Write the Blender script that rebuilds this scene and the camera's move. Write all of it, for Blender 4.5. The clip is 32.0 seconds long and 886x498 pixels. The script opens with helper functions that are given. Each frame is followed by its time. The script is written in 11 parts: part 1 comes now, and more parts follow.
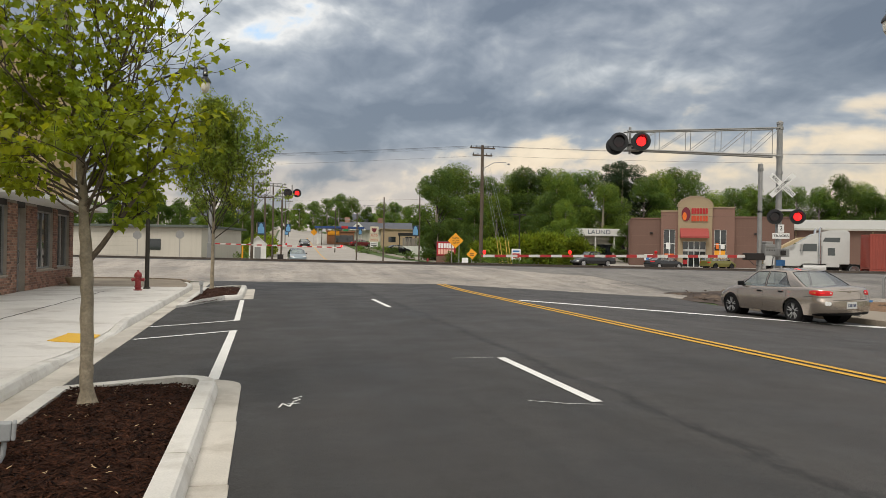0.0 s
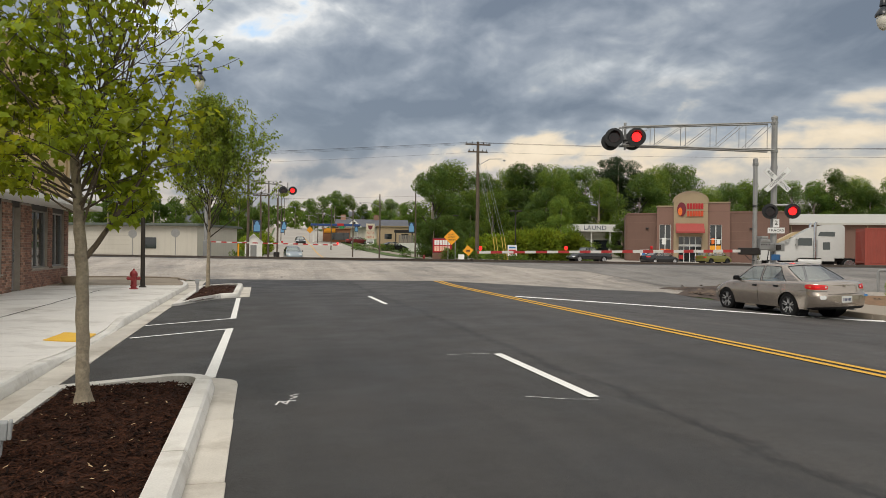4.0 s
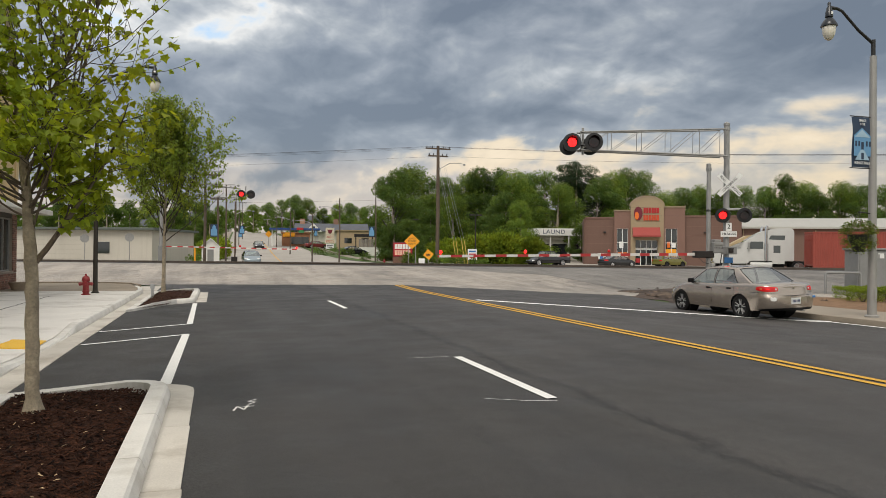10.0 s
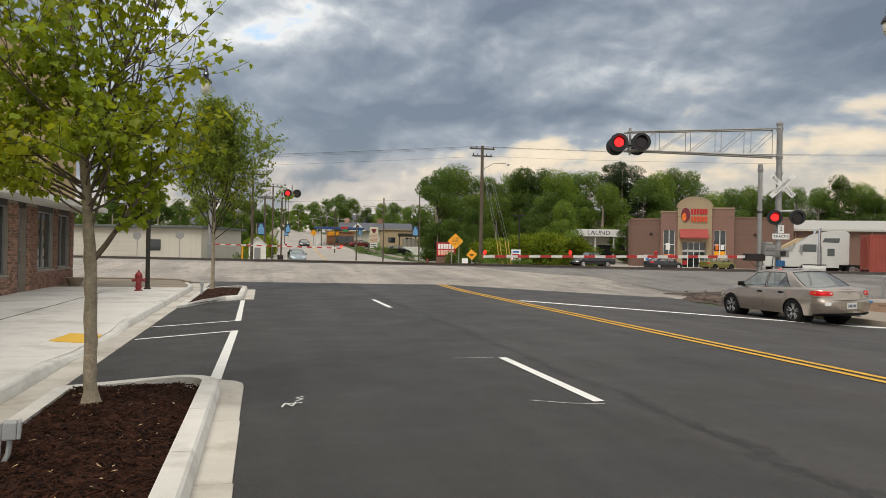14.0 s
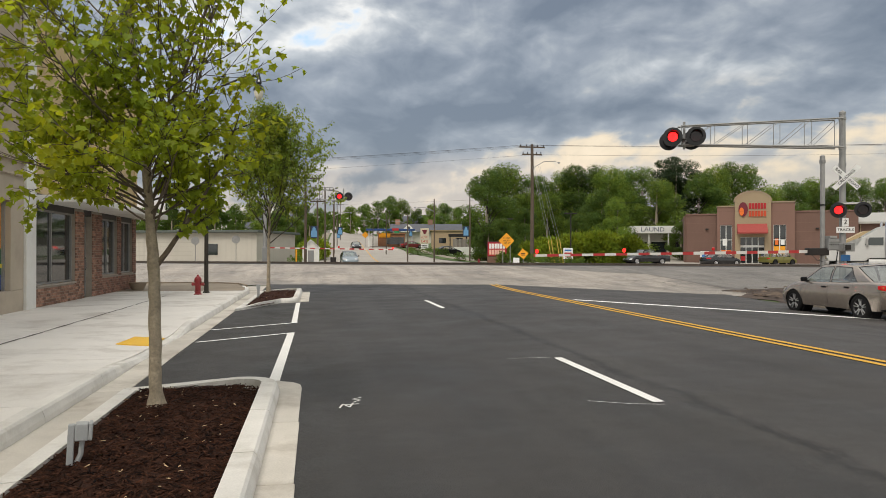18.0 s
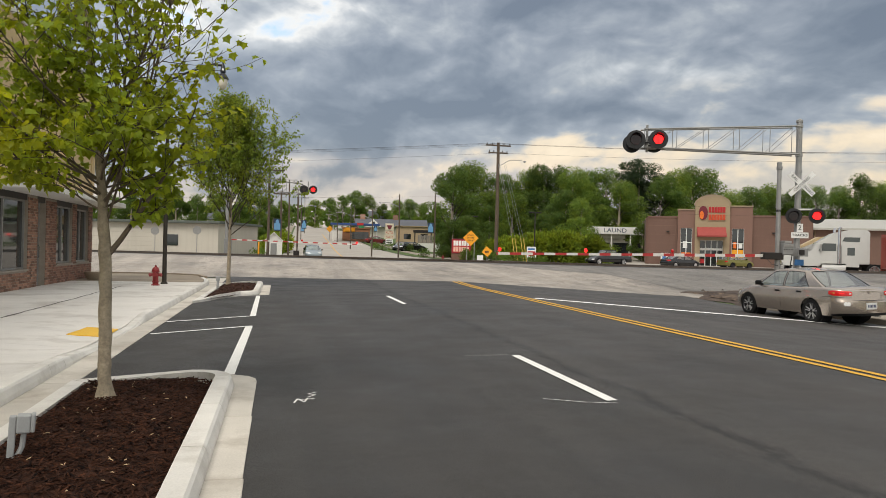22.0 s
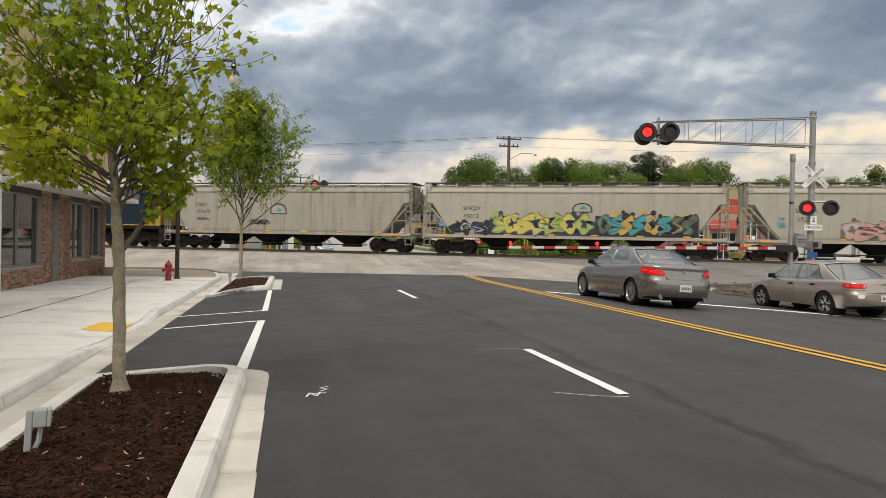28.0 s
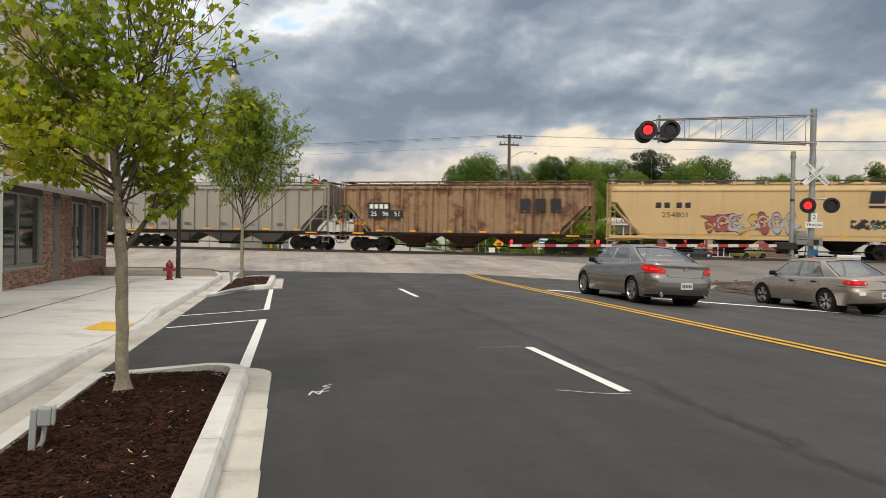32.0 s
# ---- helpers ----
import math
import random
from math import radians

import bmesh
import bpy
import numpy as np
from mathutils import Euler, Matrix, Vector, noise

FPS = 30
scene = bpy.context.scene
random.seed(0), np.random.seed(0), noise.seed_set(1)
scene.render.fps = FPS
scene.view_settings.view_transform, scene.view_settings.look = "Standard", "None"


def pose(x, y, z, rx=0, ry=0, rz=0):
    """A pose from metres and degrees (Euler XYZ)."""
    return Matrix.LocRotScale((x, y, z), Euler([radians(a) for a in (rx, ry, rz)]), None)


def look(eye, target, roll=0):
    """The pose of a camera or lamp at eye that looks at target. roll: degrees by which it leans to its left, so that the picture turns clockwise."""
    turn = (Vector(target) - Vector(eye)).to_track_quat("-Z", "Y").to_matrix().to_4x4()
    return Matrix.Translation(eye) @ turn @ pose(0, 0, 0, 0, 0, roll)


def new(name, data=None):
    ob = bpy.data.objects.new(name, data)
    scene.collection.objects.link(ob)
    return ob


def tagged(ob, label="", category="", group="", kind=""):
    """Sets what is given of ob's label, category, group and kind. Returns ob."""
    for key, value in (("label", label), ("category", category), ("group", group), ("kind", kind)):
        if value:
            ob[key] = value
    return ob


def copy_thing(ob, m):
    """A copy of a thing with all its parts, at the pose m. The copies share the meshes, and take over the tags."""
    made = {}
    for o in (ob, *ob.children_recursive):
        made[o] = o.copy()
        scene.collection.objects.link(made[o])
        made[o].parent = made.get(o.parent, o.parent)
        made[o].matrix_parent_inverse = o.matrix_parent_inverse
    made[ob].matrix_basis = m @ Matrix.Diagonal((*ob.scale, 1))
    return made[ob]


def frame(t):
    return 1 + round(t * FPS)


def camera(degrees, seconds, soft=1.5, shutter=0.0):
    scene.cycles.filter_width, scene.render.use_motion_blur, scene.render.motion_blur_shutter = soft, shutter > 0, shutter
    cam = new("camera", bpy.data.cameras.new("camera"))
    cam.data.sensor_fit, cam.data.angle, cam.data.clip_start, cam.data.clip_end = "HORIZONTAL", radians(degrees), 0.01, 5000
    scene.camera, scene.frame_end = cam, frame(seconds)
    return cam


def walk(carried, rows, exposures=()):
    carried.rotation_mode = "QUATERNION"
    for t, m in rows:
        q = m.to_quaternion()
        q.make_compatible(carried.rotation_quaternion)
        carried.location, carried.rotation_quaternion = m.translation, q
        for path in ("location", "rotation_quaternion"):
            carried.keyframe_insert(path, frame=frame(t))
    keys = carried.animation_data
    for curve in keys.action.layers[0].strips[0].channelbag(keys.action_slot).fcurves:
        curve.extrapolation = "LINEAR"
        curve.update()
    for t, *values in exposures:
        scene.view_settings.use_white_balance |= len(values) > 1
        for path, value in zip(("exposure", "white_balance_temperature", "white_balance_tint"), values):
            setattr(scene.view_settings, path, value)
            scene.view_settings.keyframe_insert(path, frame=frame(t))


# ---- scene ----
cam = camera(63.04, 32.0, soft=0.5, shutter=0.15)
PATH = [
    (0, (0.285, -0.481, 1.534), (2.703, 9.222, 1.569), 1.01),
    (0.5, (0.294, -0.479, 1.534), (2.738, 9.218, 1.545), 0.89),
    (1, (0.296, -0.482, 1.532), (2.766, 9.208, 1.517), 0.74),
    (1.5, (0.294, -0.489, 1.532), (2.784, 9.195, 1.502), 0.69),
    (2, (0.292, -0.498, 1.532), (2.791, 9.184, 1.497), 0.62),
    (2.5, (0.292, -0.5, 1.535), (2.79, 9.183, 1.512), 0.62),
    (3, (0.293, -0.495, 1.535), (2.778, 9.191, 1.53), 0.55),
    (3.5, (0.288, -0.488, 1.534), (2.753, 9.204, 1.535), 0.65),
    (5.5, (0.296, -0.481, 1.526), (2.86, 9.184, 1.446), 0.33),
    (6, (0.297, -0.48, 1.526), (2.936, 9.166, 1.443), 0.2),
    (6.5, (0.299, -0.48, 1.526), (3.006, 9.147, 1.447), 0.13),
    (7, (0.298, -0.482, 1.526), (3.055, 9.13, 1.455), 0.11),
    (7.5, (0.292, -0.485, 1.527), (3.084, 9.117, 1.471), 0.18),
    (8, (0.291, -0.49, 1.525), (3.115, 9.103, 1.487), 0.24),
    (8.5, (0.298, -0.49, 1.524), (3.157, 9.092, 1.504), 0.31),
    (9, (0.301, -0.495, 1.524), (3.218, 9.07, 1.524), 0.36),
    (9.5, (0.3, -0.504, 1.525), (3.266, 9.046, 1.552), 0.42),
    (10, (0.291, -0.51, 1.524), (3.286, 9.031, 1.577), 0.49),
    (11, (0.273, -0.498, 1.527), (3.198, 9.064, 1.612), 0.57),
    (11.5, (0.268, -0.493, 1.527), (3.112, 9.093, 1.612), 0.64),
    (12, (0.271, -0.494, 1.526), (3.024, 9.119, 1.612), 0.77),
    (12.5, (0.269, -0.492, 1.527), (2.936, 9.146, 1.6), 0.9),
    (13, (0.262, -0.492, 1.526), (2.852, 9.167, 1.595), 0.98),
    (13.5, (0.255, -0.492, 1.527), (2.761, 9.189, 1.588), 1.05),
    (14, (0.253, -0.495, 1.527), (2.677, 9.207, 1.571), 1.02),
    (14.5, (0.247, -0.497, 1.527), (2.592, 9.225, 1.548), 0.97),
    (16.5, (0.218, -0.488, 1.526), (2.217, 9.31, 1.554), 0.18),
    (17, (0.21, -0.489, 1.527), (2.095, 9.332, 1.563), -0.02),
    (17.5, (0.212, -0.479, 1.531), (1.991, 9.361, 1.569), -0.08),
    (18, (0.229, -0.478, 1.532), (1.967, 9.37, 1.571), 0.06),
    (18.5, (0.253, -0.483, 1.534), (2.012, 9.361, 1.584), 0.28),
    (19, (0.268, -0.488, 1.533), (2.106, 9.341, 1.598), 0.46),
    (19.5, (0.274, -0.487, 1.533), (2.215, 9.322, 1.605), 0.64),
    (20, (0.278, -0.488, 1.533), (2.318, 9.302, 1.6), 0.87),
    (20.5, (0.287, -0.485, 1.531), (2.409, 9.287, 1.58), 1.09),
    (21, (0.284, -0.477, 1.531), (2.463, 9.283, 1.567), 1.3),
    (21.5, (0.284, -0.48, 1.53), (2.492, 9.273, 1.547), 1.39),
    (22, (0.285, -0.478, 1.531), (2.5, 9.273, 1.525), 1.38),
    (22.5, (0.286, -0.471, 1.534), (2.481, 9.285, 1.5), 1.29),
    (23, (0.279, -0.472, 1.535), (2.432, 9.294, 1.474), 1.2),
    (23.5, (0.275, -0.477, 1.535), (2.359, 9.303, 1.439), 0.97),
    (24, (0.274, -0.472, 1.535), (2.28, 9.324, 1.415), 0.72),
    (24.5, (0.278, -0.476, 1.534), (2.222, 9.332, 1.388), 0.63),
    (25, (0.281, -0.477, 1.534), (2.197, 9.336, 1.38), 0.65),
    (25.5, (0.284, -0.483, 1.535), (2.218, 9.327, 1.372), 0.71),
    (27.5, (0.289, -0.486, 1.537), (2.361, 9.296, 1.426), 1.08),
    (28, (0.286, -0.487, 1.536), (2.354, 9.296, 1.442), 1.12),
    (28.5, (0.282, -0.49, 1.535), (2.348, 9.294, 1.446), 1.11),
    (29, (0.276, -0.494, 1.534), (2.35, 9.288, 1.433), 1.06),
    (29.5, (0.274, -0.5, 1.532), (2.37, 9.277, 1.41), 1.0),
    (30, (0.272, -0.503, 1.531), (2.381, 9.271, 1.399), 0.9),
    (30.5, (0.265, -0.502, 1.532), (2.373, 9.272, 1.391), 0.87),
    (31, (0.264, -0.501, 1.531), (2.359, 9.276, 1.397), 0.87),
    (31.5, (0.262, -0.495, 1.53), (2.338, 9.286, 1.408), 0.9),
    (32, (0.27, -0.493, 1.529), (2.332, 9.291, 1.418), 0.93),
]
walk(cam, [(t, look(eye, target, roll)) for t, eye, target, roll in PATH],
     exposures=[(0, 0.50), (9, 0.49), (14, 0.53), (19, 0.57), (24, 0.62), (28, 0.64), (32, 0.62)])

# ---- world and light ----
SUN_EL, SUN_AZ = radians(38), radians(-35)


def make_world():
    w = bpy.data.worlds.new("world")
    scene.world = w
    w.use_nodes = True
    nt = w.node_tree
    nt.nodes.clear()
    N, L = nt.nodes.new, nt.links.new

    def math_(op, a, b=None, clamp=False):
        n = N("ShaderNodeMath")
        n.operation, n.use_clamp = op, clamp
        for i, v in enumerate((a, b)):
            if v is None:
                continue
            if isinstance(v, (int, float)):
                n.inputs[i].default_value = v
            else:
                L(v, n.inputs[i])
        return n.outputs[0]

    def ramp(fac, stops, interp="EASE"):
        n = N("ShaderNodeValToRGB")
        n.color_ramp.interpolation = interp
        e = n.color_ramp.elements
        while len(e) < len(stops):
            e.new(0.5)
        for k, (p, c) in zip(e, stops):
            k.position, k.color = p, (*c, 1)
        L(fac, n.inputs[0])
        return n.outputs[0]

    def mix(fac, a, b, mode="MIX"):
        n = N("ShaderNodeMix")
        n.data_type, n.blend_type = "RGBA", mode
        for i, v in ((0, fac), (6, a), (7, b)):
            if isinstance(v, (int, float)):
                n.inputs[i].default_value = v
            elif isinstance(v, tuple):
                n.inputs[i].default_value = (*v, 1)
            else:
                L(v, n.inputs[i])
        return n.outputs[2]

    sky = N("ShaderNodeTexSky")
    sky.sky_type, sky.sun_disc = "NISHITA", False
    sky.sun_elevation, sky.sun_rotation = SUN_EL, SUN_AZ
    bg_sky = N("ShaderNodeBackground")
    L(sky.outputs[0], bg_sky.inputs[0])
    bg_sky.inputs[1].default_value = 0.07

    tc = N("ShaderNodeTexCoord")
    sep = N("ShaderNodeSeparateXYZ")
    L(tc.outputs["Generated"], sep.inputs[0])
    x, y, z = sep.outputs
    zc = math_("MAXIMUM", z, 0.0)
    comb = N("ShaderNodeCombineXYZ")
    L(x, comb.inputs[0])
    L(math_("MULTIPLY", y, 0.05), comb.inputs[1])
    L(math_("MULTIPLY", z, 1.65), comb.inputs[2])

    def cloud(scale, detail, rough, dist, loc, stretch=(1, 1, 1)):
        mp = N("ShaderNodeMapping")
        mp.inputs["Location"].default_value = loc
        mp.inputs["Scale"].default_value = stretch
        L(comb.outputs[0], mp.inputs[0])
        n = N("ShaderNodeTexNoise")
        n.inputs["Scale"].default_value, n.inputs["Detail"].default_value = scale, detail
        n.inputs["Roughness"].default_value, n.inputs["Distortion"].default_value = rough, dist
        L(mp.outputs[0], n.inputs["Vector"])
        return n.outputs[0]

    SUNWARD = (-0.35, 0.0, 1.0)

    def lit_cloud(scale, detail, rough, dist, loc, reach):
        """Cloud thickness, and how much more of it lies here than a little way sunward."""
        here = cloud(scale, detail, rough, dist, loc)
        there = cloud(scale, detail, rough, dist, tuple(a + b * reach for a, b in zip(loc, SUNWARD)))
        return here, math_("SUBTRACT", here, there)

    big = cloud(2.3, 6, 0.5, 0.3, (3.1, 1.7, 0))
    mid, mid_lit = lit_cloud(6.5, 5, 0.5, 0.35, (1.3, 5.2, 0.4), 0.035)
    fine, fine_lit = lit_cloud(17.0, 6, 0.52, 0.4, (7.3, 2.2, 0), 0.015)
    mass = math_("ADD", math_("ADD", math_("MULTIPLY", big, 0.50), math_("MULTIPLY", mid, 0.38)), math_("MULTIPLY", fine, 0.12))
    mass = math_("ADD", mass, math_("ADD", math_("MULTIPLY", mid_lit, 0.20), math_("MULTIPLY", fine_lit, 0.13)))
    mass = math_("ADD", math_("MULTIPLY", mass, 0.86), 0.057)

    def toward(d, spread, side=1.0):
        """1 round a heading of the sky, falling off over spread; side widens it across."""
        v_ = Vector(d).normalized()
        dx = math_("SUBTRACT", x, v_.x)
        dz_ = math_("SUBTRACT", z, v_.z)
        q = math_("ADD", math_("MULTIPLY", math_("MULTIPLY", dx, dx), 1 / side ** 2), math_("MULTIPLY", dz_, dz_))
        q = math_("MULTIPLY", q, -1 / spread ** 2)
        return math_("MULTIPLY", math_("POWER", 2.718, q), math_("GREATER_THAN", y, 0.0))

    # openings in the cover
    lift = math_("MULTIPLY", toward((0.47, 0.851, 0.233), 0.020, 2.6), 0.075)
    for d, sp_, wd, am in (((0.68, 0.715, 0.150), 0.016, 4.0, 0.105), ((0.69, 0.70, 0.185), 0.011, 3.0, 0.10), ((0.0, 0.961, 0.275), 0.026, 1.2, 0.055), ((-0.16, 0.95, 0.30), 0.05, 1.8, 0.11), ((0.045, 0.955, 0.292), 0.035, 1.6, 0.075), ((0.215, 0.93, 0.305), 0.03, 2.5, 0.035), ((0.292, 0.912, 0.288), 0.014, 1.0, 0.06), ((0.018, 0.993, 0.115), 0.007, 5.0, 0.08), ((0.19, 0.95, 0.235), 0.035, 3.0, 0.022), ((0.40, 0.90, 0.131), 0.008, 7.0, 0.06), ((0.30, 0.913, 0.27), 0.02, 2.0, 0.05), ((0.36, 0.92, 0.118), 0.012, 9.0, 0.05), ((0.0, 0.98, 0.115), 0.012, 3.0, 0.05)):
        lift = math_("ADD", lift, math_("MULTIPLY", toward(d, sp_, wd), am))
    for d, sp_, wd, am in (((0.44, 0.88, 0.192), 0.024, 7.0, 0.045), ((0.50, 0.82, 0.285), 0.04, 4.0, 0.02), ((0.70, 0.66, 0.265), 0.05, 2.5, 0.06), ((0.55, 0.79, 0.275), 0.03, 3.0, 0.02), ((0.62, 0.757, 0.205), 0.018, 3.0, 0.05), ((0.40, 0.878, 0.258), 0.03, 2.2, 0.03), ((0.07, 0.99, 0.100), 0.006, 6.0, 0.03), ((0.28, 0.945, 0.185), 0.03, 6.0, 0.05), ((0.2, 0.95, 0.25), 0.05, 3.0, 0.012), ((0.05, 0.984, 0.172), 0.02, 4.0, 0.035)):
        lift = math_("SUBTRACT", lift, math_("MULTIPLY", toward(d, sp_, wd), am))
    mass = math_("ADD", mass, lift)
    # cloud body, from dark slate to bright rims
    body = ramp(mass, [(0.39, (0.125, 0.150, 0.187)), (0.455, (0.172, 0.199, 0.236)), (0.51, (0.236, 0.262, 0.298)), (0.545, (0.30, 0.325, 0.35)), (0.59, (0.42, 0.44, 0.455)), (0.64, (0.66, 0.655, 0.63))], "LINEAR")
    # blue where the cover breaks high up
    blue = math_("MULTIPLY", ramp(mass, [(0.635, (0, 0, 0)), (0.70, (1, 1, 1))]), ramp(zc, [(0.24, (0, 0, 0)), (0.29, (1, 1, 1))]))
    body = mix(math_("MULTIPLY", blue, 0.85), body, (0.30, 0.52, 0.78))
    # gaps low over the horizon, lit by the evening sun
    gap = math_("MULTIPLY", ramp(mass, [(0.525, (0, 0, 0)), (0.61, (1, 1, 1))]), ramp(zc, [(0.0, (1, 1, 1)), (0.17, (0.9, 0.9, 0.9)), (0.235, (0, 0, 0))]))
    body = mix(math_("MULTIPLY", gap, 0.72), body, (0.76, 0.585, 0.35))
    low = math_("MULTIPLY", ramp(zc, [(0.0, (1, 1, 1)), (0.09, (0.75, 0.75, 0.75)), (0.15, (0, 0, 0))]), ramp(mass, [(0.42, (0.15, 0.15, 0.15)), (0.50, (1, 1, 1))]))
    tint = mix(ramp(x, [(0.25, (0, 0, 0)), (0.7, (1, 1, 1))]), (0.66, 0.525, 0.40), (0.62, 0.50, 0.34))
    body = mix(math_("MULTIPLY", low, 0.55), body, tint)
    # higher overhead and behind, a pale veil
    up = ramp(zc, [(0.34, (0, 0, 0)), (0.75, (1, 1, 1))])
    body = mix(math_("MULTIPLY", up, 0.8), body, (0.79, 0.77, 0.725))
    behind = ramp(math_("ADD", math_("MULTIPLY", y, -1.0), 0.0), [(0.0, (0, 0, 0)), (0.5, (1, 1, 1))])
    body = mix(math_("MULTIPLY", behind, 0.75), body, (0.77, 0.745, 0.69))
    bg_cloud = N("ShaderNodeBackground")
    L(body, bg_cloud.inputs[0])
    bg_cloud.inputs[1].default_value = 1.0
    both = N("ShaderNodeMixShader")
    both.inputs[0].default_value = 0.88
    L(bg_sky.outputs[0], both.inputs[1])
    L(bg_cloud.outputs[0], both.inputs[2])
    out = N("ShaderNodeOutputWorld")
    L(both.outputs[0], out.inputs[0])


make_world()
sun = new("sun", bpy.data.lights.new("sun", "SUN"))
sun.data.energy, sun.data.angle, sun.data.color = 1.3, radians(25), (1.0, 0.93, 0.84)
sun.matrix_basis = look((math.sin(SUN_AZ) * 60, -math.cos(SUN_AZ) * 60 * 0.4, 70), (0, 20, 0))

# ---- materials ----
MATS = {}


def mat(name, color, rough=0.7, metal=0.0, vary=0.12, scale=3.0, grain=0.06, gscale=60.0, bump=0.0, bscale=80.0, stain=None, stain_amt=0.0, stain_scale=0.8,
        rand=0.0, spec=0.5, emit=0.0, coat=0.0, alpha=1.0, trans=0.0, island=0.0, streak=0.0):
    """A surface: base colour with large and small variation, optional stains, streaks, relief and per-piece change."""
    if name in MATS:
        return MATS[name]
    m = bpy.data.materials.new(name)
    m.use_nodes = True
    nt = m.node_tree
    N, L = nt.nodes.new, nt.links.new
    b = nt.nodes["Principled BSDF"]
    tc = N("ShaderNodeTexCoord")
    geo = N("ShaderNodeNewGeometry")
    pos = tc.outputs["Object"]

    def noise_(sc, detail=4, vec=None, rough_=0.6):
        n = N("ShaderNodeTexNoise")
        n.inputs["Scale"].default_value, n.inputs["Detail"].default_value = sc, detail
        n.inputs["Roughness"].default_value = rough_
        L(vec or pos, n.inputs["Vector"])
        return n.outputs[0]

    def rng(v, lo, hi):
        n = N("ShaderNodeMapRange")
        n.inputs["To Min"].default_value, n.inputs["To Max"].default_value = lo, hi
        n.inputs["From Min"].default_value, n.inputs["From Max"].default_value = 0.25, 0.75
        L(v, n.inputs["Value"])
        return n.outputs[0]

    def mul(a, c):
        n = N("ShaderNodeMath")
        n.operation = "MULTIPLY"
        L(a, n.inputs[0])
        if isinstance(c, float):
            n.inputs[1].default_value = c
        else:
            L(c, n.inputs[1])
        return n.outputs[0]

    k = mul(rng(noise_(scale), 1 - vary, 1 + vary), rng(noise_(gscale, 3), 1 - grain, 1 + grain))
    if rand:
        oi = N("ShaderNodeObjectInfo")
        n = N("ShaderNodeMapRange")
        n.inputs["To Min"].default_value, n.inputs["To Max"].default_value = 1 - rand, 1 + rand
        L(oi.outputs["Random"], n.inputs["Value"])
        k = mul(k, n.outputs[0])
    if island:
        n = N("ShaderNodeMapRange")
        n.inputs["To Min"].default_value, n.inputs["To Max"].default_value = 1 - island, 1 + island
        L(geo.outputs["Random Per Island"], n.inputs["Value"])
        k = mul(k, n.outputs[0])
    mx = N("ShaderNodeVectorMath")
    mx.operation = "SCALE"
    mx.inputs[0].default_value = color[:3]
    L(k, mx.inputs["Scale"])
    col = mx.outputs[0]

    def blend(fac, col_, other):
        n = N("ShaderNodeMix")
        n.data_type = "RGBA"
        L(fac, n.inputs[0])
        L(col_, n.inputs[6])
        n.inputs[7].default_value = (*other, 1)
        return n.outputs[2]

    if stain:
        r = N("ShaderNodeValToRGB")
        r.color_ramp.elements[0].position, r.color_ramp.elements[1].position = 0.5, 0.64
        L(noise_(stain_scale, 6, rough_=0.65), r.inputs[0])
        col = blend(mul(r.outputs[0], float(stain_amt)), col, stain)
    if streak:
        mp = N("ShaderNodeMapping")
        mp.inputs["Scale"].default_value = (2.2, 2.2, 0.12)
        L(pos, mp.inputs[0])
        r = N("ShaderNodeValToRGB")
        r.color_ramp.elements[0].position, r.color_ramp.elements[1].position = 0.48, 0.68
        L(noise_(1.6, 6, mp.outputs[0]), r.inputs[0])
        col = blend(mul(r.outputs[0], float(streak)), col, stain or (0.05, 0.045, 0.04))
    L(col, b.inputs["Base Color"])
    b.inputs["Roughness"].default_value, b.inputs["Metallic"].default_value = rough, metal
    b.inputs["Specular IOR Level"].default_value = spec
    b.inputs["Coat Weight"].default_value = coat
    b.inputs["Alpha"].default_value = alpha
    b.inputs["Transmission Weight"].default_value = trans
    if emit:
        b.inputs["Emission Color"].default_value = (*color[:3], 1)
        b.inputs["Emission Strength"].default_value = emit
    if bump:
        bp = N("ShaderNodeBump")
        bp.inputs["Strength"].default_value, bp.inputs["Distance"].default_value = bump, 0.02
        L(noise_(bscale, 5), bp.inputs["Height"])
        L(bp.outputs[0], b.inputs["Normal"])
    MATS[name] = m
    return m


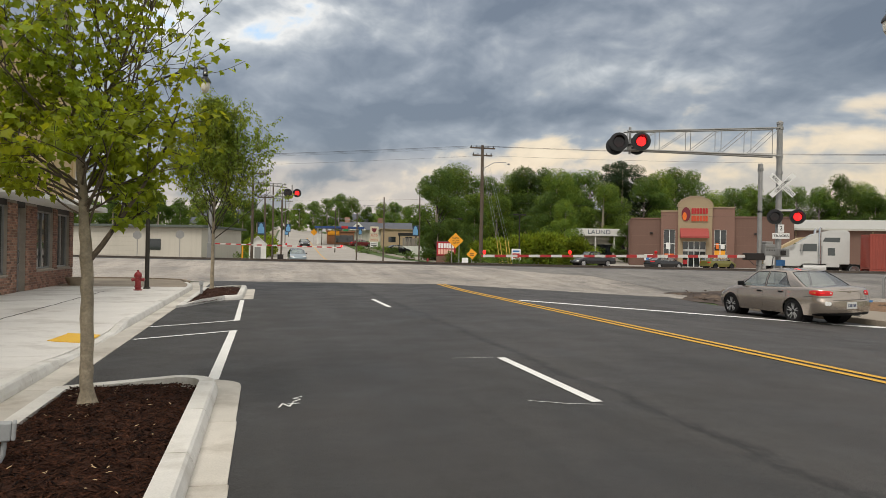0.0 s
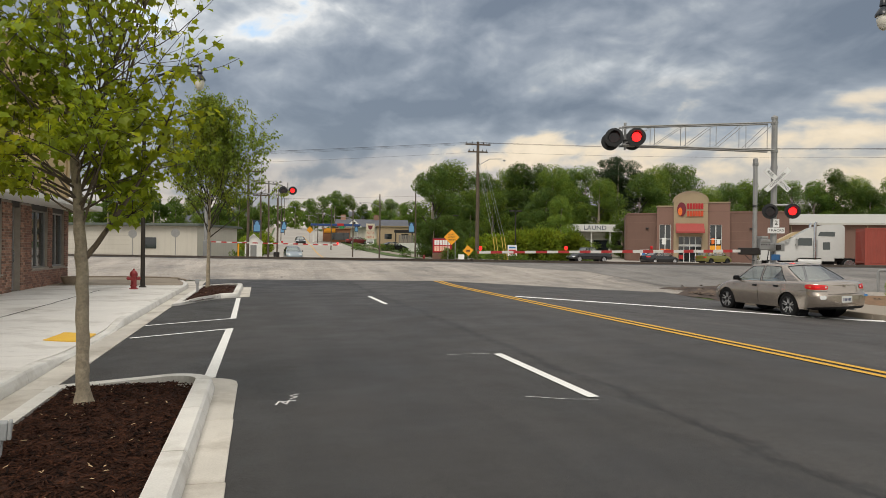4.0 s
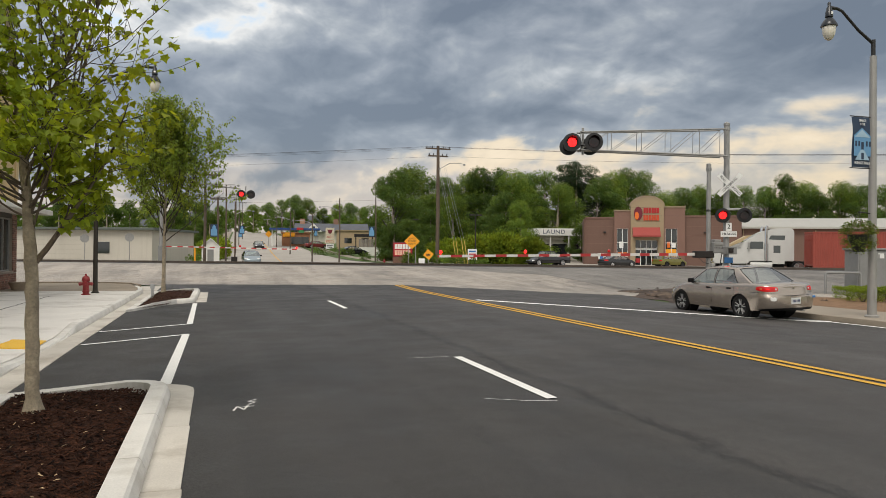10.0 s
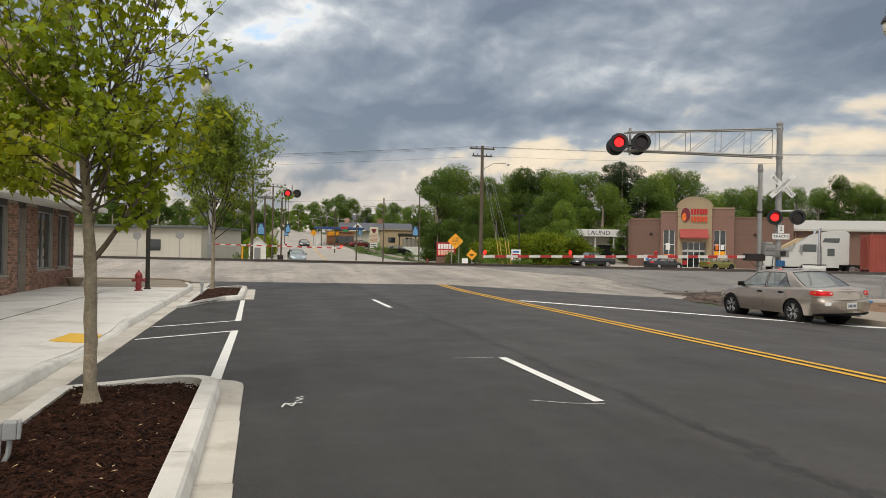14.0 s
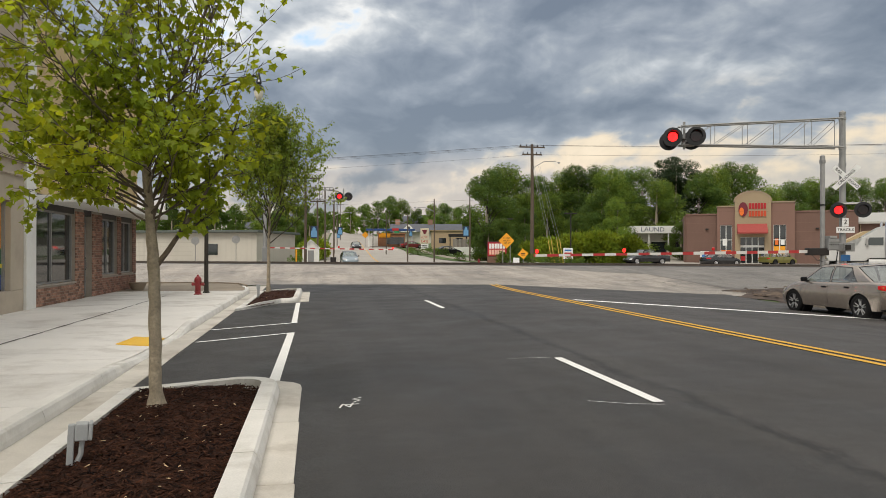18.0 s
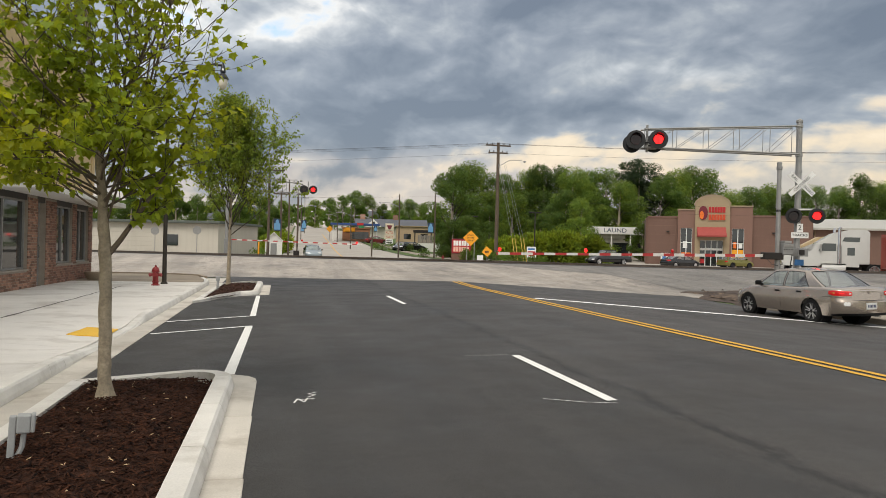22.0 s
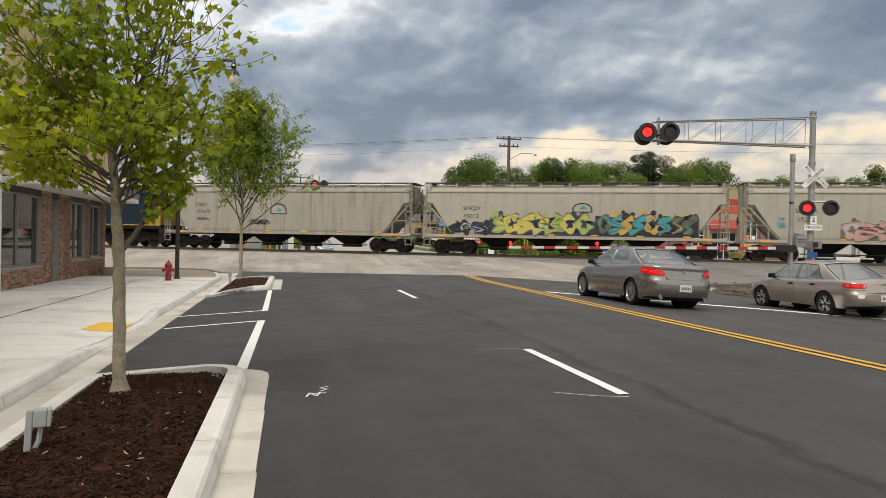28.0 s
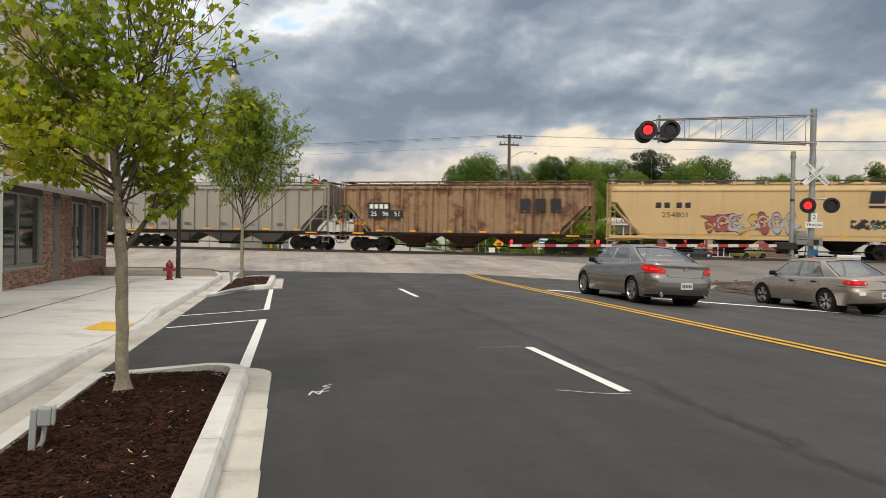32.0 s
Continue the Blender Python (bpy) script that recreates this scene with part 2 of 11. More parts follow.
def road_surface(name, color, dark, streaks, cracks, coarse=1.0, lane_gain=()):
    """Asphalt: stone grain, long worn streaks along the street, ragged seams at given x, blotches and cracks;
    lane_gain: (x, factor) pairs, paler past each x.
    """
    m = bpy.data.materials.new(name)
    m.use_nodes = True
    nt = m.node_tree
    N, L = nt.nodes.new, nt.links.new
    b = nt.nodes["Principled BSDF"]
    pos = N("ShaderNodeTexCoord").outputs["Object"]
    sep = N("ShaderNodeSeparateXYZ")
    L(pos, sep.inputs[0])

    def calc(op, *vals):
        n = N("ShaderNodeMath")
        n.operation = op
        for i, v in enumerate(vals):
            if isinstance(v, (int, float)):
                n.inputs[i].default_value = v
            else:
                L(v, n.inputs[i])
        return n.outputs[0]

    def noise_(scale, detail=5, stretch=(1, 1, 1), rough=0.6):
        mp = N("ShaderNodeMapping")
        mp.inputs["Scale"].default_value = stretch
        L(pos, mp.inputs[0])
        n = N("ShaderNodeTexNoise")
        n.inputs["Scale"].default_value, n.inputs["Detail"].default_value, n.inputs["Roughness"].default_value = scale, detail, rough
        L(mp.outputs[0], n.inputs["Vector"])
        return n.outputs[0]

    def span(v, a, c, lo, hi):
        n = N("ShaderNodeMapRange")
        for k, w in zip(("From Min", "From Max", "To Min", "To Max"), (a, c, lo, hi)):
            n.inputs[k].default_value = w
        L(v, n.inputs["Value"])
        return n.outputs[0]
    k = calc("MULTIPLY", span(noise_(0.22, 4), 0.3, 0.7, 0.86, 1.14), span(noise_(1.0, 5, (1.3, 0.08, 1)), 0.3, 0.7, 0.76, 1.24))
    k = calc("MULTIPLY", k, span(noise_(110 * coarse, 2), 0.3, 0.7, 0.52, 1.48))
    k = calc("MULTIPLY", k, span(noise_(38 * coarse, 4, rough=0.75), 0.3, 0.7, 0.72, 1.28))
    k = calc("MULTIPLY", k, span(noise_(0.7, 6, (1, 0.35, 1)), 0.56, 0.70, 1.0, 0.80))
    for edge, gain in lane_gain:
        k = calc("MULTIPLY", k, span(calc("ADD", sep.outputs[0], calc("MULTIPLY", noise_(0.8, 4, (1, 0.2, 1)), 0.8)), edge, edge + 0.9, 1.0, gain))
    rag = noise_(1.2, 9, (1, 0.6, 1), 0.72)
    for xs, wd, amt in streaks:
        off = calc("ADD", calc("ABSOLUTE", calc("SUBTRACT", calc("ADD", sep.outputs[0], calc("MULTIPLY", calc("SUBTRACT", rag, 0.5), 0.75)), xs)), calc("MULTIPLY", noise_(11, 8, (1, 0.45, 1), 0.85), wd * 2.2))
        k = calc("MULTIPLY", k, span(off, wd * 1.45, wd * 1.1, 1.0, 1.0 - amt))
    if cracks:
        v = N("ShaderNodeTexVoronoi")
        v.feature = "DISTANCE_TO_EDGE"
        v.inputs["Scale"].default_value = cracks
        wob = N("ShaderNodeVectorMath")
        wob.operation = "ADD"
        n = N("ShaderNodeTexNoise")
        n.inputs["Scale"].default_value = 1.5
        L(pos, n.inputs["Vector"])
        L(pos, wob.inputs[0])
        L(n.outputs["Color"], wob.inputs[1])
        L(wob.outputs[0], v.inputs["Vector"])
        cr = calc("MULTIPLY", span(v.outputs["Distance"], 0.0, 0.022, 1.0, 0.0), span(noise_(0.25, 3), 0.46, 0.54, 0.0, 1.0))
        k = calc("MULTIPLY", k, span(cr, 0.0, 1.0, 1.0, 0.45))
    sc = N("ShaderNodeVectorMath")
    sc.operation = "SCALE"
    mx = N("ShaderNodeMix")
    mx.data_type = "RGBA"
    L(span(noise_(0.33, 7, (1, 0.6, 1), 0.68), 0.52, 0.62, 0.0, 0.6), mx.inputs[0])
    mx.inputs[6].default_value, mx.inputs[7].default_value = (*color, 1), (*dark, 1)
    L(mx.outputs[2], sc.inputs[0])
    L(k, sc.inputs["Scale"])
    L(sc.outputs[0], b.inputs["Base Color"])
    b.inputs["Specular IOR Level"].default_value = 0.45
    L(span(noise_(0.9, 4), 0.3, 0.7, 0.52, 0.72), b.inputs["Roughness"])
    bp = N("ShaderNodeBump")
    bp.inputs["Strength"].default_value, bp.inputs["Distance"].default_value = 0.7, 0.012
    L(noise_(90 * coarse, 4), bp.inputs["Height"])
    L(bp.outputs[0], b.inputs["Normal"])
    return m


asphalt = road_surface("new_asphalt", (0.041, 0.0375, 0.0342), (0.027, 0.0252, 0.0236), [(3.92, 0.40, 0.58), (2.38, 0.24, 0.17), (4.75, 0.10, 0.10), (0.1, 0.12, 0.16)], 0.0, 1.0, ((3.4, 1.18), (7.2, 1.22)))
old_asphalt = road_surface("weathered_asphalt", (0.335, 0.295, 0.250), (0.165, 0.148, 0.130), [], 0.55, 0.5)
dark_asphalt = mat("track_asphalt", (0.042, 0.041, 0.041), 0.9, vary=0.3, scale=0.8, grain=0.2, gscale=20, bump=0.5, bscale=30)
grass_mat = mat("grass", (0.075, 0.115, 0.028), 0.95, vary=0.4, scale=0.3, grain=0.4, gscale=9, bump=0.6, bscale=18)
concrete = mat("sidewalk_concrete", (0.73, 0.70, 0.65), 0.85, vary=0.08, scale=0.9, grain=0.06, gscale=60, bump=0.12, bscale=120, stain=(0.42, 0.375, 0.32), stain_amt=0.5, stain_scale=0.8, rand=0.05)
kerb_mat = mat("kerb_concrete", (0.70, 0.675, 0.625), 0.8, vary=0.10, scale=2.2, grain=0.07, gscale=70, bump=0.2, bscale=60, stain=(0.40, 0.36, 0.30), stain_amt=0.45, stain_scale=1.4, rand=0.05)
gutter_mat = mat("gutter_concrete", (0.57, 0.53, 0.465), 0.85, vary=0.14, scale=1.2, grain=0.1, gscale=70, bump=0.2, bscale=60, stain=(0.30, 0.255, 0.20), stain_amt=0.6, stain_scale=0.9, rand=0.06)
old_concrete = mat("old_concrete", (0.33, 0.27, 0.20), 0.9, vary=0.2, scale=0.7, grain=0.12, gscale=30, bump=0.3, bscale=30, stain=(0.2, 0.16, 0.12), stain_amt=0.5)
white_line = mat("white_road_paint", (0.80, 0.79, 0.75), 0.7, vary=0.06, scale=4, grain=0.12, gscale=60, bump=0.2)
yellow_line = mat("yellow_road_paint", (0.62, 0.34, 0.03), 0.7, vary=0.1, scale=4, grain=0.12, gscale=60, bump=0.2)
tactile_mat = mat("yellow_tactile", (0.85, 0.50, 0.03), 0.6, vary=0.05)
mulch_mat = mat("mulch", (0.038, 0.0150, 0.0080), 0.95, vary=0.5, scale=9, grain=0.5, gscale=60, bump=1.0, bscale=45, island=0.85, spec=0.2)
bark = mat("maple_bark", (0.34, 0.285, 0.205), 0.9, vary=0.25, scale=7, grain=0.25, gscale=45, bump=0.8, bscale=30, stain=(0.20, 0.165, 0.12), stain_amt=0.5, stain_scale=9)
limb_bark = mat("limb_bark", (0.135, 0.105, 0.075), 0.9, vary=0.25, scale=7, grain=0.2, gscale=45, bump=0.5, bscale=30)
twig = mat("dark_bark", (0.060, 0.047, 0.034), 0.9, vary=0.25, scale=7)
brick_mat = mat("red_brick", (0.29, 0.165, 0.115), 0.88, vary=0.15, scale=6, grain=0.15, gscale=60, bump=0.3, bscale=60, rand=0.5)
mortar = mat("mortar", (0.36, 0.315, 0.265), 0.95, vary=0.15, scale=4)
cream = mat("cream_paint", (0.58, 0.44, 0.235), 0.85, vary=0.07, scale=0.8, grain=0.05, gscale=18, bump=0.15, bscale=12, stain=(0.42, 0.31, 0.17), stain_amt=0.35)
white_paint = mat("white_paint", (0.72, 0.71, 0.67), 0.7, vary=0.05, scale=1.5, stain=(0.5, 0.48, 0.44), stain_amt=0.3)
cream_far = mat("pale_cream_wall", (0.50, 0.47, 0.405), 0.85, vary=0.07, scale=0.3, streak=0.25, stain=(0.36, 0.33, 0.28))
grey_roof = mat("grey_roof", (0.10, 0.105, 0.12), 0.9, vary=0.15, scale=0.7)
glass = mat("shop_glass", (0.018, 0.022, 0.024), 0.04, vary=0.1, spec=0.9)
dark_metal = mat("dark_bronze_metal", (0.035, 0.030, 0.028), 0.5, 0.5, vary=0.1)
black_paint = mat("black_paint", (0.013, 0.013, 0.014), 0.45, vary=0.2)
galv = mat("galvanised_steel", (0.33, 0.325, 0.315), 0.5, 0.55, vary=0.12, scale=4, grain=0.08)
grey_paint = mat("grey_paint", (0.25, 0.25, 0.245), 0.55, 0.2, vary=0.1, scale=3, stain=(0.2, 0.2, 0.2), stain_amt=0.3)
wood_pole = mat("creosote_wood", (0.105, 0.078, 0.056), 0.9, vary=0.25, scale=2, streak=0.5)
hydrant_red = mat("hydrant_red", (0.28, 0.030, 0.032), 0.45, vary=0.12, scale=9)
tile_brown = mat("store_brown_block", (0.160, 0.094, 0.072), 0.88, vary=0.06, scale=0.4, grain=0.06, gscale=6, streak=0.25, stain=(0.2, 0.11, 0.085))
tile_light = mat("store_tan_block", (0.215, 0.124, 0.096), 0.88, vary=0.05, scale=0.4, grain=0.05, gscale=6)
stucco = mat("store_cream_stucco", (0.34, 0.262, 0.165), 0.85, vary=0.05, scale=0.5)
awning_red = mat("red_awning", (0.32, 0.055, 0.045), 0.7, vary=0.08)
sign_red = mat("sign_red", (0.42, 0.016, 0.02), 0.5, vary=0.05)
sign_maroon = mat("sign_maroon", (0.15, 0.012, 0.025), 0.5, vary=0.05)
sign_orange = mat("sign_orange", (0.75, 0.16, 0.02), 0.5, vary=0.05)
sign_yellow = mat("sign_yellow", (0.85, 0.36, 0.015), 0.5, vary=0.05)
sign_white = mat("sign_white", (0.78, 0.78, 0.76), 0.5, vary=0.04)
sign_blue = mat("sign_blue", (0.04, 0.17, 0.42), 0.5, vary=0.05)
banner_blue = mat("banner_blue", (0.13, 0.30, 0.50), 0.7, vary=0.05)
banner_navy = mat("banner_navy", (0.025, 0.045, 0.085), 0.7, vary=0.05)
lamp_glass = mat("lamp_glass", (0.72, 0.68, 0.58), 0.25, vary=0.03, spec=0.6)
red_lit = mat("red_lamp_lit", (1.0, 0.012, 0.012), 0.4, vary=0.0, grain=0, emit=2.2)
red_dark = mat("red_lamp_dark", (0.022, 0.005, 0.005), 0.15, vary=0.0, grain=0)
warm_lit = mat("shop_lights", (1.0, 0.75, 0.40), 0.5, vary=0.2, scale=2.0, emit=0.8)
tyre_mat = mat("tyre_rubber", (0.012, 0.012, 0.012), 0.9, vary=0.1, spec=0.15)
chrome = mat("bright_metal", (0.62, 0.62, 0.63), 0.22, 0.95, vary=0.05)
car_glass = mat("car_glass", (0.035, 0.045, 0.045), 0.03, vary=0.02, spec=0.9)

# ---- mesh helpers ----
def part(name, bm, material, parent=None, label="", smooth=False):
    me = bpy.data.meshes.new(name)
    bmesh.ops.recalc_face_normals(bm, faces=bm.faces)
    bm.to_mesh(me)
    bm.free()
    me.materials.append(material)
    if smooth:
        me.shade_smooth()
        me.set_sharp_from_angle(angle=radians(40))
    ob = new(name, me)
    ob.parent = parent
    if label:
        ob["label"] = label
    return ob


def piece(name, me, parent, m):
    ob = new(name, me)
    ob.parent = parent
    ob.matrix_basis = m
    return ob


def thing(name, label, category, m=None, group="", kind=""):
    ob = tagged(new(name), label, category, group, kind)
    ob.empty_display_size = 0.2
    if m is not None:
        ob.matrix_basis = m
    return ob


def B():
    return bmesh.new()


def quad(bm, *pts):
    return bm.faces.new([bm.verts.new(p) for p in pts])


def box(bm, x0, y0, z0, x1, y1, z1, bev=0.0, m=None):
    v = [bm.verts.new((x, y, z)) for x in (x0, x1) for y in (y0, y1) for z in (z0, z1)]
    f = [bm.faces.new([v[i] for i in q]) for q in ((0, 1, 3, 2), (4, 6, 7, 5), (0, 4, 5, 1), (2, 3, 7, 6), (0, 2, 6, 4), (1, 5, 7, 3))]
    if bev:
        g = bmesh.ops.bevel(bm, geom=list({e for k in f for e in k.edges}), offset=bev, segments=2, affect="EDGES", profile=0.5)
        v = list({w for k in g["faces"] for w in k.verts} | {w for w in v if w.is_valid})
    if m is not None:
        bmesh.ops.transform(bm, matrix=m, verts=v)
    return v


def tube(bm, pts, radii, seg=10, caps=True):
    """A round tube through points, with a radius at each."""
    pts = [Vector(p) for p in pts]
    if isinstance(radii, (int, float)):
        radii = [radii] * len(pts)
    rings = []
    ref = None
    for i, p in enumerate(pts):
        d = (pts[min(i + 1, len(pts) - 1)] - pts[max(i - 1, 0)]).normalized()
        if ref is None:
            ref = Vector((1, 0, 0)) if abs(d.x) < 0.8 else Vector((0, 1, 0))
        a = (ref - d * ref.dot(d)).normalized()
        ref = a
        c = d.cross(a)
        rings.append([bm.verts.new(p + radii[i] * (math.cos(k * math.tau / seg) * a + math.sin(k * math.tau / seg) * c)) for k in range(seg)])
    for r0, r1 in zip(rings, rings[1:]):
        for k in range(seg):
            bm.faces.new((r0[k], r0[(k + 1) % seg], r1[(k + 1) % seg], r1[k]))
    if caps:
        bm.faces.new(rings[0][::-1])
        bm.faces.new(rings[-1])
    return [v for r in rings for v in r]


def turned(bm, prof, seg=20, m=None):
    """A body turned about z from (radius, height) pairs."""
    rings = [[bm.verts.new((r * math.cos(k * math.tau / seg), r * math.sin(k * math.tau / seg), z)) for k in range(seg)] for r, z in prof]
    for r0, r1 in zip(rings, rings[1:]):
        for k in range(seg):
            bm.faces.new((r0[k], r0[(k + 1) % seg], r1[(k + 1) % seg], r1[k]))
    bm.faces.new(rings[0][::-1])
    bm.faces.new(rings[-1])
    vs = [v for r in rings for v in r]
    if m is not None:
        bmesh.ops.transform(bm, matrix=m, verts=vs)
    return vs


def slab(bm, poly, h, axis="z", at=0.0):
    """A flat polygon given thickness h along an axis, from at."""
    def put(a, b, c):
        return {"z": (a, b, c), "y": (a, c, b), "x": (c, a, b)}[axis]
    lo = [bm.verts.new(put(a, b, at)) for a, b in poly]
    hi = [bm.verts.new(put(a, b, at + h)) for a, b in poly]
    n = len(poly)
    fs = [bm.faces.new(lo[::-1]), bm.faces.new(hi)]
    for i in range(n):
        fs.append(bm.faces.new((lo[i], lo[(i + 1) % n], hi[(i + 1) % n], hi[i])))
    if n > 4:
        bmesh.ops.triangulate(bm, faces=fs[:2])
    return lo + hi


def words(text, size, m, material, parent, name="lettering", label="", stretch=1.0, thick=0.004, align="CENTER"):
    cu = bpy.data.curves.new("letters", "FONT")
    cu.body, cu.size, cu.extrude, cu.align_x, cu.align_y = text, size, thick, align, "CENTER"
    cu.resolution_u = 3
    tmp = bpy.data.objects.new("letters", cu)
    scene.collection.objects.link(tmp)
    dg = bpy.context.evaluated_depsgraph_get()
    me = bpy.data.meshes.new_from_object(tmp.evaluated_get(dg))
    bpy.data.objects.remove(tmp)
    bpy.data.curves.remove(cu)
    me.name = name
    me.materials.clear()
    me.materials.append(material)
    me.transform(m @ Matrix.Diagonal((stretch, 1, 1, 1)))
    ob = new(name, me)
    ob.parent = parent
    if label:
        ob["label"] = label
    return ob


def smoothstep(a, b, v):
    v = min(1.0, max(0.0, (v - a) / (b - a)))
    return v * v * (3 - 2 * v)


# track: direction and distance across it
U2, N2, RAIL_P, RAIL_Z = (0.901, -0.433), (0.433, 0.901), 46.95, 0.80


def crown(x):
    if x < -1.7:
        return -0.027
    if x < 7.6:
        return 0.0157 * x
    if x < 15:
        return 0.119 - 0.04 * (x - 7.6)
    return -0.177


def gz(x, y):
    """Height of the ground."""
    p = N2[0] * x + N2[1] * y
    k = smoothstep(25, 44, p)
    z = crown(x) * (1 - k) + 0.68 * k
    k2 = smoothstep(49.0, 64, p)
    low = 0.60 - 0.62 * smoothstep(10, 34, x)
    z = z * (1 - k2) + low * k2
    hill = smoothstep(70, 330, y)
    z -= 0.55 * smoothstep(58, 72, y) * (1 - smoothstep(88, 140, y)) * (1 - smoothstep(9, 14, x))
    return z + 9.0 * hill * (1 - smoothstep(35, 110, x) * 0.4)


def drape(name, x0, y0, x1, y1, step, off, material, parent=None, edge=None):
    """A sheet that follows the ground, off above it."""
    bm = B()
    nx, ny = max(1, round((x1 - x0) / step)), max(1, round((y1 - y0) / step))
    g = [[None] * (ny + 1) for _ in range(nx + 1)]
    for i in range(nx + 1):
        for j in range(ny + 1):
            x, y = x0 + (x1 - x0) * i / nx, y0 + (y1 - y0) * j / ny
            if edge:
                x, y = edge(x, y)
            g[i][j] = bm.verts.new((x, y, gz(x, y) + off))
    for i in range(nx):
        for j in range(ny):
            bm.faces.new((g[i][j], g[i + 1][j], g[i + 1][j + 1], g[i][j + 1]))
    return part(name, bm, material, parent, smooth=True)


def ribbon(name, pts, width, off, material, parent=None, step=0.5):
    """A painted line along points, draped on the ground."""
    bm = B()
    row = []
    for a, b in zip(pts, pts[1:]):
        a, b = Vector(a), Vector(b)
        n = max(1, int((b - a).length / step))
        d = (b - a).normalized()
        s = Vector((-d.y, d.x)) * width / 2
        for i in range(n + 1):
            q = a + (b - a) * i / n
            row.append([bm.verts.new((*(q + e), gz(*(q + e)) + off)) for e in (s, -s)])
    for r0, r1 in zip(row, row[1:]):
        bm.faces.new((r0[0], r0[1], r1[1], r1[0]))
    return part(name, bm, material, parent)


def tp(s, p, z=0.0, turn=0.0):
    """A pose on the track's grid: s along it, p across it."""
    return Matrix.Translation((U2[0] * s + N2[0] * p, U2[1] * s + N2[1] * p, z)) @ Matrix.Rotation(math.atan2(U2[1], U2[0]) + radians(turn), 4, "Z")

# ---- ground, road, pavement ----
def axis_steps(spans):
    out = []
    for a, b, st in spans:
        n = max(1, round((b - a) / st))
        out += [a + (b - a) * i / n for i in range(n)]
    return out + [spans[-1][1]]


def make_ground():
    xs = axis_steps([(-2500, -400, 300), (-400, -60, 40), (-60, -12, 6), (-12, 24, 1.5), (24, 80, 4), (80, 400, 40), (400, 2500, 300)])
    ys = axis_steps([(-2500, -300, 300), (-300, -20, 40), (-20, 10, 5), (10, 75, 1.5), (75, 340, 12), (340, 2700, 280)])
    bm = B()
    g = [[bm.verts.new((x, y, gz(x, y) - 0.05)) for y in ys] for x in xs]
    for i in range(len(xs) - 1):
        for j in range(len(ys) - 1):
            bm.faces.new((g[i][j], g[i + 1][j], g[i + 1][j + 1], g[i][j + 1]))
    tagged(part("ground", bm, grass_mat, smooth=True), "rough green grass and bare verge ground", "ground", kind="structure")


make_ground()


def kx(y):
    return -2.18 - 0.001 * y


def by_track(s, p):
    return U2[0] * s + N2[0] * p, U2[1] * s + N2[1] * p


def road_edge(x, v):
    """v runs from 0 behind the camera to 1 at the seam with the old surface."""
    y1 = (29.0 - N2[0] * x) / N2[1]
    y = -14 + (y1 + 14) * v
    if x < -1.6:
        x = kx(y) + 0.34
    return x, y


def strip(name, x0, x1, nx, ny, off, material, fn, label):
    bm = B()
    g = []
    for i in range(nx + 1):
        col = []
        for j in range(ny + 1):
            x, y = fn(x0 + (x1 - x0) * i / nx, j / ny)
            col.append(bm.verts.new((x, y, gz(x, y) + off)))
        g.append(col)
    for i in range(nx):
        for j in range(ny):
            bm.faces.new((g[i][j], g[i + 1][j], g[i + 1][j + 1], g[i][j + 1]))
    return tagged(part(name, bm, material, smooth=True), label, "road", kind="structure")


road = strip("road", -1.9, 15.6, 24, 60, 0.0, asphalt, road_edge, "fresh dark grey asphalt street with painted lines")
strip("old_road", -48, 60, 60, 16, -0.012, old_asphalt, lambda s, v: by_track(s, 28.6 + 16.2 * v), "pale worn and cracked asphalt before the railway crossing")
strip("crossing_strip", -60, 60, 60, 6, 0.006, dark_asphalt, lambda s, v: by_track(s, 44.6 + 5.2 * v), "dark asphalt strip along the rails")
strip("crossing_middle", -60, 60, 60, 4, -0.004, old_asphalt, lambda s, v: by_track(s, 49.7 + 1.6 * v), "worn asphalt between the two tracks")
strip("crossing_strip_far", -60, 60, 60, 6, 0.006, dark_asphalt, lambda s, v: by_track(s, 51.2 + 3.0 * v), "dark asphalt strip along the far rails")
far_road_mat = mat("grey_road", (0.36, 0.33, 0.29), 0.9, vary=0.12, scale=0.15, grain=0.1, gscale=5, stain=(0.26, 0.235, 0.21), stain_amt=0.4, stain_scale=0.2)


def far_lane(x, v):
    y = (54.0 - N2[0] * x) / N2[1] + 330 * v ** 1.6
    return x + (y - 50) * 0.031, y


strip("far_road", -0.6, 13.6, 8, 60, 0.01, far_road_mat, far_lane, "pale grey street rising away beyond the crossing")
strip("parking_lot", 13.6, 95, 40, 20, 0.0, far_road_mat, lambda x, v: (x + (-1.0 if x < 14 else 0), max(54 - N2[0] * x, 2) / N2[1] + v * (104 - max(54 - N2[0] * x, 2) / N2[1])), "pale asphalt store parking lot")
strip("far_apron", -60, -0.6, 24, 10, 0.0, old_asphalt, lambda x, v: (x, (54 - N2[0] * x) / N2[1] + v * 16), "worn asphalt apron beyond the tracks")

patched = road_surface("patched_asphalt", (0.185, 0.168, 0.148), (0.115, 0.104, 0.092), [], 0.8, 0.5)


def patch_edge(s, v):
    """Darker repaired surface between the bend of the kerb and the rails."""
    p0 = 43.6 - 5.9 * smoothstep(-9, -0.4, s) - 7.0 * smoothstep(-0.4, 4.6, s) + 0.35 * noise.noise(Vector((s * 1.1, 0.5, 0)))
    return by_track(s, p0 + (44.75 - p0) * v)


strip("patched_road", -9, 46, 110, 12, -0.004, patched, patch_edge, "darker grey cracked asphalt patch before the rails")
